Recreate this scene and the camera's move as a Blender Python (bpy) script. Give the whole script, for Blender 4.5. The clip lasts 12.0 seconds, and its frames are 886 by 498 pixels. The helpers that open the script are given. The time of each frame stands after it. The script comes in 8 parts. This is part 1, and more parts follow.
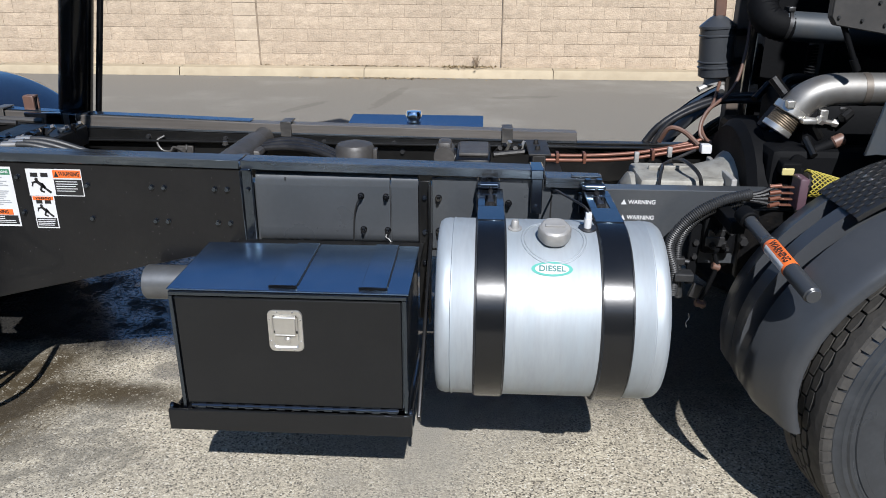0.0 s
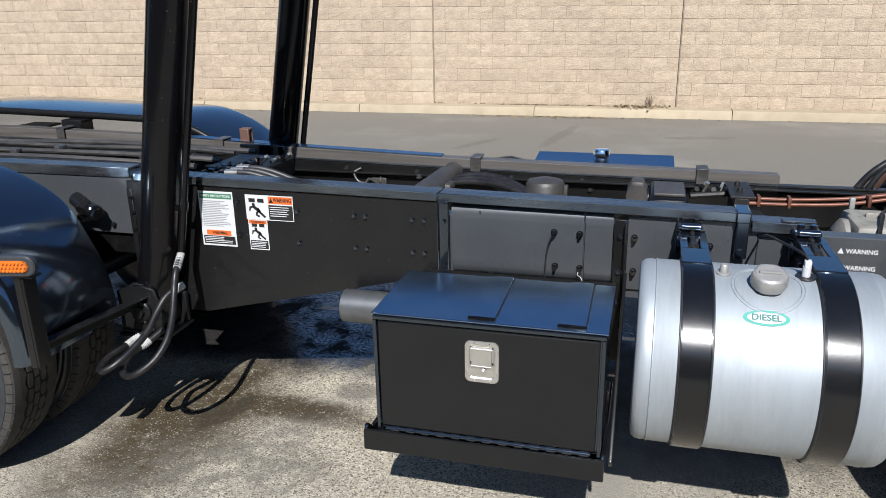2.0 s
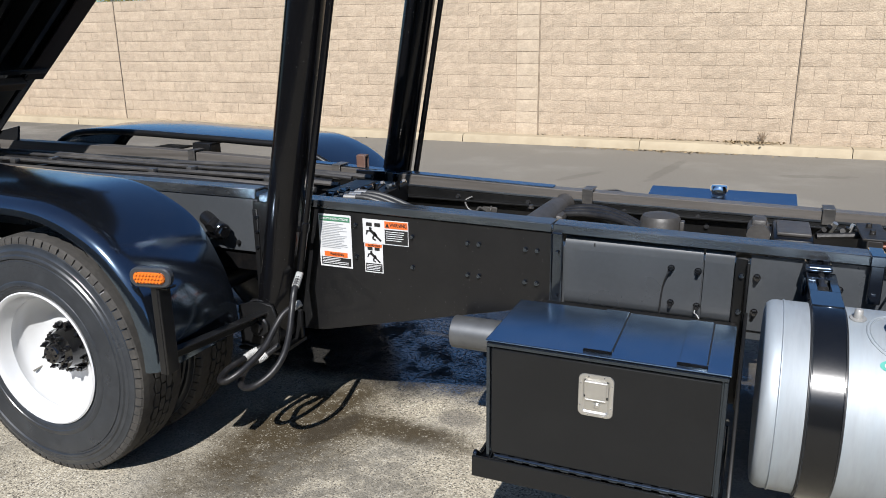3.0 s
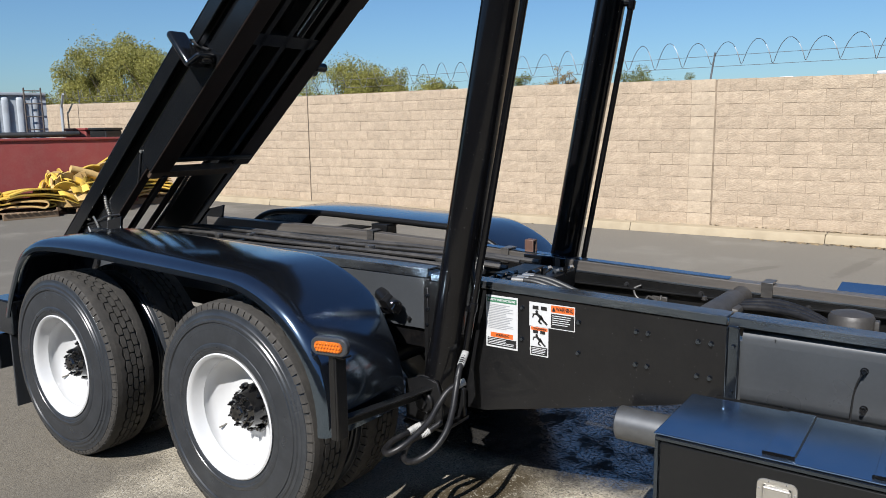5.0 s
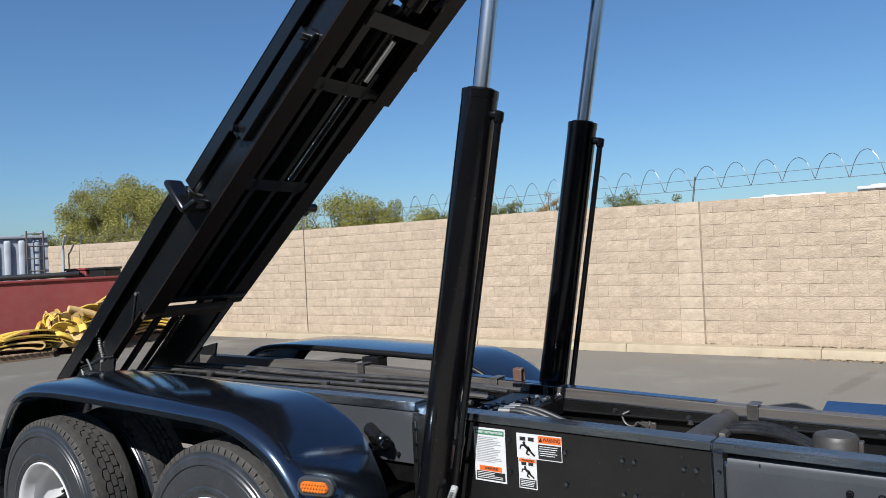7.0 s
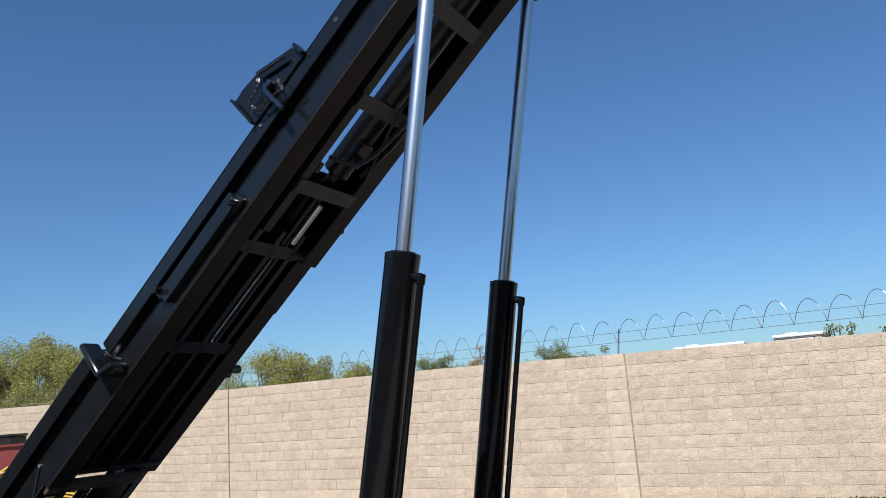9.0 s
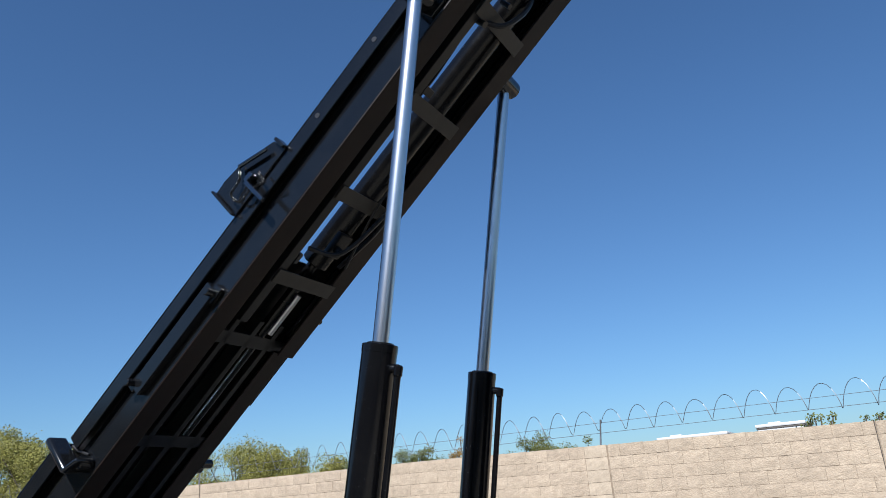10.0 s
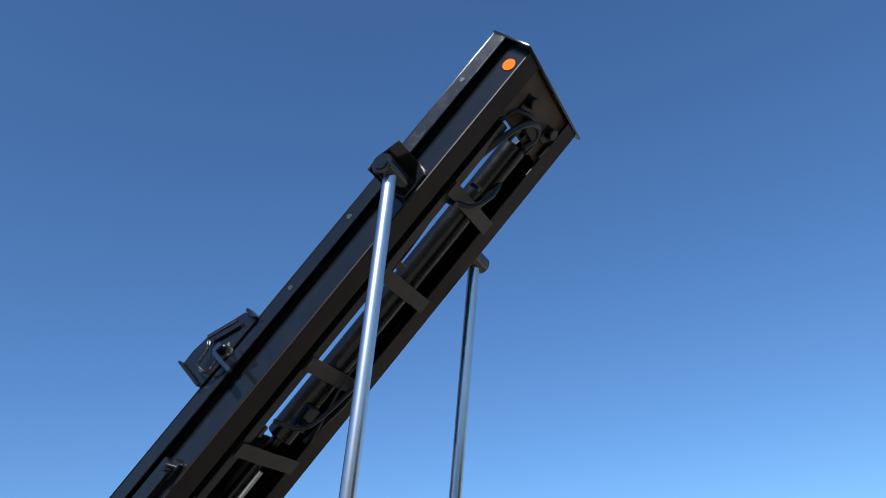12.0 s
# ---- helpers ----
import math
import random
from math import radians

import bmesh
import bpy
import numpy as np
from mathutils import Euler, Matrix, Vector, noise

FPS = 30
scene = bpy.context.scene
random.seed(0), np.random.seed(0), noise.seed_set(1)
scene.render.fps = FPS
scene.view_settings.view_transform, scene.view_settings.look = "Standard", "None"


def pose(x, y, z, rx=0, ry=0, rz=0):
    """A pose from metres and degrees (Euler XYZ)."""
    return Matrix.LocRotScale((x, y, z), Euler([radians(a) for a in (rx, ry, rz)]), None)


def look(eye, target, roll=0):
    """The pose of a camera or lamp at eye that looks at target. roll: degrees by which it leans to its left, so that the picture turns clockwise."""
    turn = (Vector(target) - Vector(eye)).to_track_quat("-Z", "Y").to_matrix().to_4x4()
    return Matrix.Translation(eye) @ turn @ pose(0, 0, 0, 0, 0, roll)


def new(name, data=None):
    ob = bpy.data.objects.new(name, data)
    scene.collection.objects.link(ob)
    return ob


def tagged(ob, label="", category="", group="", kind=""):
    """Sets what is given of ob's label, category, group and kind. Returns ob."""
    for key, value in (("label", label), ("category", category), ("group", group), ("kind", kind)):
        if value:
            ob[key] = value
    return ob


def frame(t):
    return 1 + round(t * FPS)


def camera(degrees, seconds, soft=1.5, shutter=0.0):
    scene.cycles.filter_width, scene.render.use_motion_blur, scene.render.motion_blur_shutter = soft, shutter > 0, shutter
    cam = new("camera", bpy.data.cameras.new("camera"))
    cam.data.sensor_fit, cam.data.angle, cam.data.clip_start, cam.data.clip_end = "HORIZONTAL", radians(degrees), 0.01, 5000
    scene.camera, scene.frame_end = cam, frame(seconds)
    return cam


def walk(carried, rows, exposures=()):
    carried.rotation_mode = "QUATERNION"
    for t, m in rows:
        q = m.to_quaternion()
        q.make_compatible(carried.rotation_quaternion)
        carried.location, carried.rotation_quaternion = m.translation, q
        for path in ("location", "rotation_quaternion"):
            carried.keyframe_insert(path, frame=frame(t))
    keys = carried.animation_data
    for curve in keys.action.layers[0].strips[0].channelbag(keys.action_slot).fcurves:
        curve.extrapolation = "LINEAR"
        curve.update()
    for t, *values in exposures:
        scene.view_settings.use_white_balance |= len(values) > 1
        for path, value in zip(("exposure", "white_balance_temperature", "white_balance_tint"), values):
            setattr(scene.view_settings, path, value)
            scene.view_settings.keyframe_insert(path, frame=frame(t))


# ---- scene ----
cam = camera(61.4, 12.0, soft=0.9)

PATH = [
    (0, (2.743, -3.108, 1.795), (2.644, -1.246, 1.07), 0.2),
    (0.5, (2.709, -3.105, 1.79), (2.525, -1.244, 1.082), -0.2),
    (1, (2.673, -3.108, 1.788), (2.391, -1.251, 1.102), -0.6),
    (1.5, (2.635, -3.115, 1.793), (2.244, -1.269, 1.13), -1.0),
    (2, (2.602, -3.131, 1.79), (2.096, -1.301, 1.162), -1.0),
    (2.5, (2.578, -3.157, 1.796), (1.952, -1.352, 1.204), -1.0),
    (3, (2.538, -3.18, 1.795), (1.79, -1.408, 1.246), -0.7),
    (3.5, (2.509, -3.209, 1.797), (1.64, -1.479, 1.294), -0.2),
    (3.7, (2.508, -3.216, 1.794), (1.591, -1.504, 1.314), -0.2),
    (5.3, (2.551, -3.239, 1.797), (1.382, -1.641, 1.519), -1.0),
    (5.5, (2.56, -3.24, 1.799), (1.381, -1.644, 1.551), -1.2),
    (6, (2.577, -3.241, 1.809), (1.392, -1.639, 1.64), -1.8),
    (6.5, (2.607, -3.255, 1.817), (1.433, -1.638, 1.74), -2.4),
    (7, (2.648, -3.274, 1.838), (1.501, -1.636, 1.852), -2.7),
    (9, (2.709, -3.299, 1.861), (1.758, -1.589, 2.271), -4.1),
    (9.5, (2.719, -3.309, 1.867), (1.813, -1.603, 2.387), -4.3),
    (10, (2.735, -3.316, 1.867), (1.873, -1.625, 2.5), -4.6),
    (10.5, (2.748, -3.322, 1.868), (1.929, -1.655, 2.609), -4.7),
    (11, (2.756, -3.314, 1.868), (1.979, -1.678, 2.717), -4.9),
    (11.5, (2.765, -3.341, 1.902), (2.033, -1.73, 2.834), -5.0),
    (12, (2.775, -3.357, 1.897), (2.088, -1.781, 2.92), -5.2),
]
EXPOSURES = [(0, 0.78, 6050, 10), (3.5, 0.8, 6250, 10), (5.5, 0.75, 6300, 10), (7, 0.74, 6150, 10), (9.5, 0.76, 5950, 10), (10.5, 0.88, 5900, 10), (12, 1.08, 5850, 10)]
walk(cam, [(t, look(eye, target, roll)) for t, eye, target, roll in PATH], EXPOSURES)

# ---- world, sun, exposure ----
SUN_DIR = Vector((0.08, -0.458, 0.437)).normalized()
world = bpy.data.worlds.new("sky")
scene.world = world
world.use_nodes = True
wn = world.node_tree.nodes
sky = wn.new("ShaderNodeTexSky")
sky.sky_type = "NISHITA"
sky.sun_disc = False
sky.sun_elevation = math.asin(SUN_DIR.z)
sky.sun_rotation = math.atan2(SUN_DIR.x, SUN_DIR.y)
sky.air_density, sky.dust_density, sky.ozone_density = 1.05, 0.6, 4.3
wn["Background"].inputs["Strength"].default_value = 0.05
tint = wn.new("ShaderNodeMix")
tint.data_type, tint.blend_type = "RGBA", "MULTIPLY"
tint.inputs["Factor"].default_value = 1.0
tint.inputs["B"].default_value = (0.88, 1.095, 1.25, 1)
world.node_tree.links.new(sky.outputs["Color"], tint.inputs["A"])
world.node_tree.links.new(tint.outputs["Result"], wn["Background"].inputs["Color"])
sun = new("sun", bpy.data.lights.new("sun", "SUN"))
sun.data.energy, sun.data.angle, sun.data.color = 5.0, radians(0.53), (1.0, 0.955, 0.9)
sun.matrix_world = look((0, 0, 30), Vector((0, 0, 30)) - SUN_DIR)


# ---- materials ----
def material(name, color, rough=0.5, metal=0.0, vary=0.15, scale=6.0, fine=60.0, bump=0.0, bump_scale=80.0,
             coat=0.0, island=0.0, objrand=0.0, dirt=None, dirt_amount=0.0, stretch=(1, 1, 1), rough_vary=0.1,
             emit=0.0, spec=0.5, bump_dist=0.002, fleck=0.0, grain_mix=0.4, coat_rough=0.05, coat_ior=1.5, ior=1.5, sheen_tint=(1, 1, 1), place=False):
    """Principled surface whose colour varies at a broad and a fine scale, with optional dust, relief and per-piece change."""
    m = bpy.data.materials.new(name)
    m.use_nodes = True
    nt = m.node_tree
    n, lk = nt.nodes, nt.links
    b = n["Principled BSDF"]
    b.inputs["Metallic"].default_value = metal
    b.inputs["Specular IOR Level"].default_value = spec
    b.inputs["Coat Weight"].default_value = coat
    b.inputs["Coat Roughness"].default_value = coat_rough
    b.inputs["Coat IOR"].default_value = coat_ior
    b.inputs["IOR"].default_value = ior
    b.inputs["Specular Tint"].default_value = (*sheen_tint, 1)
    co = n.new("ShaderNodeTexCoord")
    mp = n.new("ShaderNodeMapping")
    mp.inputs["Scale"].default_value = stretch
    if place:
        lk.new(n.new("ShaderNodeNewGeometry").outputs["Position"], mp.inputs["Vector"])
    else:
        lk.new(co.outputs["Object"], mp.inputs["Vector"])

    def tex(s, detail=4.0):
        t = n.new("ShaderNodeTexNoise")
        t.inputs["Scale"].default_value, t.inputs["Detail"].default_value = s, detail
        lk.new(mp.outputs["Vector"], t.inputs["Vector"])
        return t.outputs["Fac"]

    def math_node(op, a, bb):
        k = n.new("ShaderNodeMath")
        k.operation = op
        for i, v in enumerate((a, bb)):
            if isinstance(v, (int, float)):
                k.inputs[i].default_value = v
            else:
                lk.new(v, k.inputs[i])
        return k.outputs[0]

    broad, grain = tex(scale), tex(fine, 6.0)
    mixed = math_node("ADD", math_node("MULTIPLY", broad, 1 - grain_mix), math_node("MULTIPLY", grain, grain_mix))
    value = math_node("ADD", math_node("MULTIPLY", math_node("SUBTRACT", mixed, 0.5), vary * 3.0), 1.0)
    if island:
        g = n.new("ShaderNodeNewGeometry")
        value = math_node("MULTIPLY", value, math_node("ADD", math_node("MULTIPLY", g.outputs["Random Per Island"], island), 1 - island / 2))
    if objrand:
        o = n.new("ShaderNodeObjectInfo")
        value = math_node("MULTIPLY", value, math_node("ADD", math_node("MULTIPLY", o.outputs["Random"], objrand), 1 - objrand / 2))
    vm = n.new("ShaderNodeVectorMath")
    vm.operation = "SCALE"
    vm.inputs[0].default_value = color
    lk.new(value, vm.inputs["Scale"])
    out = vm.outputs[0]
    if dirt is not None:
        mx = n.new("ShaderNodeMix")
        mx.data_type = "RGBA"
        ramp = n.new("ShaderNodeValToRGB")
        ramp.color_ramp.elements[0].position, ramp.color_ramp.elements[1].position = 0.45, 0.7
        lk.new(math_node("ADD", math_node("MULTIPLY", tex(scale * 2.3, 8.0), 0.7), math_node("MULTIPLY", grain, 0.3)), ramp.inputs["Fac"])
        lk.new(math_node("MULTIPLY", ramp.outputs["Color"], dirt_amount), mx.inputs["Factor"])
        lk.new(out, mx.inputs["A"])
        mx.inputs["B"].default_value = (*dirt, 1)
        out = mx.outputs["Result"]
    if fleck:
        # scattered pale specks: overspray, and painted sun glitter on the hoist strip
        vo = n.new("ShaderNodeTexVoronoi")
        vo.inputs["Scale"].default_value = 75.0
        lk.new(mp.outputs["Vector"], vo.inputs["Vector"])
        dot = math_node("LESS_THAN", vo.outputs["Distance"], 0.12)
        sc = n.new("ShaderNodeSeparateColor")
        lk.new(vo.outputs["Color"], sc.inputs[0])
        pick = math_node("GREATER_THAN", math_node("ADD", sc.outputs[0], math_node("MULTIPLY", broad, 0.6)), 1.16)
        fx = n.new("ShaderNodeMix")
        fx.data_type = "RGBA"
        lk.new(math_node("MULTIPLY", math_node("MULTIPLY", dot, pick), fleck), fx.inputs["Factor"])
        lk.new(out, fx.inputs["A"])
        fx.inputs["B"].default_value = (0.6, 0.6, 0.58, 1)
        out = fx.outputs["Result"]
    lk.new(out, b.inputs["Base Color"])
    lk.new(math_node("ADD", math_node("MULTIPLY", math_node("SUBTRACT", tex(scale * 1.7, 6.0), 0.5), rough_vary * 2), rough), b.inputs["Roughness"])
    if bump:
        bp = n.new("ShaderNodeBump")
        bp.inputs["Strength"].default_value, bp.inputs["Distance"].default_value = bump, bump_dist
        lk.new(tex(bump_scale, 5.0), bp.inputs["Height"])
        lk.new(bp.outputs["Normal"], b.inputs["Normal"])
    if emit:
        b.inputs["Emission Color"].default_value = (*color, 1)
        b.inputs["Emission Strength"].default_value = emit
    return m


# blue sheen_tint with raised ior paints extra sky reflection into glossy blacks
PAINT = material("black_gloss_paint", (0.0042, 0.0048, 0.0062), 0.13, 0, 0.12, 3, 40, 0.025, 130, coat=0.5, ior=1.9, sheen_tint=(0.6, 0.78, 1), dirt=(0.017, 0.0175, 0.019), dirt_amount=0.22, rough_vary=0.05)
FENDERP = material("black_fender_paint", (0.004, 0.0048, 0.0066), 0.14, 0, 0.12, 2, 40, 0, 130, coat=0.5, coat_rough=0.1, ior=2.3, sheen_tint=(0.55, 0.76, 1), dirt=(0.015, 0.0158, 0.018), dirt_amount=0.22, rough_vary=0.04)
SATIN = material("black_satin_paint", (0.004275, 0.004275, 0.004275), 0.34, 0, 0.25, 4, 70, 0.15, 120, dirt=(0.01881, 0.0171, 0.01539), dirt_amount=0.3, spec=0.4)
DUSTY = material("dusty_black_paint", (0.0385, 0.0418, 0.0458), 0.3, 0, 0.1, 2, 60, 0.05, 140, dirt=(0.066, 0.071, 0.076), dirt_amount=0.25, spec=0.6)
CASTIRON = material("scuffed_brown_casting", (0.042, 0.039, 0.036), 0.5, 0.1, 0.5, 9, 60, 0.5, 60, dirt=(0.022, 0.019, 0.017), dirt_amount=0.7)
IRON = material("dusty_brown_iron", (0.016, 0.0145, 0.013), 0.5, 0.2, 0.5, 9, 60, 0.5, 60, dirt=(0.008, 0.0075, 0.007), dirt_amount=0.7)
LIDP = material("black_lid_paint", (0.0065, 0.008, 0.012), 0.19, 0, 0.14, 3, 40, 0.02, 160, ior=5.0, sheen_tint=(0.6, 0.8, 1), dirt=(0.034, 0.038, 0.047), dirt_amount=0.45, rough_vary=0.06)
RAILP = material("scuffed_black_rail_paint", (0.012, 0.0125, 0.0138), 0.28, 0, 0.25, 4, 50, 0.2, 90, ior=2.1, sheen_tint=(0.68, 0.85, 1), dirt=(0.075, 0.078, 0.078), dirt_amount=0.5, stretch=(0.3, 2, 2), rough_vary=0.15)
TUBEP = material("worn_black_tube", (0.03, 0.0285, 0.027), 0.38, 0, 0.4, 6, 60, 0.2, 90, dirt=(0.1, 0.091, 0.081), dirt_amount=0.6, stretch=(0.3, 1, 1), rough_vary=0.15)
BARREL = material("black_cylinder_paint", (0.0028, 0.0028, 0.0033), 0.2, 0, 0.12, 3, 40, 0.03, 120, coat=0.15, spec=0.22, dirt=(0.009, 0.009, 0.009), dirt_amount=0.2, fleck=0.22, rough_vary=0.07)
HEADP = material("rusty_head_plate", (0.06336, 0.04182, 0.02661), 0.65, 0.1, 0.4, 6, 60, 0.4, 70, dirt=(0.01267, 0.01077, 0.008866), dirt_amount=0.7)
TRANS = material("dull_cast_alloy", (0.23, 0.222, 0.195), 0.6, 0.2, 0.3, 8, 80, 0.4, 60, dirt=(0.07, 0.06, 0.047), dirt_amount=0.6)
WORN = material("worn_steel_wear_bar", (0.1, 0.091, 0.082), 0.4, 0.2, 0.45, 4, 50, 0.2, 90, dirt=(0.045, 0.039, 0.034), dirt_amount=0.8, stretch=(0.2, 4, 4), spec=0.5)
RUSTY = material("rust_brown_wear_strip", (0.0115, 0.0064, 0.0048), 0.5, 0.1, 0.4, 6, 70, 0.3, 90, dirt=(0.006, 0.0046, 0.004), dirt_amount=0.6, stretch=(0.4, 1, 1), spec=0.25)
BARP = material("brown_grey_flat_bar", (0.03, 0.0255, 0.02), 0.5, 0.1, 0.3, 6, 60, 0.2, 80, dirt=(0.014, 0.011, 0.009), dirt_amount=0.5)
# greasy iron; also paints shade on the rear chassis rail and bay screen
GREASY_SHADE = material("greasy_dark_iron", (0.002992, 0.002992, 0.00342), 0.4, 0.2, 0.6, 9, 60, 0.5, 60, dirt=(0.01539, 0.01197, 0.009405), dirt_amount=0.35, spec=0.4)
HOISTP = material("black_hoist_paint", (0.0045, 0.0051, 0.0062), 0.13, 0, 0.2, 3, 60, 0, 130, dirt=(0.0115, 0.0118, 0.0125), dirt_amount=0.3, spec=0.45, rough_vary=0.03)
# white specks paint sun glitter on spatter at the strip's head end
GLINT = material("speckled_black_strip_paint", (0.006, 0.006, 0.007), 0.2, 0, 0.2, 3, 60, 0.5, 110, dirt=(0.07, 0.07, 0.07), dirt_amount=0.35, spec=0.5, fleck=1.0)
SEMI = material("black_semigloss_paint", (0.0058, 0.0058, 0.0062), 0.36, 0, 0.15, 3, 60, 0.2, 220, coat=0.15, dirt=(0.013, 0.013, 0.0125), dirt_amount=0.3, spec=0.32, fleck=0.14)
DOORP = material("black_door_paint", (0.0056, 0.006, 0.0066), 0.36, 0, 0.12, 3, 60, 0.12, 220, coat=0.12, dirt=(0.0105, 0.0107, 0.011), dirt_amount=0.25, spec=0.33)
DULL = material("dull_dark_steel", (0.06, 0.06, 0.062), 0.4, 0.8, 0.2, 9, 60)
# engine black darkened and dulled to paint in the bay's shade
BAY_SHADE_BLACK = material("oily_black_engine_paint", (0.0022, 0.0024, 0.003), 0.7, 0, 0.4, 6, 50, 0.3, 60, spec=0.1)
ALU = material("brushed_aluminium", (0.295, 0.32, 0.34), 0.58, 0.5, 0.2, 4, 40, 0.05, 40, stretch=(2.4, 0.4, 0.4), rough_vary=0.14, dirt=(0.29, 0.33, 0.36), dirt_amount=0.7)
STRAPP = material("black_strap_paint", (0.0042, 0.0045, 0.0052), 0.24, 0, 0.12, 3, 50, 0.05, 130, coat=0.3, coat_rough=0.14, spec=0.38, dirt=(0.01, 0.01, 0.0105), dirt_amount=0.25)
CASTALU = material("cast_aluminium", (0.27, 0.265, 0.255), 0.5, 0.35, 0.25, 8, 80, 0.4, 60, dirt=(0.12, 0.113, 0.104), dirt_amount=0.45)
STEEL = material("stainless_steel", (0.6, 0.585, 0.55), 0.34, 0.9, 0.12, 8, 60, rough_vary=0.14, bump=0.05)
CHROME = material("chrome", (0.72, 0.74, 0.78), 0.07, 1.0, 0.02, 4, 30, rough_vary=0.02)
ROD = material("polished_chrome_rod", (0.5, 0.515, 0.545), 0.3, 1.0, 0.03, 4, 40, rough_vary=0.04)
RUBBER = material("tyre_rubber", (0.019, 0.0215, 0.0255), 0.3, 0, 0.25, 5, 60, 0.1, 120, dirt=(0.045, 0.05, 0.056), dirt_amount=0.35, spec=0.5)
LETTER = material("raised_tyre_rubber", (0.0145, 0.0155, 0.0175), 0.45, 0, 0.2, 5, 60, 0.2, 120, dirt=(0.03, 0.032, 0.035), dirt_amount=0.35, spec=0.35)
HUBP = material("black_hub_paint", (0.003, 0.003, 0.0035), 0.13, 0, 0.2, 9, 60, 0.2, 90, coat=1.0, spec=0.5, dirt=(0.012, 0.012, 0.012), dirt_amount=0.25)
TREADM = material("dusty_tyre_tread", (0.034, 0.032, 0.0295), 0.75, 0, 0.35, 8, 70, 0.3, 140, dirt=(0.06, 0.055, 0.048), dirt_amount=0.55, spec=0.3)
WHITE = material("white_wheel_paint", (0.45, 0.455, 0.46), 0.25, 0, 0.05, 3, 40, coat=0.3, dirt=(0.4, 0.398, 0.385), dirt_amount=0.25, rough_vary=0.05)
PLASTIC = material("grey_black_plastic", (0.03, 0.0325, 0.0365), 0.32, 0, 0.1, 4, 50, 0.05, 250, dirt=(0.04, 0.0415, 0.044), dirt_amount=0.3)
WINCHP = material("oily_black_cylinder_paint", (0.0025, 0.0025, 0.0028), 0.24, 0, 0.3, 9, 60, 0.15, 60, dirt=(0.009, 0.0075, 0.006), dirt_amount=0.3, spec=0.3)
HOSE = material("black_rubber_hose", (0.008, 0.008, 0.009), 0.42, 0, 0.3, 9, 60, 0.2, 150, dirt=(0.035, 0.033, 0.031), dirt_amount=0.4, spec=0.35)
LOOM = material("dark_hydraulic_hose", (0.012, 0.0125, 0.0135), 0.5, 0, 0.25, 9, 60, 0.3, 120, dirt=(0.04, 0.041, 0.043), dirt_amount=0.4, spec=0.55)
COPPER = material("copper_coloured_line", (0.13, 0.052, 0.032), 0.5, 0.4, 0.2, 8, 50, dirt=(0.05, 0.026, 0.019), dirt_amount=0.55)
BROWNH = material("brown_air_hose", (0.1014, 0.05385, 0.03801), 0.5, 0, 0.25, 9, 60, dirt=(0.03168, 0.02534, 0.02218), dirt_amount=0.5)
PURPLE = material("faded_purple_plate", (0.06969, 0.03801, 0.05068), 0.5, 0, 0.2, 9, 60, dirt=(0.03801, 0.03168, 0.03168), dirt_amount=0.4)
BLUEGREY = material("blue_grey_painted_pipe", (0.03, 0.0365, 0.044), 0.5, 0, 0.2, 6, 60, dirt=(0.05, 0.047, 0.043), dirt_amount=0.5)
ORANGE = material("orange_reflector", (0.62, 0.1, 0.002), 0.6, 0, 0.03, 30, 200, spec=0.05)
AMBER = material("amber_lens", (0.5068, 0.1267, 0.007603), 0.2, 0, 0.12, 60, 220, 0.3, 120, coat=0.5)
DARKAMBER = material("amber_lens_base", (0.42, 0.095, 0.006), 0.25, 0, 0.2, 60, 220, coat=0.5)
RED = material("red_lens", (0.3801, 0.007603, 0.009499), 0.15, 0, 0.1, 60, 200, coat=0.5)
PAPER = material("white_decal_vinyl", (0.46, 0.465, 0.47), 0.4, 0, 0.04, 8, 60, dirt=(0.32, 0.31, 0.29), dirt_amount=0.2)
TAPE = material("grey_white_tape", (0.34, 0.34, 0.33), 0.65, 0, 0.4, 14, 60, 1.0, 40, dirt=(0.09, 0.09, 0.085), dirt_amount=0.7, bump_dist=0.008)
INK = material("black_decal_ink", (0.01141, 0.01141, 0.01141), 0.4, 0, 0.1)
GREYINK = material("grey_decal_print", (0.2534, 0.2661, 0.2787), 0.45, 0, 0.1)
ORANGEINK = material("orange_decal_ink", (0.5386, 0.1077, 0.01901), 0.4, 0, 0.05)
GREENINK = material("green_decal_ink", (0.045, 0.15, 0.085), 0.4, 0, 0.05)
DARKTEAL = material("dark_teal_ink", (0.04, 0.14, 0.125), 0.4, 0, 0.05)
TEALINK = material("teal_ring_ink", (0.06, 0.27, 0.22), 0.4, 0, 0.05)
YELLOWTAG = material("yellow_tag_plastic", (0.3801, 0.3294, 0.1394), 0.45, 0, 0.1)
MESHY = material("yellow_mesh_sleeve", (0.2851, 0.2344, 0.03168), 0.6, 0, 0.3, 30, 90)
BLOCK = material("tan_split_face_block", (0.357, 0.288, 0.211), 0.92, 0, 0.34, 9, 30, 1.0, 48, objrand=0.12, dirt=(0.285, 0.205, 0.145), dirt_amount=0.26, spec=0.15, bump_dist=0.012, grain_mix=0.5, place=True)
BLOCKS = material("tan_split_face_blocks", (0.357, 0.288, 0.211), 0.92, 0, 0.34, 9, 30, 1.0, 48, island=0.12, dirt=(0.285, 0.205, 0.145), dirt_amount=0.26, spec=0.15, bump_dist=0.012, grain_mix=0.5, place=True)
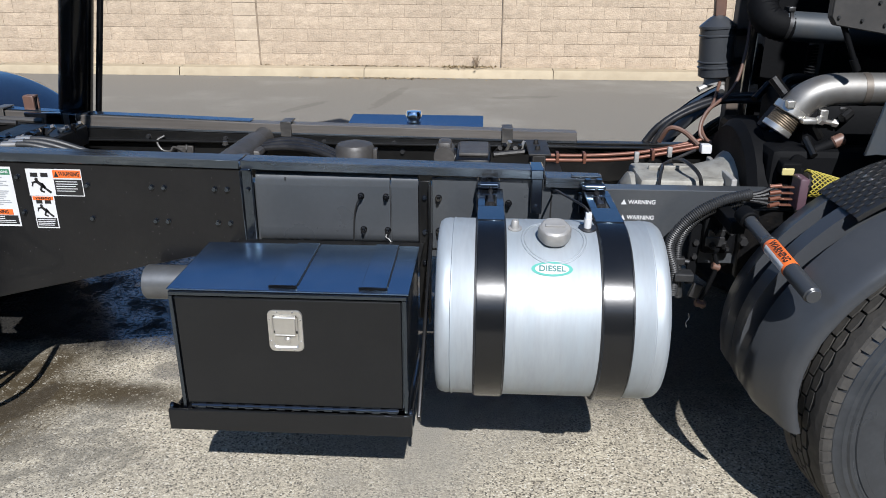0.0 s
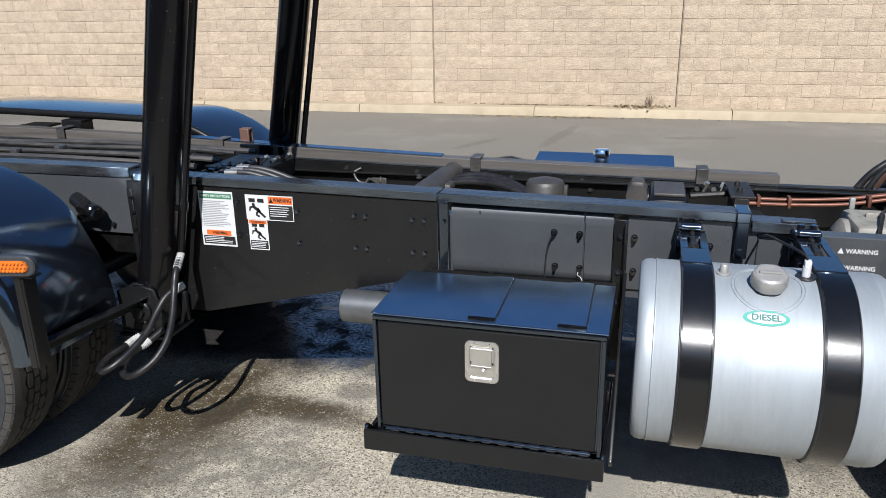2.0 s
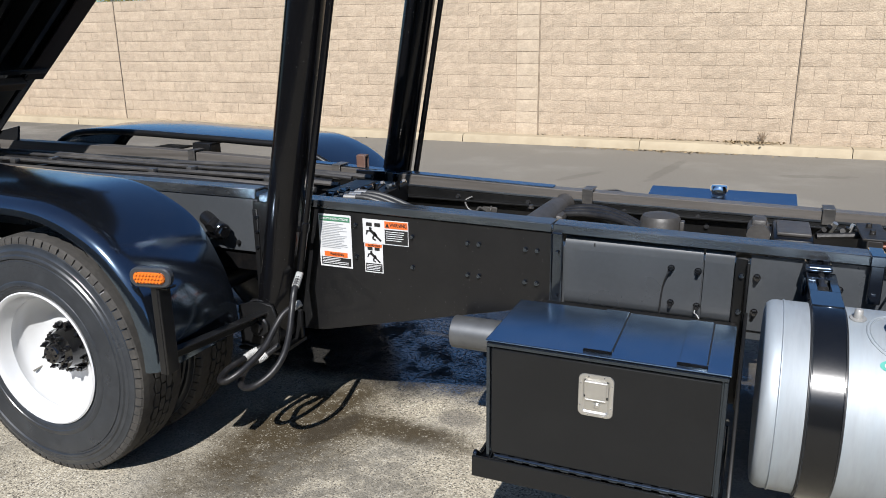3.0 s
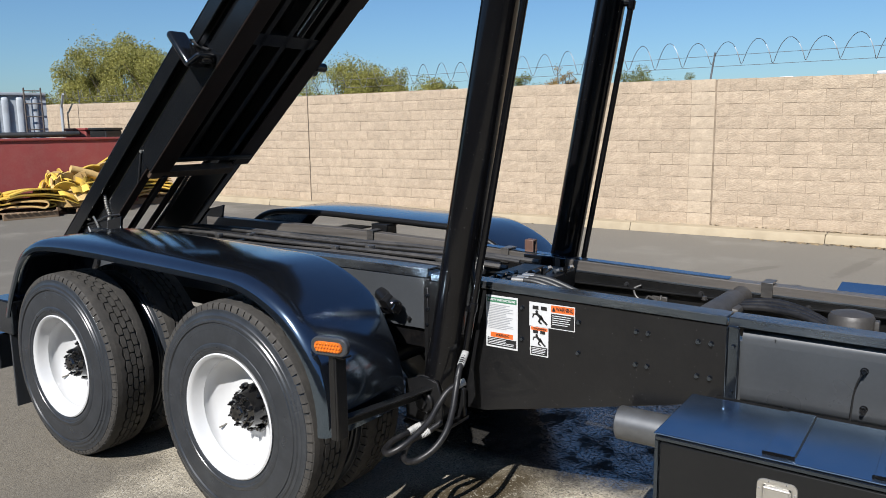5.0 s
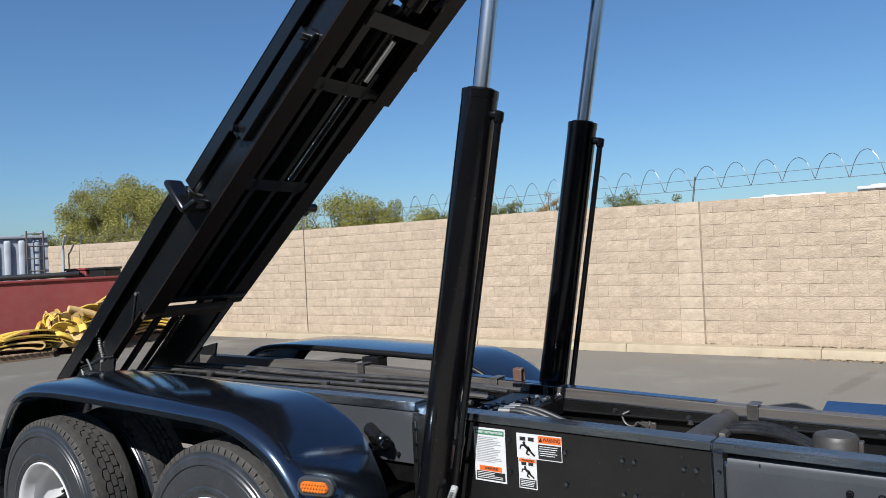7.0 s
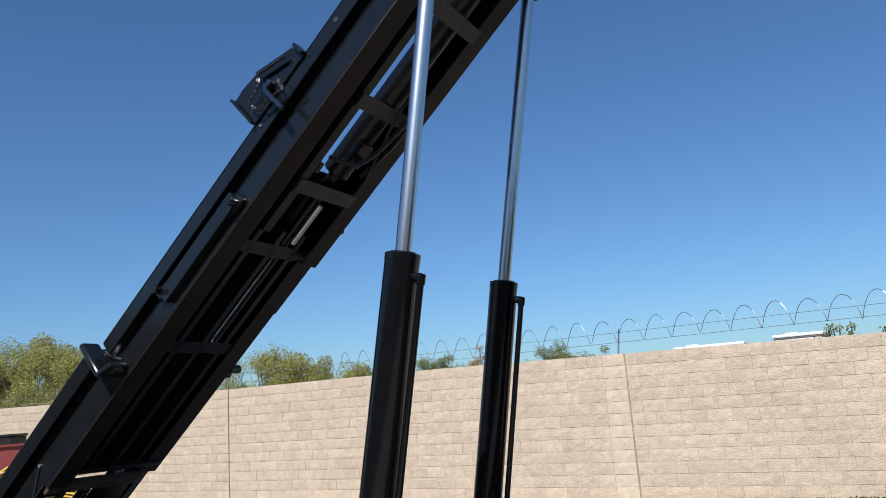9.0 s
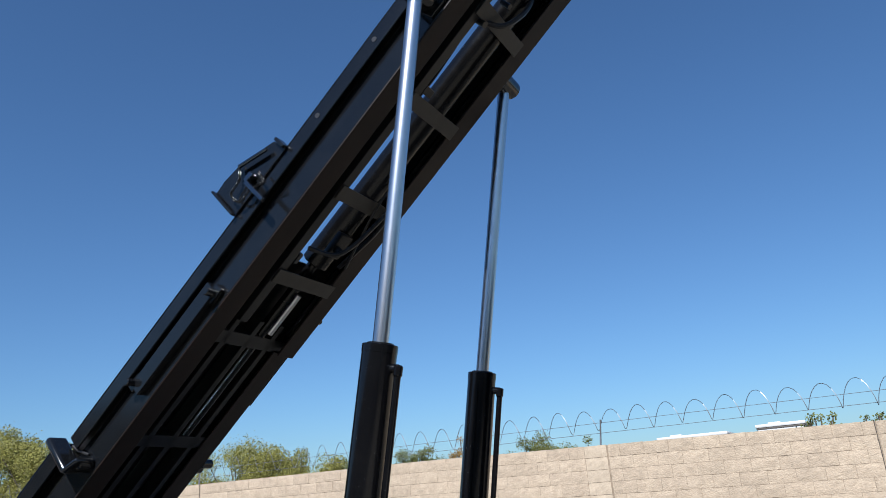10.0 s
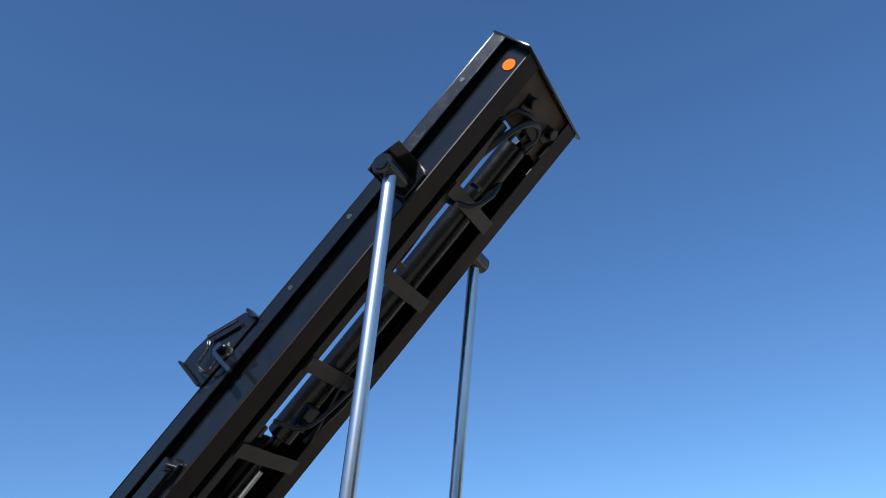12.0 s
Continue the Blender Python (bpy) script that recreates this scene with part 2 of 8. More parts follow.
BLOCKP = material("pale_stacked_block", (0.385, 0.315, 0.232), 0.92, 0, 0.3, 9, 30, 0.8, 55, objrand=0.06, dirt=(0.345, 0.27, 0.2), dirt_amount=0.4, spec=0.15, bump_dist=0.008, grain_mix=0.5, place=True)
MORTAR = material("tan_mortar", (0.2, 0.157, 0.113), 0.95, 0, 0.4, 2.2, 60, 0.5, 60, spec=0.2, dirt=(0.33, 0.262, 0.19), dirt_amount=0.85)
KERB = material("concrete_kerb", (0.3105, 0.2597, 0.1806), 0.9, 0, 0.2, 2, 50, 0.5, 60, dirt=(0.209, 0.1648, 0.1077), dirt_amount=0.45, spec=0.2, objrand=0.1)
REDPAINT = material("faded_red_container_paint", (0.1711, 0.02851, 0.02661), 0.6, 0, 0.18, 1.5, 30, 0.3, 12, dirt=(0.1648, 0.06336, 0.05385), dirt_amount=0.45)
GREYPAINT = material("pale_blue_grey_container_paint", (0.2915, 0.3231, 0.3548), 0.6, 0, 0.12, 1.5, 30, 0.2, 12, dirt=(0.1267, 0.1204, 0.1141), dirt_amount=0.4)
WEB = material("yellow_webbing", (0.56, 0.37, 0.05), 0.75, 0, 0.2, 5, 60, 0.4, 60, objrand=0.35, dirt=(0.26, 0.18, 0.06), dirt_amount=0.5)
WEB2 = material("tan_webbing", (0.45, 0.3, 0.115), 0.8, 0, 0.2, 5, 60, 0.4, 60, objrand=0.35, dirt=(0.19, 0.125, 0.05), dirt_amount=0.5)
WOOD = material("weathered_pallet_wood", (0.1648, 0.1141, 0.06969), 0.85, 0, 0.3, 4, 60, 0.4, 50, stretch=(1, 6, 6), objrand=0.3)
LEAF = material("olive_leaves", (0.215, 0.205, 0.052), 0.6, 0, 0.3, 0.6, 8, island=1.0, spec=0.3)
LEAF2 = material("dark_green_leaves", (0.14, 0.145, 0.04), 0.6, 0, 0.3, 0.6, 8, island=0.7, spec=0.3)
LEAF3 = material("brownish_leaves", (0.27, 0.175, 0.06), 0.65, 0, 0.3, 0.6, 8, island=0.7, spec=0.3)
BARK = material("grey_brown_bark", (0.07603, 0.05702, 0.04118), 0.9, 0, 0.3, 4, 40, 0.6, 30)
WIRE = material("galvanised_razor_wire", (0.2, 0.205, 0.215), 0.45, 0.7, 0.15, 10, 60)
ROOF = material("white_trailer_roof", (0.4751, 0.4751, 0.4688), 0.5, 0, 0.06, 2, 30)
TRIM = material("dull_brown_trim", (0.07603, 0.06336, 0.05385), 0.7, 0, 0.2, 3, 40)
GAP = material("dark_joint_sealant", (0.03801, 0.03168, 0.02851), 0.9, 0, 0.2)


def ground_material():
    """Worn asphalt with pale exposed aggregate, a brown oily stain, a wet patch beside the truck, and shade painted
    under it.
    """
    m = bpy.data.materials.new("worn_asphalt")
    m.use_nodes = True
    nt = m.node_tree
    n, lk = nt.nodes, nt.links
    b = n["Principled BSDF"]
    co = n.new("ShaderNodeTexCoord")

    def tex(s, detail=5.0, rough=0.55):
        t = n.new("ShaderNodeTexNoise")
        t.inputs["Scale"].default_value, t.inputs["Detail"].default_value, t.inputs["Roughness"].default_value = s, detail, rough
        lk.new(co.outputs["Object"], t.inputs["Vector"])
        return t.outputs["Fac"]

    def op(o, *vs):
        k = n.new("ShaderNodeMath")
        k.operation = o
        for i, v in enumerate(vs):
            if isinstance(v, (int, float)):
                k.inputs[i].default_value = v
            else:
                lk.new(v, k.inputs[i])
        return k.outputs[0]

    def ramp(fac, lo, hi):
        r = n.new("ShaderNodeMapRange")
        r.interpolation_type = "SMOOTHSTEP"
        for i, v in ((1, lo), (2, hi)):
            r.inputs[i].default_value = v
        lk.new(fac, r.inputs[0])
        return r.outputs[0]

    def mix(fac, a, c):
        x = n.new("ShaderNodeMix")
        x.data_type = "RGBA"
        lk.new(fac, x.inputs["Factor"])
        for key, v in (("A", a), ("B", c)):
            if isinstance(v, tuple):
                x.inputs[key].default_value = (*v, 1)
            else:
                lk.new(v, x.inputs[key])
        return x.outputs["Result"]

    def blob(cx, cy, sx, sy, turn, ragged, scale, soft=0.0):
        mp = n.new("ShaderNodeMapping")
        mp.vector_type = "TEXTURE"
        mp.inputs["Location"].default_value = (cx, cy, 0)
        mp.inputs["Rotation"].default_value = (0, 0, radians(turn))
        mp.inputs["Scale"].default_value = (sx, sy, 50)
        lk.new(co.outputs["Object"], mp.inputs["Vector"])
        ln = n.new("ShaderNodeVectorMath")
        ln.operation = "LENGTH"
        lk.new(mp.outputs["Vector"], ln.inputs[0])
        wob = op("MULTIPLY", op("SUBTRACT", tex(scale, 7.0, 0.65), 0.5), ragged)
        return ramp(op("ADD", ln.outputs["Value"], wob), 1.08 + soft, 0.72 - soft)

    vor = n.new("ShaderNodeTexVoronoi")
    vor.inputs["Scale"].default_value = 165.0
    lk.new(co.outputs["Object"], vor.inputs["Vector"])
    stones = n.new("ShaderNodeSeparateColor")
    lk.new(vor.outputs["Color"], stones.inputs[0])
    grain = mix(ramp(stones.outputs[0], 0.1, 0.95), (0.215, 0.192, 0.148), (0.436, 0.393, 0.305))
    grain = mix(ramp(stones.outputs[1], 0.92, 0.95), grain, (0.5, 0.47, 0.4))
    grain = mix(ramp(stones.outputs[2], 0.86, 0.9), grain, (0.062, 0.055, 0.046))
    grain = mix(op("MULTIPLY", ramp(tex(21.0, 9.0, 0.75), 0.42, 0.7), 0.55), grain, (0.26, 0.231, 0.177))
    # the lane along the wall is finer and greyer
    sep = n.new("ShaderNodeSeparateXYZ")
    lk.new(co.outputs["Object"], sep.inputs[0])
    lane = op("MAXIMUM", ramp(op("ADD", sep.outputs["Y"], op("MULTIPLY", tex(0.6), 1.2)), 2.2, 4.0), ramp(op("ADD", sep.outputs["X"], op("MULTIPLY", tex(0.7), 2.0)), -1.6, -4.0))
    lanecol = mix(tex(40.0, 8.0), (0.127, 0.116, 0.097), (0.172, 0.158, 0.134))
    lanecol = mix(op("MULTIPLY", ramp(op("ADD", sep.outputs["X"], op("MULTIPLY", tex(0.5), 3.0)), -2.5, -6.0), 0.6), lanecol, (0.088, 0.082, 0.072))
    base = mix(lane, grain, lanecol)
    base = mix(ramp(tex(0.55, 6.0, 0.6), 0.48, 0.75), base, (0.203, 0.19, 0.163))
    scuffs = ramp(tex(3.2, 9.0, 0.7), 0.57, 0.72)
    base = mix(op("MULTIPLY", scuffs, 0.5), base, (0.15, 0.137, 0.117))
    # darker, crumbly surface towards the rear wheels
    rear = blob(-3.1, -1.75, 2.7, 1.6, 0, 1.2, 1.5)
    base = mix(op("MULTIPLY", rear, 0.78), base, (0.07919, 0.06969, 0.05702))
    # stains, the wet patch and shade painted under the truck
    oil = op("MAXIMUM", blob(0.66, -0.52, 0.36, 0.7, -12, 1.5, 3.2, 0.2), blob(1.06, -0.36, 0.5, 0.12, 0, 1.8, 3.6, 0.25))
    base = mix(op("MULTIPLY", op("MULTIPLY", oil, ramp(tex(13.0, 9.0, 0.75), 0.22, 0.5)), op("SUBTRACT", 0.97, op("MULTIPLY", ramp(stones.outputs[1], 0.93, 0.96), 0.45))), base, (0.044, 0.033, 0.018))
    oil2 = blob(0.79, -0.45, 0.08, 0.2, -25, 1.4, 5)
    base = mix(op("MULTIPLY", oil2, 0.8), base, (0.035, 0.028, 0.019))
    damp = blob(0.98, -0.82, 0.6, 0.3, 28, 2.4, 2.8, 0.1)
    base = mix(op("MULTIPLY", op("MULTIPLY", damp, ramp(tex(11.0, 8.0, 0.7), 0.35, 0.62)), 0.7), base, (0.095, 0.088, 0.074))
    for cx, cy, sx, sy, turn in ((1.45, 7.3, 0.1, 1.0, -9), (0.43, 6.5, 0.09, 0.5, -25), (-3.0, 6.9, 0.12, 0.8, 20), (3.3, 7.4, 0.5, 0.12, 10), (-1.2, 5.2, 0.7, 0.1, -6)):
        base = mix(op("MULTIPLY", blob(cx, cy, sx, sy, turn, 2.2, 5.0), 0.3), base, (0.07, 0.062, 0.05))
    spot = blob(1.34, -0.13, 0.12, 0.09, 0, 1.2, 6)
    base = mix(op("MULTIPLY", spot, 0.5), base, (0.06336, 0.05702, 0.05385))
    # dark ellipse painted for the shade under the drivetrain
    belly_shade = blob(3.3, 0.5, 1.35, 1.0, -6, 0.9, 2.0, 0.1)
    base = mix(op("MULTIPLY", belly_shade, 0.9), base, (0.035, 0.031, 0.026))
    # wet patch, widened and blackened to carry the truck's shade as well
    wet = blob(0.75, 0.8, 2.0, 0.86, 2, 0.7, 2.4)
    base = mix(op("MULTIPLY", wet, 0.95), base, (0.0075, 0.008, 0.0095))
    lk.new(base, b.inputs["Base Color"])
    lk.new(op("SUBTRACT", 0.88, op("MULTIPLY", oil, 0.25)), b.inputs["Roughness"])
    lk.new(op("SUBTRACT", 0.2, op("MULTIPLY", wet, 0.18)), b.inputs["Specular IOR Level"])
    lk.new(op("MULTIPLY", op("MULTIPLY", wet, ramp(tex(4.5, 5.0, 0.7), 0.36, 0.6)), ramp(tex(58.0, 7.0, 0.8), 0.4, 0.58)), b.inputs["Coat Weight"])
    b.inputs["Coat Roughness"].default_value, b.inputs["Coat IOR"].default_value = 0.24, 4.0
    bp = n.new("ShaderNodeBump")
    bp.inputs["Distance"].default_value = 0.004
    bp.inputs["Strength"].default_value = 0.5
    ripple = op("MULTIPLY", wet, op("MULTIPLY", tex(120.0, 3.0), 0.4))
    lk.new(op("ADD", ripple, op("ADD", op("MULTIPLY", vor.outputs["Distance"], -0.8), tex(110.0, 4.0))), bp.inputs["Height"])
    lk.new(bp.outputs["Normal"], b.inputs["Normal"])
    return m


for leaf in (LEAF, LEAF2, LEAF3):
    nt = leaf.node_tree
    bsdf = nt.nodes["Principled BSDF"]
    tl = nt.nodes.new("ShaderNodeBsdfTranslucent")
    ad = nt.nodes.new("ShaderNodeMixShader")
    ad.inputs[0].default_value = 0.4
    nt.links.new(bsdf.inputs["Base Color"].links[0].from_socket, tl.inputs["Color"])
    nt.links.new(bsdf.outputs[0], ad.inputs[1])
    nt.links.new(tl.outputs[0], ad.inputs[2])
    nt.links.new(ad.outputs[0], nt.nodes["Material Output"].inputs["Surface"])

ASPHALT = ground_material()


# ---- shape helpers ----
def thing(name, loc, label, category, group="", kind=""):
    ob = new(name)
    ob.location = loc
    ob.empty_display_size = 0.1
    return tagged(ob, label, category, group, kind)


def link_mesh(name, bm, mat, smooth=40.0):
    me = bpy.data.meshes.new(name)
    bmesh.ops.recalc_face_normals(bm, faces=bm.faces)
    if smooth:
        # broad flat faces keep their own normal; only curved strips and bevels are shaded smooth
        bm.normal_update()
        flags = []
        area = {f: max(f.calc_area(), 1e-12) for f in bm.faces}
        for f in bm.faces:
            near = [area[g] for e in f.edges if len(e.link_faces) == 2 and 0.01 < e.calc_face_angle(0) < 0.8 for g in e.link_faces if g is not f]
            flags.append(not (near and area[f] > 5 * max(near)))
    bm.to_mesh(me)
    bm.free()
    for k in (mat if isinstance(mat, (list, tuple)) else [mat]):
        me.materials.append(k)
    if smooth:
        me.set_sharp_from_angle(angle=radians(smooth))
        me.polygons.foreach_set("use_smooth", flags)
    return new(name, me)


def under(ob, parent):
    ob.parent = parent
    if parent.type == "EMPTY":
        ob.matrix_parent_inverse = Matrix.Translation(parent.location).inverted()
    return ob


def part(name, bm, mat, parent, label="", smooth=40.0):
    ob = under(link_mesh(name, bm, mat, smooth), parent)
    return tagged(ob, label) if label else ob


def again(ob, m, parent):
    """A repeat of a part on the same mesh, moved by m."""
    o = new(ob.name, ob.data)
    under(o, parent)
    o.matrix_basis = m
    return o


def xform(bm, m):
    bmesh.ops.transform(bm, matrix=m, verts=bm.verts)
    return bm


def merge(*bms):
    out = bms[0]
    for b in bms[1:]:
        me = bpy.data.meshes.new("tmp")
        b.to_mesh(me)
        b.free()
        out.from_mesh(me)
        bpy.data.meshes.remove(me)
    return out


def slab(lo, hi, bevel=0.004, seg=2):
    bm = bmesh.new()
    bmesh.ops.create_cube(bm, size=1.0)
    size = [max(b - a, 1e-4) for a, b in zip(lo, hi)]
    mid = [(a + b) / 2 for a, b in zip(lo, hi)]
    bmesh.ops.transform(bm, matrix=Matrix.Translation(mid) @ Matrix.Diagonal((*size, 1)), verts=bm.verts)
    bevel = min(bevel, min(size) * 0.45)
    if bevel > 0:
        bmesh.ops.bevel(bm, geom=bm.edges[:], offset=bevel, segments=seg, profile=0.5, affect="EDGES")
    return bm


def frame_from(p0, p1):
    z = (Vector(p1) - Vector(p0)).normalized()
    return Matrix.Translation(p0) @ z.to_track_quat("Z", "Y").to_matrix().to_4x4()


def rod(p0, p1, r0, r1=None, seg=24, bevel=0.0):
    """A round bar between two points, its rims slightly rounded."""
    r1 = r0 if r1 is None else r1
    h = (Vector(p1) - Vector(p0)).length
    if bevel:
        prof = [(0, 0), (r0 - bevel, 0), (r0, bevel), (r1, h - bevel), (r1 - bevel, h), (0, h)]
    else:
        prof = [(0, 0), (r0, 0), (r1, h), (0, h)]
    return xform(lathe(prof, seg), frame_from(p0, p1))


def lathe(prof, seg=32, start=0.0, sweep=2 * math.pi):
    """Turns a profile of (radius, height) about z."""
    bm = bmesh.new()
    closed = abs(sweep - 2 * math.pi) < 1e-6
    n = seg if closed else seg + 1
    rings = []
    for r, h in prof:
        if r < 1e-6:
            rings.append([bm.verts.new((0, 0, h))])
        else:
            rings.append([bm.verts.new((r * math.cos(start + sweep * i / seg), r * math.sin(start + sweep * i / seg), h)) for i in range(n)])
    for a, b in zip(rings, rings[1:]):
        for i in range(seg):
            j = (i + 1) % n
            q = []
            for v in ((a[i % len(a)], a[j % len(a)], b[j % len(b)], b[i % len(b)])):
                if v not in q:
                    q.append(v)
            if len(q) > 2:
                bm.faces.new(q)
    return bm


def smooth_path(pts, n=8):
    """A Catmull-Rom line through the points."""
    p = [Vector(q) for q in pts]
    if len(p) < 3:
        return p
    p = [2 * p[0] - p[1]] + p + [2 * p[-1] - p[-2]]
    out = []
    for i in range(1, len(p) - 2):
        a, b, c, d = p[i - 1:i + 3]
        for k in range(n):
            t = k / n
            out.append(0.5 * ((2 * b) + (c - a) * t + (2 * a - 5 * b + 4 * c - d) * t * t + (3 * b - a - 3 * c + d) * t ** 3))
    out.append(p[-2])
    return out


def sweep(pts, r, seg=10, n=8, ridges=0, wave=0.0):
    """A round tube along a smooth line; ridges makes it corrugated."""
    path = smooth_path(pts, n)
    bm = bmesh.new()
    side = Vector((0, 0, 1)) if abs((path[1] - path[0]).normalized().z) < 0.9 else Vector((0, 1, 0))
    rings = []
    for i, q in enumerate(path):
        tan = (path[min(i + 1, len(path) - 1)] - path[max(i - 1, 0)]).normalized()
        side = (side - tan * side.dot(tan)).normalized()
        up = tan.cross(side)
        rr = r * (1 + wave * (1 if i % 2 else -1)) if ridges else r
        rings.append([bm.verts.new(q + rr * (math.cos(a) * side + math.sin(a) * up)) for a in (2 * math.pi * k / seg for k in range(seg))])
    for a, b in zip(rings, rings[1:]):
        for k in range(seg):
            bm.faces.new((a[k], a[(k + 1) % seg], b[(k + 1) % seg], b[k]))
    bm.faces.new(rings[0][::-1])
    bm.faces.new(rings[-1])
    return bm


def prism(pts, y0, y1, bevel=0.003, axis="y"):
    """A plate with the outline pts, in x and z, from y0 to y1."""
    bm = bmesh.new()
    a = [bm.verts.new((x, y0, z)) for x, z in pts]
    b = [bm.verts.new((x, y1, z)) for x, z in pts]
    bm.faces.new(a)
    bm.faces.new(b[::-1])
    for i in range(len(pts)):
        j = (i + 1) % len(pts)
        bm.faces.new((a[i], b[i], b[j], a[j]))
    bmesh.ops.recalc_face_normals(bm, faces=bm.faces)
    if bevel:
        bmesh.ops.bevel(bm, geom=bm.edges[:], offset=bevel, segments=1, profile=0.5, affect="EDGES")
    return bm


def round_rect(w, h, r, n=5):
    pts = []
    for cx, cy, a0 in ((w / 2 - r, h / 2 - r, 0), (-w / 2 + r, h / 2 - r, 90), (-w / 2 + r, -h / 2 + r, 180), (w / 2 - r, -h / 2 + r, 270)):
        for k in range(n + 1):
            a = radians(a0 + 90 * k / n)
            pts.append((cx + r * math.cos(a), cy + r * math.sin(a)))
    return pts


def bolt(c, normal, r=0.0105, h=0.013):
    """A hexagon bolt head on its washer."""
    c, nrm = Vector(c), Vector(normal).normalized()
    bm = rod(c, c + nrm * h * 0.2, r * 1.18, seg=12)
    return merge(bm, rod(c + nrm * h * 0.25, c + nrm * h * 1.2, r, r * 0.92, seg=6))


def text_mesh(body, size, m, mat, parent, name="lettering", label="", bold=0.0, width=None):
    """Raised letters from the built-in font, centred on m, in its x-y plane."""
    cu = bpy.data.curves.new("letters", "FONT")
    cu.body, cu.size, cu.align_x, cu.align_y = body, size, "CENTER", "CENTER"
    cu.offset, cu.extrude = bold, 0.0004
    tmp = new("letters", cu)
    bpy.context.view_layer.update()
    me = bpy.data.meshes.new_from_object(tmp.evaluated_get(bpy.context.evaluated_depsgraph_get()))
    bpy.data.objects.remove(tmp)
    bpy.data.curves.remove(cu)
    if width:
        xs = [v.co.x for v in me.vertices]
        me.transform(Matrix.Diagonal((width / (max(xs) - min(xs)), 1, 1, 1)))
    me.transform(m)
    me.name = name
    me.materials.clear()
    me.materials.append(mat)
    ob = under(new(name, me), parent)
    return tagged(ob, label) if label else ob


def on_side(x, y, z, tilt=0.0):
    """The frame of a sign on the truck's near side: its x to the front, its y up, facing the viewer."""
    return pose(x, y, z, 90, 0, 0) @ pose(0, 0, 0, 0, 0, tilt)


# ---- ground, kerb ----
def build_ground():
    bm = bmesh.new()
    # one sheet, very slightly sunken where the rear wheels stand
    xs = [-400, -9] + [-6 + 0.4 * k for k in range(18)] + [2, 400]
    ys = [-400, -5] + [-3.2 + 0.4 * k for k in range(17)] + [4, 400]

    def dip(x, y):
        a = max(0.0, 1 - ((x + 1.9) / 1.9) ** 2) if -3.8 < x < 0 else 0.0
        b = max(0.0, 1 - (y / 2.6) ** 4) if abs(y) < 2.6 else 0.0
        return -0.036 * math.sqrt(a) * b
    grid = [[bm.verts.new((x, y, dip(x, y))) for x in xs] for y in ys]
    for r0, r1 in zip(grid, grid[1:]):
        for k in range(len(xs) - 1):
            bm.faces.new((r0[k], r0[k + 1], r1[k + 1], r1[k]))
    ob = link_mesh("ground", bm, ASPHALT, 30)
    tagged(ob, "worn grey-brown asphalt yard with stains, a wet patch and shade painted under the truck", "ground", kind="structure")


WALL_Y, WALL_Z, WALL_H = 9.41, 0.13, 2.4


def build_kerb():
    root = thing("kerb", (0, 9.2, 0), "pale concrete kerb strip along the block wall", "kerb", kind="structure")
    rng = random.Random(4)
    x = -48.0
    while x < 16:
        w = 3.05
        prof = [(0, 0.0), (0.03, 0.105), (0.06, 0.13), (0.41 + 0.1, 0.14), (0.51, 0.0)]
        bm = bmesh.new()
        a = [bm.verts.new((x + 0.006, 9.1 + q * 0.81, z)) for q, z in prof]
        b = [bm.verts.new((x + w - 0.006, 9.1 + q * 0.81 + rng.uniform(-0.01, 0.01), z)) for q, z in prof]
        for i in range(len(prof) - 1):
            bm.faces.new((a[i], b[i], b[i + 1], a[i + 1]))
        bm.faces.new(a)
        bm.faces.new(b[::-1])
        part("kerb_section", bm, KERB, root)
        x += w
    # dry leaves and grit gathered along the kerb
    bm = bmesh.new()
    for k in range(900):
        t = rng.random()
        cx = rng.gauss(1.1, 0.7) if t < 0.75 else rng.uniform(-12, 8)
        cy, cz = (9.07 - abs(rng.gauss(0, 0.09)), 0.006) if rng.random() < 0.7 else (9.41 - abs(rng.gauss(0, 0.03)), 0.15)
        s = rng.uniform(0.008, 0.03)
        ang = rng.uniform(0, 6.28)
        d, e = Vector((math.cos(ang), math.sin(ang), rng.uniform(-0.1, 0.5))) * s, Vector((-math.sin(ang), math.cos(ang), rng.uniform(0, 0.5))) * s * 0.6
        c = Vector((cx, cy, cz))
        bm.faces.new([bm.verts.new(c + q) for q in (-d, e, d, -e)])
    for k in range(260):
        cx, cy = rng.gauss(2.45, 0.22), 9.4 - abs(rng.gauss(0, 0.1))
        s = rng.uniform(0.012, 0.035)
        c = Vector((cx, cy, 0.145 + rng.random() * 0.02))
        ang = rng.uniform(0, 6.28)
        d, e = Vector((math.cos(ang), math.sin(ang), rng.uniform(0, 0.8))) * s, Vector((-math.sin(ang), math.cos(ang), rng.uniform(0, 0.8))) * s * 0.5
        bm.faces.new([bm.verts.new(c + q) for q in (-d, e, d, -e)])
    ob = link_mesh("leaf_litter", bm, material("dry_leaf_litter", (0.2, 0.15, 0.085), 0.9, 0, 0.3, 5, 50, island=0.8), 0)
    tagged(ob, "dry brown leaves and grit along the kerb", "leaf litter", kind="stuff")


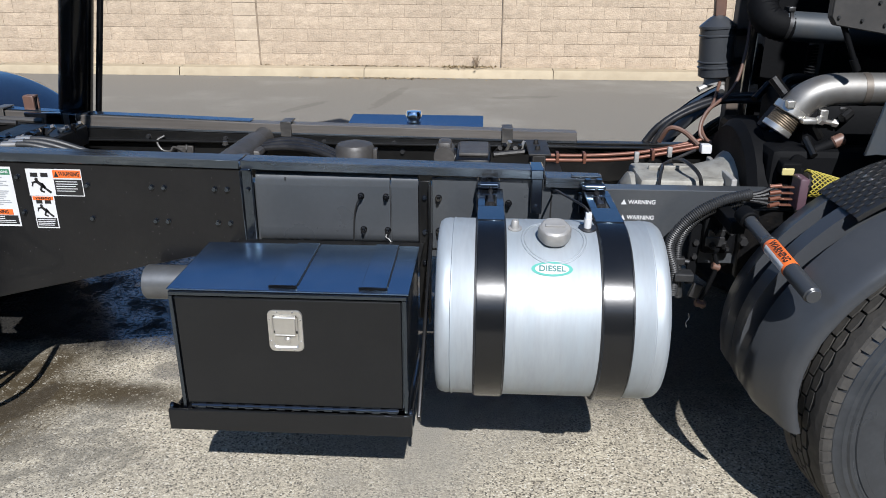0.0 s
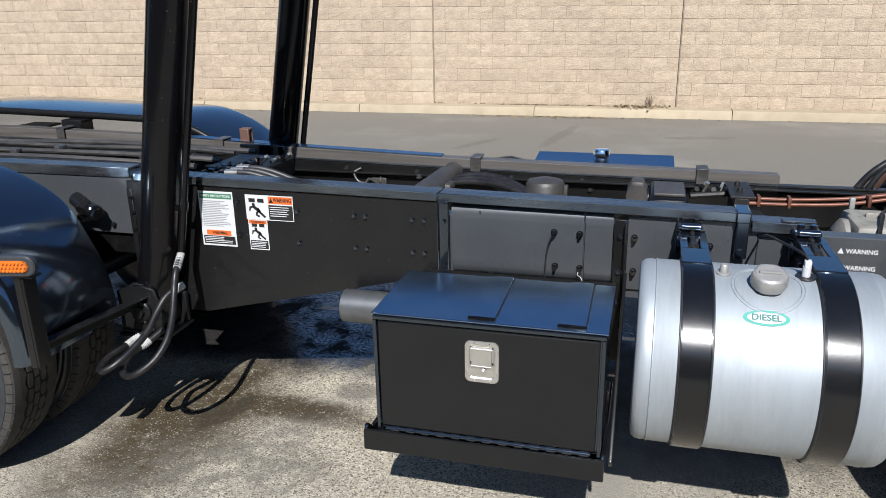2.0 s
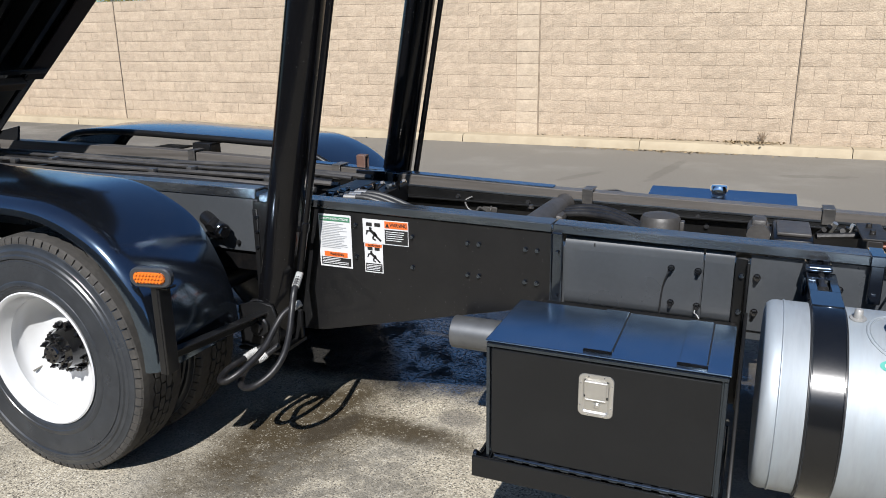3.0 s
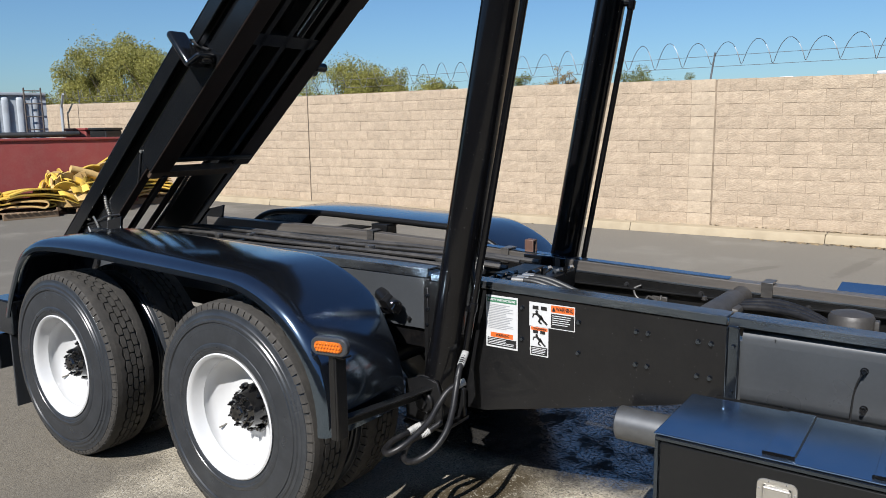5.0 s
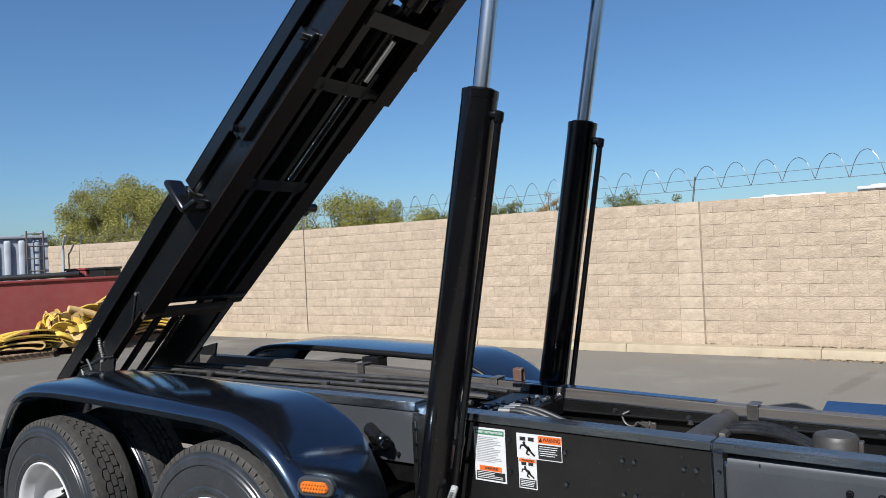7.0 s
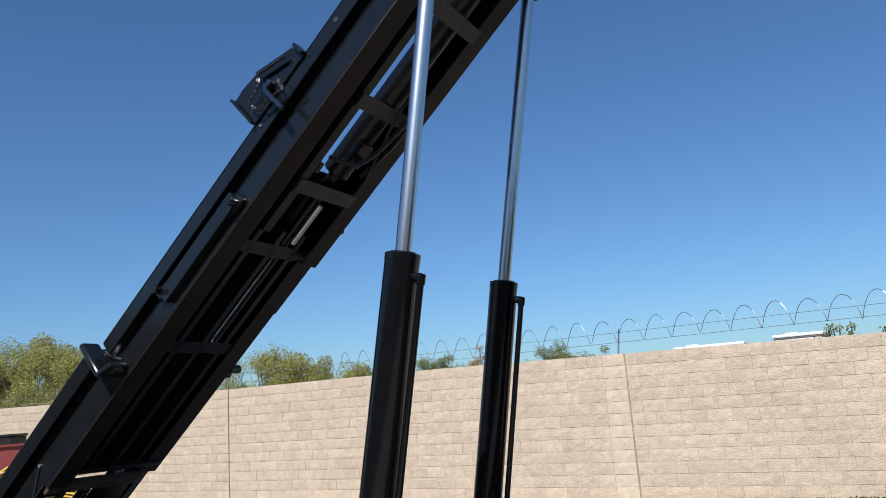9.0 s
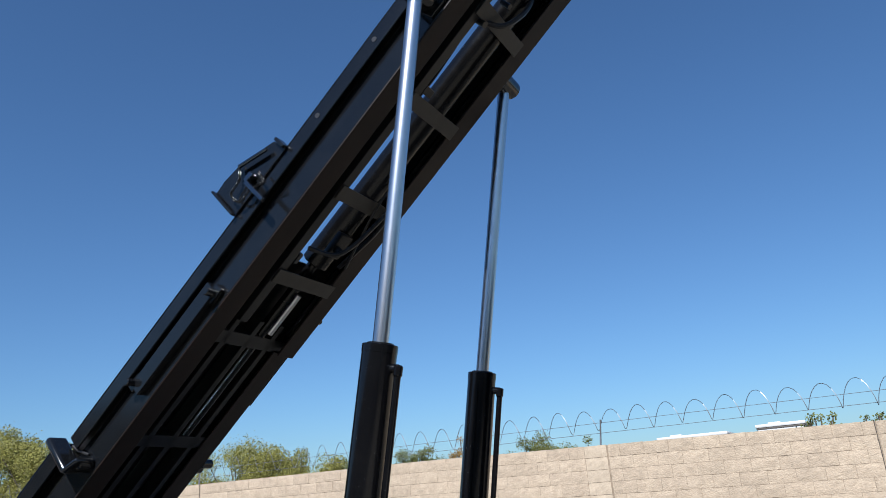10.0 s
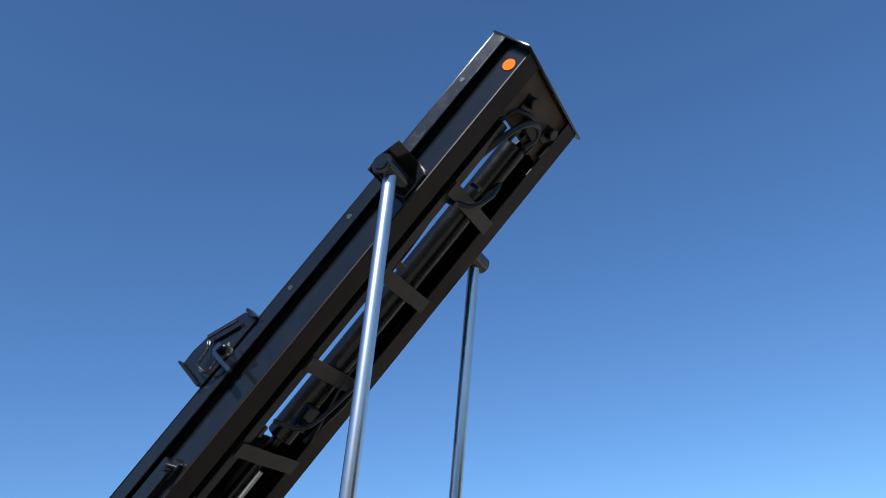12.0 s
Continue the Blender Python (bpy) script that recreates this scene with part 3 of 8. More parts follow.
def build_weed():
    """A small dried-out weed at the foot of the wall."""
    w = thing("dead_weed", (2.62, 9.36, 0.14), "small dried brown weed at the foot of the wall", "weed")
    rng = random.Random(6)
    for k in range(9):
        a, h = rng.uniform(0, 6.28), rng.uniform(0.08, 0.2)
        q = Vector((2.62, 9.36, 0.138))
        tip = q + Vector((math.cos(a) * 0.07, math.sin(a) * 0.04 - 0.03, h))
        part("stem", sweep([q, q * 0.5 + tip * 0.5 + Vector((0, 0, 0.03)), tip], 0.004, 5, 3), WOOD, w)


# ---- truck frame ----
def wheel_parts(truck, x, y, side, dual_outer=True, steer=False, z=0.524):
    """One wheel on the truck: painted rim with tyre, tread, hub and nuts. side is -1 on the near side."""
    m = pose(x, y, z, 90 if side < 0 else -90)
    if steer:
        m = Matrix.Translation((x, y, z)) @ Matrix.Rotation(radians(9), 4, "Z") @ Matrix.Translation((-x, -y, -z)) @ m
    key = ("steer" if steer else "outer" if dual_outer else "inner")
    if key not in WHEELS:
        R = 0.53
        # heights grow outwards from the tyre's outer sidewall at 0
        tyre = [(0.283, -0.235), (0.30, -0.262), (0.36, -0.277), (0.43, -0.275), (0.485, -0.26), (R - 0.018, -0.24), (R - 0.014, -0.2), (R - 0.014, -0.07),
                (R - 0.018, -0.028), (0.497, -0.0145), (0.494, -0.009), (0.475, -0.006), (0.47, -0.001), (0.456, 0.0), (0.45, 0.006), (0.44, 0.0065), (0.436, 0.0), (0.43, 0.0), (0.427, 0.004), (0.42, 0.0045), (0.36, 0.006), (0.345, 0.005), (0.34, 0.009), (0.325, 0.0095), (0.322, 0.006), (0.312, 0.006), (0.298, -0.005), (0.283, -0.03)]
        tm = link_mesh("tyre", lathe(tyre, 72), RUBBER).data
        bm = bmesh.new()

        def lug(outline, lo, hi):
            """One raised piece: outline in (angle, height), its top slightly smaller than its foot."""
            ca, chh = sum(a for a, _ in outline) / len(outline), sum(h for _, h in outline) / len(outline)
            foot = [bm.verts.new((lo * math.cos(a), lo * math.sin(a), h)) for a, h in outline]
            top = [bm.verts.new((hi * math.cos(ca + (a - ca) * 0.95), hi * math.sin(ca + (a - ca) * 0.95), chh + (h - chh) * 0.92)) for a, h in outline]
            bm.faces.new(top)
            for q in range(len(outline)):
                w = (q + 1) % len(outline)
                bm.faces.new((foot[q], foot[w], top[w], top[q]))
        count = 48
        step = 2 * math.pi / count
        # shoulder ribs: unbroken, with a zigzag inner edge and a row of notched teeth along the rim
        for sgn, h_out, h_in in ((1, -0.026, -0.078), (-1, -0.238, -0.186)):
            rim_hi, rim_lo = [], []
            for i in range(count * 2):
                a = step * i / 2
                zz = h_in + (0.006 if i % 2 else -0.006)
                rim_hi.append([bm.verts.new((r * math.cos(a), r * math.sin(a), h)) for r, h in ((R - 0.015, zz - sgn * 0.002), (R - 0.001, zz), (R - 0.0015, (zz + h_out) / 2), (R - 0.005, h_out), (R - 0.013, h_out + sgn * 0.002))])
            for i in range(count * 2):
                p, q = rim_hi[i], rim_hi[(i + 1) % (count * 2)]
                for k in range(4):
                    bm.faces.new((p[k], q[k], q[k + 1], p[k + 1]))
            teeth = 76
            for i in range(teeth):
                a0, a1 = 2 * math.pi * i / teeth + (0.006, 0.01, 0.004)[i % 3], 2 * math.pi * (i + 1) / teeth - (0.005, 0.008)[i % 2]
                edge = h_out + sgn * 0.013
                ring = []
                for r, h in ((R - 0.0055, h_out + sgn * 0.0005), (R - 0.011, h_out + sgn * 0.008), (R - 0.026, edge), (R - 0.036, edge + sgn * 0.001), (R - 0.036, edge - sgn * 0.006), (R - 0.014, h_out)):
                    ring.append([bm.verts.new((r * math.cos(a), r * math.sin(a), h)) for a in (a0, a1)])
                for k in range(5):
                    bm.faces.new((ring[k][0], ring[k][1], ring[k + 1][1], ring[k + 1][0]))
                bm.faces.new([v[0] for v in ring])
                bm.faces.new([v[1] for v in ring])
        # centre ribs of six-sided blocks
        for k, (h0, h1) in enumerate(((-0.1785, -0.15), (-0.1465, -0.1175), (-0.114, -0.0855))):
            for i in range(count):
                a0 = step * (i + 0.5 * (k % 2))
                g, mid = 0.0022 / R, a0 + step / 2
                z = 0.003
                lug([(a0 + g, h0 + z), (mid, h0 - z * 0.2), (a0 + step - g, h0 + z), (a0 + step - g, h1 - z), (mid, h1 + z * 0.2), (a0 + g, h1 - z)], R - 0.015, R)
        trm = link_mesh("tread", bm, TREADM, 0).data
        # moulded bars round the sidewall in place of the maker's lettering
        bm = bmesh.new()
        for a0, count, size in ((66, 10, 0.036), (4, 6, 0.026), (196, 10, 0.036), (264, 6, 0.026)):
            for i in range(count):
                wide = (0.44, 0.4, 0.47, 0.42, 0.36)[(i * 3 + count) % 5]
                a = radians(a0 + i * (5.4 if size > 0.03 else 4.2))
                bar = xform(slab((-size * wide, -size * 0.5, 0), (size * wide, size * 0.5, 0.0028), 0.001, 1), Matrix.Rotation(a - math.pi / 2, 4, "Z") @ Matrix.Translation((0, 0.392, 0.002)))
                bm = merge(bm, bar)
        brm = link_mesh("sidewall_bars", bm, LETTER, 0).data
        if steer:
            rim = [(0.0, -0.02), (0.09, -0.02), (0.1, -0.03), (0.2, -0.05), (0.235, -0.075), (0.25, -0.07), (0.27, -0.02), (0.283, -0.006), (0.292, 0.0), (0.292, -0.012), (0.275, -0.04), (0.26, -0.2), (0.285, -0.26)]
        elif dual_outer:
            rim = [(0.06, -0.16), (0.1, -0.158), (0.135, -0.168), (0.165, -0.174), (0.19, -0.168), (0.215, -0.15), (0.238, -0.125), (0.25, -0.11), (0.256, -0.085), (0.25, -0.06),
                   (0.266, -0.03), (0.272, -0.012), (0.28, 0.0), (0.2905, 0.006), (0.2965, 0.002), (0.295, -0.006), (0.283, -0.02), (0.27, -0.1), (0.285, -0.245)]
        else:
            rim = [(0.06, -0.06), (0.2, -0.06), (0.25, -0.1), (0.28, -0.005), (0.292, 0.004), (0.292, -0.01), (0.27, -0.1), (0.285, -0.25)]
        rm = link_mesh("wheel", lathe(rim, 64), WHITE).data
        # hub: domed cap, ring of long studs, and the ten wheel nuts behind it
        hub = lathe([(0.13, -0.172), (0.13, -0.156), (0.112, -0.15), (0.108, -0.118), (0.1, -0.1), (0.097, -0.086), (0.07, -0.08), (0.058, -0.076), (0.056, -0.058), (0.047, -0.046), (0.02, -0.041), (0.0, -0.04)], 36)
        for i in range(8):
            a = 2 * math.pi * (i + 0.5) / 8
            cx, cy = 0.083 * math.cos(a), 0.083 * math.sin(a)
            hub = merge(hub, rod((cx, cy, -0.09), (cx, cy, -0.068), 0.015, 0.013, seg=6), rod((cx, cy, -0.07), (cx, cy, -0.056), 0.0075, 0.006, seg=8))
        for i in range(6):
            a = 2 * math.pi * i / 6
            hub = merge(hub, rod((0.035 * math.cos(a), 0.035 * math.sin(a), -0.05), (0.035 * math.cos(a), 0.035 * math.sin(a), -0.039), 0.006, seg=6))
        hub = xform(hub, Matrix.Diagonal((0.84, 0.84, 1, 1)))
        hm = link_mesh("hub", hub, HUBP).data
        nut = merge(rod((0, 0, -0.168), (0, 0, -0.135), 0.0165, 0.0145, seg=6), rod((0, 0, -0.14), (0, 0, -0.122), 0.009, 0.008, seg=8))
        nm = link_mesh("wheel_nut", nut, HUBP).data
        WHEELS[key] = (rm, tm, trm, brm, hm, nm)
        for o in [o for o in scene.objects if o.data in WHEELS[key]]:
            bpy.data.objects.remove(o)
    rm, tm, trm, brm, hm, nm = WHEELS[key]
    wheel = under(new("wheel", rm), truck)
    wheel.matrix_basis = m
    tagged(wheel, "white-painted steel wheel" if not steer else "painted steering wheel rim")

    def sub(name, me, mm=Matrix()):
        o = new(name, me)
        o.parent, o.matrix_basis = wheel, mm
        return o
    turn = Matrix.Rotation(0.9 * x + 0.4 * y, 4, "Z")
    sub("tyre", tm, turn), sub("tread", trm, turn), tagged(sub("sidewall_relief", brm, Matrix.Rotation(radians(8 if x > -1 else -40), 4, "Z")), kind="stuff")
    if dual_outer or steer:
        if not steer and side < 0:
            vs = link_mesh("valve_stem", sweep([(-0.19, -0.12, -0.16), (-0.192, -0.125, -0.13), (-0.196, -0.13, -0.1)], 0.0045, 7), TRANS)
            vs.parent = wheel
        sub("hub", hm)
        for i in range(10):
            a = 2 * math.pi * (i + 0.3) / 10
            sub("wheel_nut", nm, Matrix.Translation((0.106 * math.cos(a), 0.106 * math.sin(a), 0.0)))


WHEELS = {}
AXLES = ((-0.14, 0.512), (-1.595, 0.491))


FENDER_LINE = [(0.515, 0.56), (0.512, 0.66), (0.49, 0.77), (0.45, 0.87), (0.385, 0.965), (0.295, 1.055), (0.185, 1.122), (0.06, 1.172), (-0.08, 1.2), (-0.3, 1.208), (-0.5, 1.215),
               (-0.8, 1.222), (-1.1, 1.23), (-1.35, 1.232), (-1.55, 1.228), (-1.737, 1.212), (-1.881, 1.165), (-1.969, 1.102), (-2.034, 1.03), (-2.153, 0.851), (-2.22, 0.72)]


def fender_bm(side):
    """Tandem mudguard: arched sheet with a rolled outer lip."""
    prof = FENDER_LINE
    line = [Vector((x, 0, z)) for x, z in prof]
    line = [Vector((q.x, 0, q.z)) for q in smooth_path(line, 3)]
    yo, yi = 1.19, 0.67 if side < 0 else 0.57
    bm = bmesh.new()
    rows = []
    for q in line:
        d = Vector((q.x - max(min(q.x, -0.165), -1.5), 0, q.z - 0.5)).normalized()
        w = min(1.0, max(0.0, (1.07 - q.z) / 0.2)) if side < 0 and q.x > 0 else 0.0
        yn = yi + 0.03 * w * w * (3 - 2 * w)
        cols = []
        for y, drop in ((yn, 0.006), (yn + 0.04, 0.0), (0.95, 0.0), (1.1, 0.004), (1.15, 0.012), (1.178, 0.028), (1.188, 0.05), (yo, 0.072), (1.18, 0.078), (1.17, 0.07),
                        (1.165, 0.045), (1.14, 0.022), (1.09, 0.012), (0.9, 0.009), (yn, 0.014)):
            p = q - d * drop
            cols.append(bm.verts.new((p.x, side * y, p.z)))
        rows.append(cols)
    for a, b in zip(rows, rows[1:]):
        for i in range(len(a)):
            j = (i + 1) % len(a)
            bm.faces.new((a[i], b[i], b[j], a[j]))
    bm.faces.new(rows[0])
    bm.faces.new(rows[-1][::-1])
    return bm


def channel(x0, x1, y_web, y_in, z0, z1, t=0.01, dz=0.0):
    """A C-section rail along x, its web at y_web and its flanges towards y_in. dz: drop over its length."""
    s = 1 if y_in > y_web else -1
    pr = [(y_web, z0), (y_in, z0), (y_in, z0 + t), (y_web + s * t, z0 + t), (y_web + s * t, z1 - t), (y_in, z1 - t), (y_in, z1), (y_web, z1)]
    bm = bmesh.new()
    n = 6
    rows = [[bm.verts.new((x0 + (x1 - x0) * k / n, y, z - dz * k / n)) for y, z in pr] for k in range(n + 1)]
    for a, b in zip(rows, rows[1:]):
        for i in range(8):
            bm.faces.new((a[i], b[i], b[(i + 1) % 8], a[(i + 1) % 8]))
    bm.faces.new(rows[0])
    bm.faces.new(rows[-1][::-1])
    bmesh.ops.recalc_face_normals(bm, faces=bm.faces)
    sharp = [e for e in bm.edges if e.is_manifold and e.calc_face_angle() > 1.0]
    bmesh.ops.bevel(bm, geom=sharp, offset=0.0025, segments=1, profile=0.5, affect="EDGES")
    return bm


def pressed_panel(x0, x1, z0, z1, y=-0.452, deep=0.016):
    """Sheet whose top and bottom edges roll back into the frame."""
    prof = [(y + deep * 1.6, z0), (y + deep, z0 + 0.004), (y + deep * 0.45, z0 + 0.016), (y + deep * 0.1, z0 + 0.036), (y, z0 + 0.06), (y, z1 - 0.05), (y + deep * 0.1, z1 - 0.03), (y + deep * 0.45, z1 - 0.012), (y + deep, z1 - 0.003), (y + deep * 1.6, z1)]
    bm = bmesh.new()
    ends = [[bm.verts.new((x, a, b)) for a, b in prof] for x in (x0, x1)]
    for k in range(len(prof)):
        q = (k + 1) % len(prof)
        bm.faces.new((ends[0][k], ends[1][k], ends[1][q], ends[0][q]))
    bm.faces.new(ends[0])
    bm.faces.new(ends[1][::-1])
    return bm


def lip_z(x):
    """Top of the near sub-frame, which falls slightly towards the front."""
    return 1.116 - 0.0165 * (x - 0.9)


def build_truck():
    t = thing("roll_off_truck", (1.0, 0, 0), "black tandem-axle roll-off truck chassis, freshly painted", "truck")
    # main rails
    part("chassis_rail", channel(0.47, 4.75, -0.432, -0.36, 0.72, 1.005), DUSTY, t)
    # rear length made near-black to paint the shade below the web
    part("chassis_rail", channel(-2.55, 0.468, -0.425, -0.36, 0.74, 1.005), GREASY_SHADE, t)
    part("chassis_rail", channel(-2.55, 4.75, 0.432, 0.36, 0.72, 0.975), SATIN, t)
    # near sub-frame: top angle in two lengths, with a thin shadow gap over the plate
    for x0, x1 in ((0.5, 1.846), (1.852, 2.972)):
        part("sub_frame_rail", channel(x0, x1, -0.472, -0.38, lip_z(x0) - 0.034, lip_z(x0), 0.008, lip_z(x0) - lip_z(x1)), RAILP, t)
    part("sub_frame_rail", channel(-2.45, 0.47, -0.456, -0.37, 1.095, 1.14), RAILP, t)
    part("panel_notch", slab((2.008, -0.4535, 1.022), (2.013, -0.4515, 1.034), 0), INK, t)
    part("sub_frame_web", slab((-2.45, -0.448, 0.84), (0.47, -0.434, 1.092), 0.003), DUSTY, t, "dusty dark grey sub-frame web")
    # deep tapered side plate under the lift cylinder
    part("side_plate", prism([(0.452, 1.0855), (0.78, 1.08), (1.845, 1.0625), (1.845, 0.772), (1.656, 0.716), (0.79, 0.509), (0.60, 0.50), (0.452, 0.655)], -0.46, -0.436, 0.002), SEMI, t, "glossy black tapered side plate with splashes")
    part("plate_edge", prism([(0.452, 1.05), (0.478, 1.05), (0.478, 0.655), (0.452, 0.655)], -0.467, -0.461), SEMI, t)
    part("joint_strap", merge(slab((1.848, -0.474, 0.775), (1.892, -0.462, 1.064)), slab((1.8475, -0.484, 0.775), (1.853, -0.474, 1.062)), slab((1.856, -0.5, 1.066), (1.892, -0.474, 1.074))), PAINT, t)
    part("inner_plate", prism([(0.452, 1.04), (1.9, 1.03), (1.9, 0.75), (0.79, 0.52), (0.452, 0.65)], 0.436, 0.455), SATIN, t)
    # smoother panel ahead of it, in two sheets
    for x0, x1 in ((1.897, 2.402), (2.408, 2.508)):
        part("side_panel", pressed_panel(x0, x1, 0.776, 1.052), DUSTY, t, "dusty dark grey side panel with rolled edges", 60)
    part("side_panel", slab((2.56, -0.446, 0.76), (3.0, -0.438, 1.042), 0.003), DUSTY, t, "dusty dark grey side panel")
    part("seam_strip", slab((3.0, -0.4365, 0.74), (3.006, -0.4335, 1.0), 0), INK, t)
    # lower second length of the rail ahead of the clip
    part("sub_frame_rail", merge(channel(2.975, 3.178, -0.472, -0.38, 1.018, 1.056, 0.008, 0.004), slab((3.07, -0.47, 1.056), (3.178, -0.43, 1.064), 0.003)), RAILP, t)
    # post between tool box and tank
    part("hanger_post", merge(slab((2.512, -0.466, 0.47), (2.556, -0.454, 1.034)), slab((2.55, -0.51, 0.47), (2.558, -0.454, 1.03))), SATIN, t)
    # hold-down clip, and the square one beyond
    part("clip", merge(slab((2.924, -0.485, 0.92), (2.966, -0.474, 1.075)), slab((2.92, -0.489, 1.05), (2.968, -0.37, 1.088)), bolt((2.942, -0.485, 0.945), (0, -1, 0), 0.012)), PAINT, t)
    # bolts on the plate and the panels
    bo = part("bolt_head", bolt((0, -0.4605, 0), (0, -1, 0), 0.0086, 0.011), PAINT, t)
    bo.matrix_basis = Matrix.Translation((1.252, 0, 0.992))
    spots = [(x, z - 0.012 * (x - 1.5)) for x in (1.50, 1.548, 1.742, 1.79) for z in (0.989, 0.855)] + [(1.252, 0.86), (0.985, 1.02), (0.985, 0.88), (0.473, 1.013), (0.473, 0.946), (0.47, 0.871)]
    for x, z in spots:
        again(bo, Matrix.Translation((x, 0, z)), t)
    for x, z in ((1.872, 0.99), (1.872, 0.815)):
        again(bo, Matrix.Translation((x, -0.0135, z)), t)
    for x, z in ((2.534, 0.97), (2.534, 0.835), (2.534, 0.71)):
        again(bo, Matrix.Translation((x, -0.006, z)), t)
    part("web_bolt", bolt((0.352, -0.449, 0.88), (0, -1, 0), 0.01), SEMI, t)
    st = part("stud", merge(bolt((0, -0.452, 0), (0, -1, 0), 0.011, 0.014), rod((0, -0.46, 0), (0, -0.483, 0), 0.006, seg=8)), HUBP, t)
    st.matrix_basis = Matrix.Translation((2.294, 0, 0.968))
    for x, z in ((2.388, 0.966), (2.3, 0.835), (2.392, 0.833), (2.585, 0.965), (2.587, 0.835), (2.845, 0.95)):
        again(st, Matrix.Translation((x, 0, z)), t)
    part("tie_wire", sweep([(2.294, -0.475, 0.968), (2.28, -0.48, 0.94), (2.268, -0.47, 0.88), (2.262, -0.47, 0.76)], 0.003, 6), INK, t)
    part("tie_wire", sweep([(2.392, -0.475, 0.833), (2.388, -0.482, 0.815), (2.4, -0.47, 0.8), (2.42, -0.48, 0.76)], 0.002, 6), TAPE, t, "loose white zip tie")
    # far sub-frame with its worn wear bar and clips
    part("sub_frame_rail", channel(-2.45, 3.19, 0.475, 0.42, 0.94, 1.045, 0.008, 0.045), SATIN, t)
    top = [(-2.3, 1.143), (-0.9, 1.141), (0.0, 1.118), (0.8, 1.082), (1.7, 1.054), (3.19, 1.03)]
    low = [(-2.3, 1.077), (-0.9, 1.082), (0.0, 1.058), (0.8, 1.026), (1.7, 1.008), (3.19, 0.986)]

    def bar_z(line, x):
        for (xa, za), (xb, zb) in zip(line, line[1:]):
            if xa <= x <= xb:
                return za + (zb - za) * (x - xa) / (xb - xa)
    blue = [(x, bar_z(top, x)) for x in (0.15, 0.8, 1.62)]
    part("wear_bar", prism(top + low[::-1], 0.404, 0.48, 0.003), WORN, t, "worn grey-brown steel wear bar")
    part("bar_lip", prism([(x, z + 0.006) for x, z in low] + [(x, z - 0.005) for x, z in low[::-1]], 0.396, 0.4035, 0.002), RAILP, t)
    # strip added only along the stretch where the bar mirrors the sky
    part("bar_top", prism([(x, z + 0.006) for x, z in blue] + [(x, z + 0.0005) for x, z in blue[::-1]], 0.418, 0.484, 0.002), LIDP, t, "glossy blue-black strip added for the sky reflection on the wear bar")
    part("sub_frame_rail", channel(3.19, 4.3, 0.45, 0.4, 0.94, 0.985), SATIN, t)
    for x in (-0.62, 0.39, 1.8, 2.86):
        za, zb = bar_z(low, x) - 0.012, bar_z(top, x) + 0.007
        part("rail_clip", merge(slab((x - 0.026, 0.388, za), (x + 0.026, 0.3955, zb + 0.008)), slab((x - 0.026, 0.388, zb), (x + 0.026, 0.487, zb + 0.008))), TUBEP, t)
    part("rail_block", merge(slab((0.497, 0.43, 1.09), (0.552, 0.445, 1.168), 0.006), slab((0.497, 0.445, 1.155), (0.552, 0.48, 1.168), 0.004), slab((0.497, 0.47, 1.09), (0.552, 0.482, 1.155), 0.004)), BROWNH, t, "worn brown folded stop bracket")
    part("rail_block", slab((0.522, 0.38, 1.012), (0.704, 0.4035, 1.096), 0.004), PAINT, t)
    part("rail_block", slab((0.74, 0.385, 1.01), (0.775, 0.4035, 1.09), 0.004), PAINT, t)
    # plain inner face of the far rail, with bolt heads
    part("inner_web", prism([(-2.3, 0.72), (3.19, 0.72)] + [(x, z - 0.007) for x, z in low[::-1]], 0.398, 0.403, 0.001), SATIN, t)
    part("wire_tangle", sweep([(1.2, 0.39, 0.99), (1.17, 0.37, 0.97), (1.19, 0.36, 0.93), (1.23, 0.36, 0.92), (1.25, 0.37, 0.94), (1.3, 0.37, 0.92), (1.31, 0.38, 0.95)], 0.006, 8), TUBEP, t, "grey loose wiring on the far rail")
    part("wire_bracket", merge(slab((1.26, 0.375, 0.9), (1.34, 0.397, 0.945), 0.005), rod((1.3, 0.36, 0.925), (1.3, 0.375, 0.925), 0.01, seg=6)), CASTIRON, t)
    ib = part("bolt_head", bolt((0, 0.3975, 0), (0, -1, 0), 0.011), DULL, t)
    for k, (x, z) in enumerate(((1.12, 0.985), (1.5, 0.98), (1.72, 0.985), (1.98, 0.97), (2.32, 0.97), (2.72, 0.965), (1.56, 0.94), (2.36, 0.93))):
        (ib if k == 0 else again(ib, Matrix(), t)).matrix_basis = Matrix.Translation((x, 0, z))
    # cross-members
    for x in (-2.3, -1.63, -0.165, 0.75, 3.05, 4.2):
        part("cross_member", slab((x - 0.05, -0.36, 0.74), (x + 0.05, 0.36, 0.92)), SATIN, t)
    part("cross_tube", merge(rod((1.6, -0.35, 0.935), (1.67, 0.33, 0.975), 0.062, 0.056), slab((1.6, 0.15, 0.94), (1.74, 0.4, 0.985), 0.02), rod((1.675, 0.28, 0.98), (1.69, 0.397, 0.99), 0.035, 0.05, seg=16), slab((1.66, -0.12, 0.9), (1.73, 0.06, 1.0), 0.016), bolt((1.6, 0.1, 1.02), (0, 0, 1), 0.012)), CASTIRON, t, "scuffed dark cross tube")
    # fenders with their stays
    for s in (-1, 1):
        part("fender", fender_bm(s), FENDERP, t, "glossy black tandem fender with rolled lip", 60)
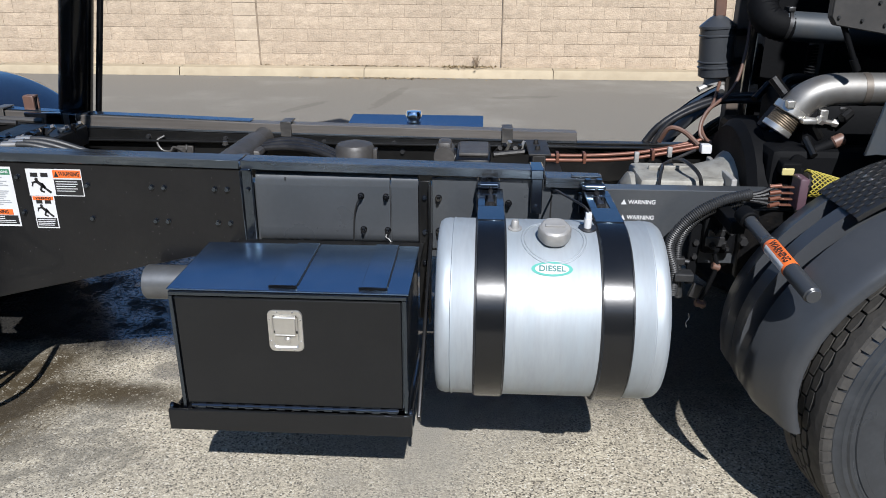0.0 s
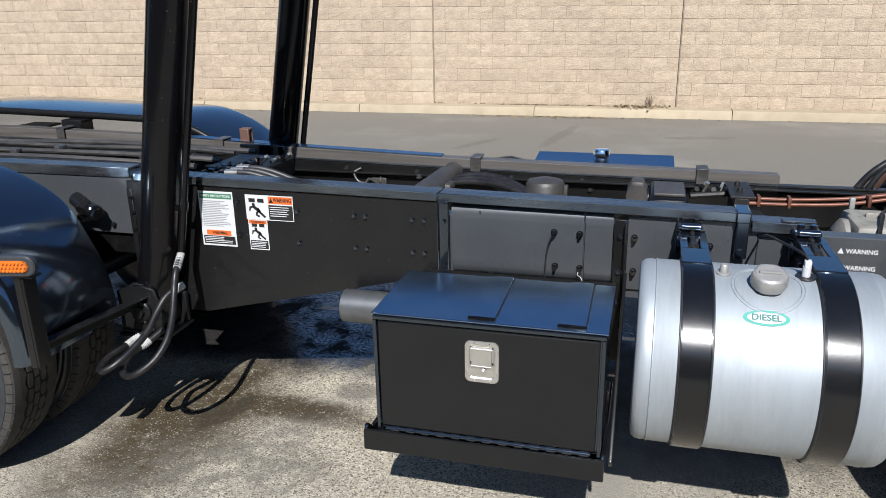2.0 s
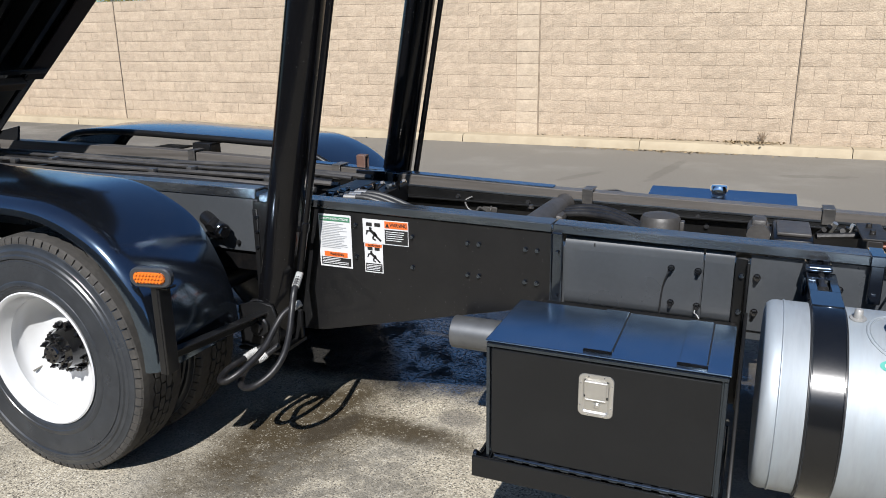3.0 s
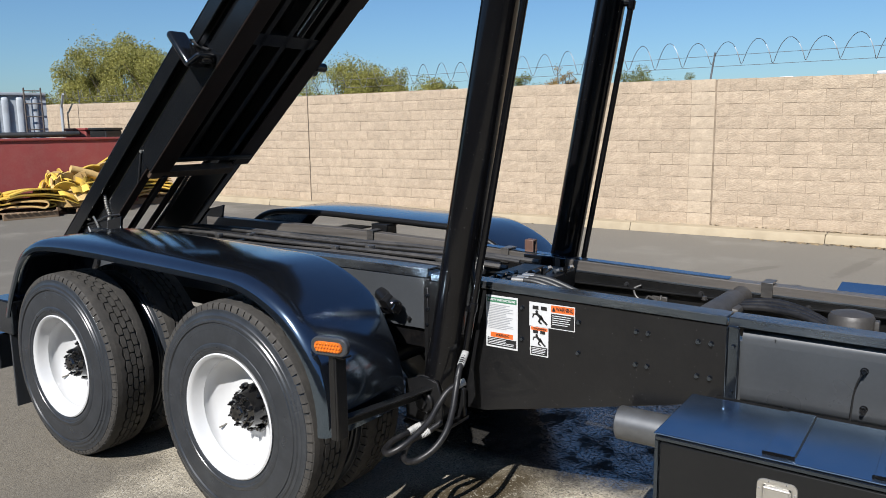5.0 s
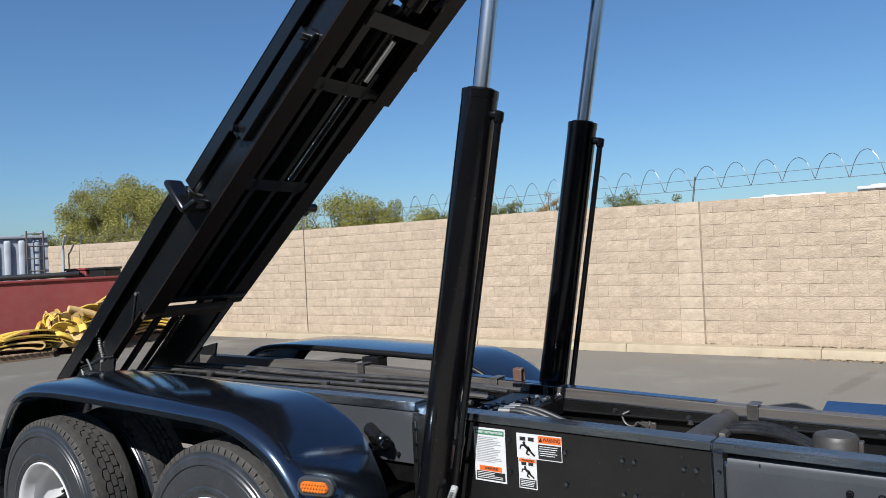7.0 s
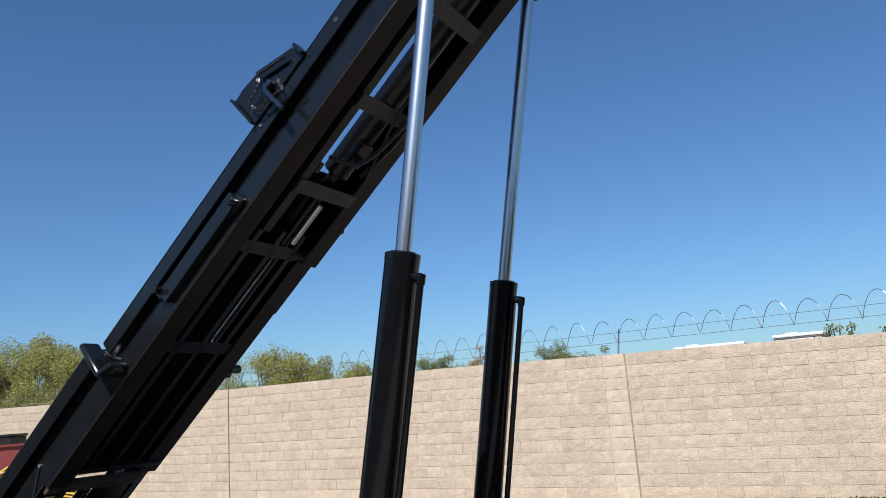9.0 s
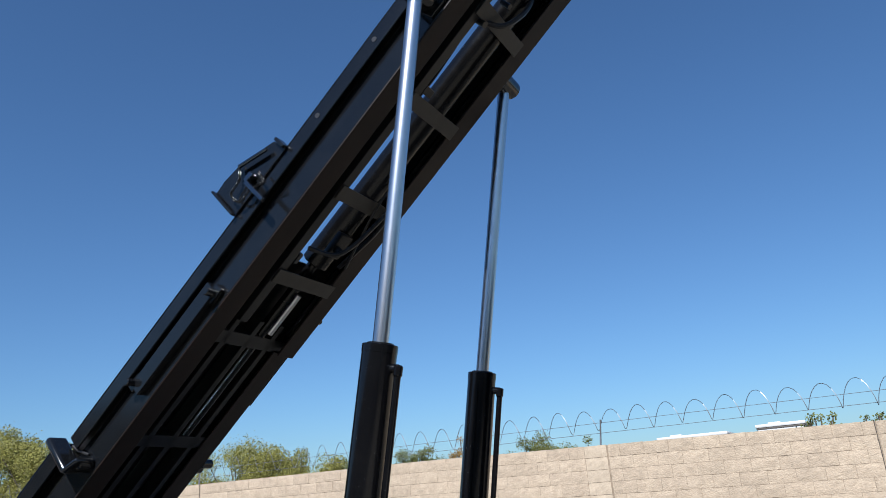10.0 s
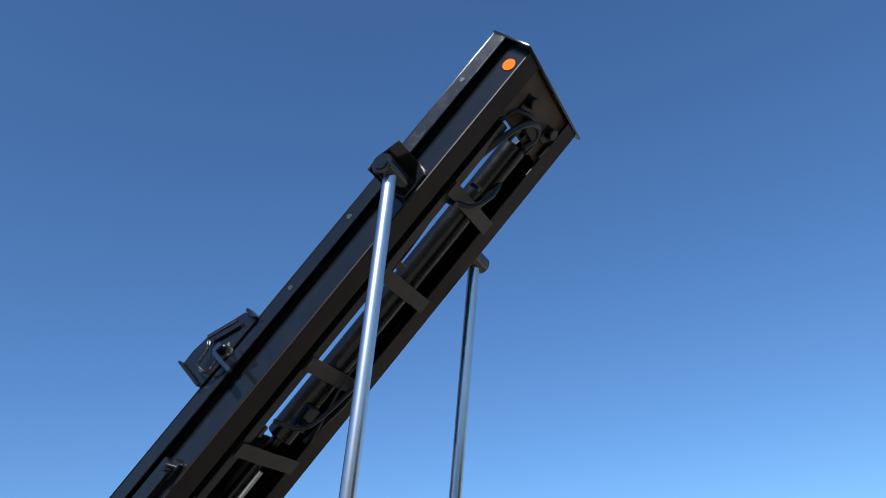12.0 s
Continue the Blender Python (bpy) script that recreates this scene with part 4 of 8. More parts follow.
        if s > 0:
            part("fender_stay", merge(slab((-0.7, 0.5, 1.095), (-0.565, 0.512, 1.17), 0.004), slab((-0.7, 0.5, 1.164), (-0.565, 0.62, 1.176), 0.004), slab((-0.577, 0.5, 1.1), (-0.565, 0.6, 1.164), 0.003)), SEMI, t)
            part("fender_stay", slab((-1.0, 0.48, 1.128), (-0.8, 0.62, 1.14), 0.004), SEMI, t)
        for x in ((-0.75, -1.95) if s < 0 else (-1.95,)):
            part("fender_stay", merge(slab((x - 0.035, min(s * 0.44, s * 0.64), 1.12 if x > -1.5 else 1.0), (x + 0.035, max(s * 0.44, s * 0.64), 1.135 if x > -1.5 else 1.02), 0.003), slab((x - 0.035, min(s * 0.44, s * 0.47), 1.0), (x + 0.035, max(s * 0.44, s * 0.47), 1.12), 0.004)), SEMI, t)
        if s > 0:
            part("fender_inner_roll", sweep([(x, s * 0.575, z - 0.022) for x, z in FENDER_LINE[2:-1]], 0.021, 10, 3), SEMI, t)
    part("fender_brace", merge(xform(slab((0, -0.025, -0.02), (0.62, 0.025, -0.011), 0.004, 3), frame_from((0.53, -1.15, 0.62), (0.62, -0.58, 0.615)) @ Matrix.Rotation(radians(-90), 4, "Y")),
                               xform(slab((0, 0.016, -0.02), (0.62, 0.025, 0.025), 0.004, 3), frame_from((0.53, -1.15, 0.62), (0.62, -0.58, 0.615)) @ Matrix.Rotation(radians(-90), 4, "Y"))), SEMI, t)
    # marker lamp on its bracket
    part("lamp_bracket", merge(slab((0.56, -1.2, 0.57), (0.57, -1.14, 0.915)), slab((0.53, -1.2, 0.57), (0.56, -1.192, 0.93)), slab((0.46, -1.2, 0.915), (0.61, -1.15, 0.925))), SEMI, t)
    lamp = part("marker_lamp", xform(prism(round_rect(0.165, 0.075, 0.034), 0, 0.03, 0.005), Matrix.Translation((0.558, -1.225, 0.965)) @ Matrix.Rotation(radians(12), 4, "Z")), PLASTIC, t, "black rubber lamp grommet")
    lm = Matrix.Translation((0.558, -1.232, 0.965)) @ Matrix.Rotation(radians(12), 4, "Z")
    part("lens", xform(prism(round_rect(0.128, 0.044, 0.021), 0, 0.02, 0.005), lm), DARKAMBER, lamp, "amber marker lens with rows of dots")
    dot = part("lens_dot", xform(rod((0, 0.001, 0), (0, -0.005, 0), 0.0062, 0.003, seg=8), lm), AMBER, lamp)
    for j in range(3):
        for i in range(8 if j != 1 else 9):
            x, z = (i - (3.5 if j != 1 else 4)) * 0.0132, (j - 1) * 0.0135
            (dot if i == j == 0 else again(dot, Matrix(), lamp)).matrix_basis = Matrix.Translation(lm.to_3x3() @ Vector((x, 0, z)))
    # rear corner: lamp box, flap
    part("lamp_box", slab((-2.41, -1.17, 0.585), (-2.145, -0.95, 0.795), 0.01), PAINT, t)
    part("lamp_box", slab((-2.52, -1.17, 0.33), (-2.37, -1.0, 0.555), 0.01), PAINT, t)
    for x, z in ((-2.36, 0.688), (-2.43, 0.45)):
        part("tail_lamp", rod((x, -1.169, z), (x, -1.184, z), 0.042, 0.036, seg=24, bevel=0.004), RED, t, "red round tail lamp")
    part("mud_flap", slab((-2.215, -1.16, 0.12), (-2.2, -0.62, 0.6), 0.004), PLASTIC, t)
    # suspension and axle under the arch
    for x, za in AXLES:
        part("axle", rod((x, -0.85, za), (x, 0.85, za), 0.075, seg=16), GREASY_SHADE, t)
        part("leaf_spring", slab((x - 0.42, -0.56, 0.66), (x + 0.36, -0.47, 0.74), 0.02), GREASY_SHADE, t)
    part("torque_stub", merge(rod((0.17, -0.445, 0.985), (0.265, -0.5, 0.962), 0.036, 0.03, seg=16, bevel=0.006), rod((0.255, -0.48, 0.98), (0.255, -0.53, 0.957), 0.024, seg=12)), SEMI, t)
    part("stub_bracket", merge(rod((0.27, -0.485, 0.95), (0.32, -0.515, 0.945), 0.036, seg=18, bevel=0.006), rod((0.318, -0.515, 0.945), (0.338, -0.525, 0.943), 0.026, seg=6), slab((0.2, -0.5, 0.9), (0.3, -0.449, 0.93), 0.006)), HUBP, t)
    for x, za in AXLES:
        for s in (-1, 1):
            wheel_parts(t, x, s * 1.178, s, z=za)
            wheel_parts(t, x, s * 0.83, s, dual_outer=False, z=za)
    for s in (-1, 1):
        wheel_parts(t, 4.28, s * 1.14, s, steer=True)
    # lift cylinder feet
    for s in (-1, 1):
        part("cylinder_foot", merge(prism([(0.42, 0.62), (0.6, 0.64), (0.7, 0.6), (0.7, 0.47), (0.62, 0.44), (0.41, 0.44)], s * 0.475, s * 0.5),
                                    prism([(0.48, 0.47), (0.478, 0.655), (0.58, 0.69), (0.66, 0.672), (0.685, 0.6), (0.68, 0.485)], s * 0.64, s * 0.655)), SEMI, t)
        part("foot_plate", slab((0.47, min(s * 0.46, s * 0.665), 0.448), (0.7, max(s * 0.46, s * 0.665), 0.464), 0.003), SEMI, t)
        if s < 0:
            for bead in (sweep([(0.475, -0.659, 0.475), (0.57, -0.66, 0.473), (0.68, -0.659, 0.476)], 0.0045, 6), rod((0.535, -0.66, 0.6), (0.612, -0.668, 0.525), 0.0045, seg=6), sweep([(0.62, -0.657, 0.69), (0.585, -0.659, 0.693), (0.55, -0.657, 0.683)], 0.003, 6)):
                part("weld_bead", bead, DULL, t)
        part("foot_pin", merge(rod((0.592, s * 0.47, 0.575), (0.592, s * 0.675, 0.575), 0.05, bevel=0.006), rod((0.592, s * 0.672, 0.575), (0.592, s * 0.69, 0.575), 0.028, seg=6)), SEMI, t)
    return t


# ---- things mounted on the truck ----
def build_tool_box():
    b = thing("tool_box", (2.17, -0.93, 0.41), "black steel tool box with stainless paddle latch", "tool box")
    x0, x1, yf, yb, z0, z1 = 1.82, 2.532, -1.128, -0.755, 0.475, 0.882
    part("body", slab((x0, yf + 0.004, z0), (x1, yb, z1 - 0.014), 0.006), PAINT, b)
    part("lid", xform(slab((x0 - 0.006, yf - 0.006 - yb, -0.006), (x1 + 0.006, 0, 0.0), 0.003), Matrix.Translation((0, yb, z1 + 0.005)) @ Matrix.Rotation(radians(0.9), 4, "X")), LIDP, b, "", 0)
    part("hanger_plate", slab((x0, yb, z1 - 0.1), (x1, -0.47, z1 - 0.09), 0.002), SATIN, b)
    # raised rim round the door
    rim = merge(slab((x0, yf - 0.012, z1 - 0.02), (x1, yf + 0.004, z1 - 0.008), 0.002), slab((x0, yf - 0.012, z0), (x0 + 0.012, yf + 0.004, z1 - 0.021), 0.002),
                slab((x1 - 0.012, yf - 0.012, z0), (x1, yf + 0.004, z1 - 0.021), 0.002))
    part("door_frame", rim, PAINT, b)
    part("door", slab((x0 + 0.017, yf - 0.011, z0 + 0.016), (x1 - 0.017, yf + 0.002, z1 - 0.026), 0.004), DOORP, b)
    part("hinge", rod((x0 + 0.03, yf - 0.012, z0 + 0.008), (x1 - 0.03, yf - 0.012, z0 + 0.008), 0.007, seg=10), PAINT, b)
    kn = part("hinge_knuckle", rod((0, yf - 0.013, z0 + 0.008), (0.026, yf - 0.013, z0 + 0.008), 0.0095, seg=10), PAINT, b)
    kn.matrix_basis = Matrix.Translation((x0 + 0.05, 0, 0))
    for i in range(1, 13):
        again(kn, Matrix.Translation((x0 + 0.05 + i * 0.05, 0, 0)), b)
    # latch: pressed frame with a deep tray, a folding paddle above and the lock below
    cx, cz = 2.167, 0.754
    y = yf - 0.011
    bm = bmesh.new()
    rings = []
    for w, hh, rad, dy in ((0.106, 0.137, 0.018, 0.0), (0.104, 0.135, 0.018, -0.0035), (0.086, 0.117, 0.012, -0.005), (0.078, 0.109, 0.01, -0.0035), (0.072, 0.103, 0.009, -0.0005)):
        rings.append([bm.verts.new((cx + px, y + dy, cz + pz)) for px, pz in round_rect(w, hh, rad)])
    for ra, rb in zip(rings, rings[1:]):
        for k in range(len(ra)):
            bm.faces.new((ra[k], ra[(k + 1) % len(ra)], rb[(k + 1) % len(ra)], rb[k]))
    bm.faces.new(rings[-1])
    latch = part("latch", bm, STEEL, b, "stainless paddle latch")
    part("paddle", merge(slab((cx - 0.031, y - 0.0085, cz - 0.012), (cx + 0.031, y - 0.005, cz + 0.045), 0.0015),
                         xform(rod((-0.033, 0, 0), (0.033, 0, 0), 0.0045, seg=12), Matrix.Translation((cx, y - 0.005, cz + 0.044))),
                         xform(rod((-0.03, 0, 0), (0.03, 0, 0), 0.003, seg=10), Matrix.Translation((cx, y - 0.0075, cz - 0.012)))), STEEL, latch)
    for sx in (-1, 1):
        for dz in (0.049, -0.004):
            part("paddle_slot", slab((cx + sx * 0.0335 - 0.0025, y - 0.0018, cz + dz - 0.004), (cx + sx * 0.0335 + 0.0025, y - 0.0012, cz + dz + 0.004), 0), INK, latch)
    part("lock", merge(rod((cx + 0.004, y - 0.001, cz - 0.03), (cx + 0.004, y - 0.006, cz - 0.03), 0.011, seg=18, bevel=0.001), rod((cx + 0.004, y - 0.005, cz - 0.03), (cx + 0.004, y - 0.01, cz - 0.03), 0.0065, seg=12, bevel=0.001)), STEEL, latch)
    rv = part("rivet", rod((0, y - 0.003, 0), (0, y - 0.0065, 0), 0.0036, 0.002, seg=8), CHROME, latch)
    for k, (px, pz) in enumerate(((-.046, -.034), (.046, -.034), (-.046, .038), (.046, .038), (-.022, .062), (.024, .062), (-.022, -.062), (.024, -.062))):
        (rv if k == 0 else again(rv, Matrix(), latch)).matrix_basis = Matrix.Translation((cx + px, 0, cz + pz))
    # straps welded over the top, each ending in a bead near the front edge
    tilt = Matrix.Translation((0, yb, z1 + 0.005)) @ Matrix.Rotation(radians(0.9), 4, "X")
    for xa in (2.122, 2.392):
        st = part("top_strap", xform(slab((xa, yf + 0.022 - yb, 0.0005), (xa + 0.077, -0.004, 0.0055), 0.0015), tilt), LIDP, b, "", 0)
        part("weld_bead", xform(sweep([(xa - 0.004, yf + 0.018 - yb, 0.003), (xa + 0.036, yf + 0.016 - yb, 0.0045), (xa + 0.081, yf + 0.018 - yb, 0.003)], 0.0055, 7, 10, 1, 0.14), tilt), HUBP, st)
        # black strip paints the shadow edge beside the strap
        part("edge_sealant", xform(slab((xa + 0.0772, yf + 0.04 - yb, -0.0005), (xa + 0.0805, -0.006, 0.0032), 0), tilt), INK, st)
    # carrying tray with turned-up ends
    part("tray", slab((1.788, -1.139, 0.4), (2.532, -0.6, 0.41), 0.003), PAINT, b)
    part("tray_front", slab((1.775, -1.156, 0.4), (2.545, -1.1445, 0.474), 0.004), DOORP, b)
    for xa in (1.775, 2.533):
        end = prism([(-1.144, 0.4), (-0.6, 0.4), (-0.6, 0.452), (-1.09, 0.452), (-1.13, 0.486), (-1.144, 0.478)], 0, 0.012, 0.003)
        part("tray_end", xform(end, Matrix.Translation((xa, 0, 0)) @ Matrix(((0, 1, 0, 0), (1, 0, 0, 0), (0, 0, 1, 0), (0, 0, 0, 1)))), PAINT, b)
    for k in range(2):
        part("tray_support", slab((1.9 + 0.4 * k, -1.1, 0.411), (1.96 + 0.4 * k, -0.62, 0.4745), 0.003), SATIN, b)
    part("hanger_bar", xform(slab((-0.012, -0.02, 0), (0.0, 0.02, 0.72), 0.003), frame_from((2.555, -1.1, 0.43), (2.555, -0.5, 0.84))), SATIN, b)


def build_fuel_tank():
    cx0, cx1, cy, cz, r = 2.607, 3.312, -0.87, 0.729, 0.287
    t = thing("fuel_tank", ((cx0 + cx1) / 2, cy, cz - r), "brushed aluminium diesel tank held by black straps", "fuel tank")
    L = cx1 - cx0
    prof = [(0, 0.022), (r - 0.09, 0.02), (r - 0.05, 0.014), (r - 0.028, 0.004), (r - 0.012, 0.008), (r - 0.003, 0.02), (r, 0.036), (r - 0.0015, 0.05), (r + 0.0022, 0.0525), (r + 0.0022, 0.0555), (r, 0.058), (r, L - 0.058), (r + 0.0022, L - 0.0555), (r + 0.0022, L - 0.0525), (r - 0.0015, L - 0.05), (r, L - 0.036),
            (r - 0.003, L - 0.02), (r - 0.012, L - 0.008), (r - 0.028, L - 0.004), (r - 0.05, L - 0.014), (0, L - 0.022)]
    m = Matrix.Translation((cx0, cy, cz)) @ Matrix.Rotation(radians(90), 4, "Y")
    part("shell", xform(lathe(prof, 96), m), ALU, t, "", 50)
    # straps: a thin band on a liner, with a slotted tongue and tee bolt at the top
    for x0, x1 in ((2.732, 2.82), (3.104, 3.194)):
        def band(rr, a, b, w0, w1):
            bm = lathe([(rr - 0.004, w0), (rr, w0 + 0.002), (rr, w1 - 0.002), (rr - 0.004, w1)], 64, radians(a), radians(b - a))
            return xform(bm, Matrix.Translation((0, cy, cz)) @ Matrix.Rotation(radians(90), 4, "Y"))
        part("strap_liner", band(r + 0.0045, 0, 359.99, x0 - 0.004, x1 + 0.004), HOSE, t)
        sp = part("strap", band(r + 0.009, 0, 359.99, x0, x1), STRAPP, t, "wide glossy black steel strap")
        part("edge_bead", band(r + 0.0105, 0, 359.99, x0 + 0.002, x0 + 0.006), PAINT, sp)
        part("edge_bead", band(r + 0.0105, 0, 359.99, x1 - 0.006, x1 - 0.002), PAINT, sp)
        # slotted tongue from the strap's top to the anchor
        zt = cz + r + 0.006
        part("tongue", slab((x0, -0.87, zt), (x1, -0.73, zt + 0.006), 0.002), PAINT, sp)
        for xa in (x0, x1 - 0.025):
            part("tongue_side", slab((xa, -0.73, zt), (xa + 0.025, -0.6, zt + 0.006), 0.002), PAINT, sp)
        part("tongue", slab((x0, -0.6, zt), (x1, -0.53, zt + 0.006), 0.002), PAINT, sp)
        xm = (x0 + x1) / 2
        part("tee_bolt", merge(rod((xm, -0.72, cz + r - 0.012), (xm, -0.55, cz + r + 0.008), 0.01, seg=10), rod((xm, -0.68, cz + r - 0.005), (xm, -0.655, cz + r - 0.002), 0.018, seg=6)), DULL, sp)
        part("strap_anchor", merge(slab((x0 - 0.004, -0.54, 1.03), (x1 - 0.01, -0.44, 1.045), 0.004), rod((x0 + 0.008, -0.55, 1.045), (x1 - 0.02, -0.55, 1.045), 0.013, seg=12), rod((x0 + 0.02, -0.5, 1.04), (x0 + 0.02, -0.5, 1.062), 0.012, seg=6), rod((x1 - 0.03, -0.5, 1.04), (x1 - 0.03, -0.5, 1.062), 0.012, seg=6),
                                   slab((x0 - 0.006, -0.5, 0.93), (x0 + 0.006, -0.44, 1.0)), slab((x1 - 0.008, -0.5, 0.93), (x1 + 0.003, -0.44, 1.0))), PAINT, t)
        cr = part("cradle", prism([(-0.44, 0.5), (-0.5, 0.48), (-0.62, 0.44), (-0.72, 0.412), (-0.85, 0.405), (-0.85, 0.425), (-0.7, 0.44), (-0.6, 0.5), (-0.56, 0.62), (-0.56, 0.8), (-0.58, 0.95), (-0.44, 0.95)], 0, x1 - x0 - 0.02, 0.002), PAINT, t)
        cr.data.transform(Matrix.Translation((x0 + 0.01, 0, 0)) @ Matrix(((0, 1, 0, 0), (1, 0, 0, 0), (0, 0, 1, 0), (0, 0, 0, 1))))

    def on_shell(x, ang, off=0.0):
        """Frame on the tank's skin; ang is measured from the top towards the viewer."""
        a = radians(ang)
        return Matrix.Translation((x, cy - (r + off) * math.sin(a), cz + (r + off) * math.cos(a))) @ Matrix.Rotation(a, 4, "X")
    # filler: ring weld, neck and ribbed cap
    cm = on_shell(2.967, 19)
    ring = lathe([(0.088, -0.003), (0.0885, 0.002), (0.09, 0.003), (0.0915, 0.002), (0.092, 0.0006), (0.0965, 0.0006), (0.097, 0.002), (0.0985, 0.003), (0.1, 0.002), (0.1005, -0.003)], 64)
    for v in ring.verts:
        v.co.z -= v.co.y ** 2 / (2 * r)
    part("filler_ring", xform(ring, cm), ALU, t)
    cap = bmesh.new()
    rows = []
    for rad, hh, lobe in ((0.041, 0.0, 0.0), (0.041, 0.008, 0.0), (0.05, 0.009, 0.05), (0.052, 0.014, 0.07), (0.051, 0.04, 0.07), (0.048, 0.047, 0.06), (0.04, 0.051, 0.03)):
        rows.append([cap.verts.new((0.95 * rad * (1 + lobe * 0.45 * math.cos(6 * a)) * math.cos(a), 0.95 * rad * (1 + lobe * 0.45 * math.cos(6 * a)) * math.sin(a), hh)) for a in (2 * math.pi * k / 64 for k in range(64))])
    for ra, rb in zip(rows, rows[1:]):
        for k in range(64):
            cap.faces.new((ra[k], ra[(k + 1) % 64], rb[(k + 1) % 64], rb[k]))
    cap.faces.new(rows[-1])
    fc = part("filler_cap", xform(cap, cm), CASTALU, t, "dull grey six-sided filler cap")
    part("cap_ridge", xform(slab((-0.03, -0.006, 0.05), (0.03, 0.006, 0.056), 0.003), cm), CASTALU, fc)
    part("vent", merge(xform(rod((0, 0, 0), (0, 0, 0.004), 0.022, seg=18), on_shell(2.85, 8)), xform(rod((0, 0, 0), (0, 0, 0.03), 0.013, 0.011, seg=12, bevel=0.003), on_shell(2.85, 8))), CASTALU, t)
    sm = on_shell(3.075, 6)
    part("sender", merge(xform(rod((0, 0, 0.004), (0, 0, 0.036), 0.012, seg=14), sm), xform(slab((-0.009, -0.01, 0.034), (0.01, 0.011, 0.054), 0.003), sm)), PAPER, t, "white fuel sender plug")
    part("sender_base", xform(rod((0, 0, -0.002), (0, 0, 0.005), 0.028, seg=20, bevel=0.001), sm), DULL, t)
    part("sender_lead", sweep([(3.075, -0.905, 1.07), (3.06, -0.89, 1.085), (3.02, -0.8, 1.085), (3.0, -0.65, 1.06), (3.01, -0.46, 1.0)], 0.004, 6), HOSE, t)
    # oval label
    lm = on_shell(2.957, 42)
    ring = xform(lathe([(0, 0.0012), (1, 0.0012), (1, 0.0)], 48), Matrix.Diagonal((0.061, 0.0235, 1, 1)))
    lab = part("fuel_label", xform(ring, lm), TEALINK, t, "oval fuel label with a teal ring")
    part("label_face", xform(xform(lathe([(0, 0.0022), (1, 0.0022), (1, 0.0)], 48), Matrix.Diagonal((0.05, 0.0175, 1, 1))), lm), PAPER, lab)
    text_mesh("DIESEL", 0.026, lm @ Matrix.Translation((0, 0, 0.0032)), DARKTEAL, lab, width=0.078, bold=0.0006)


def build_exhaust():
    p = thing("exhaust_pipe", (1.8, -0.55, 0.572), "short satin steel tailpipe stub beside the tool box", "exhaust pipe")
    part("pipe", rod((1.475, -0.55, 0.638), (2.4, -0.56, 0.645), 0.066, seg=32, bevel=0.003), material("dark_pipe_steel", (0.14, 0.145, 0.15), 0.4, 0.7, 0.25, 5, 60, dirt=(0.065, 0.066, 0.067), dirt_amount=0.6), p)
    part("bore", rod((1.4735, -0.55, 0.638), (1.4745, -0.55, 0.638), 0.058, seg=24), INK, p)
    part("hanger", slab((1.78, -0.56, 0.69), (1.81, -0.46, 0.78), 0.003), SATIN, p)


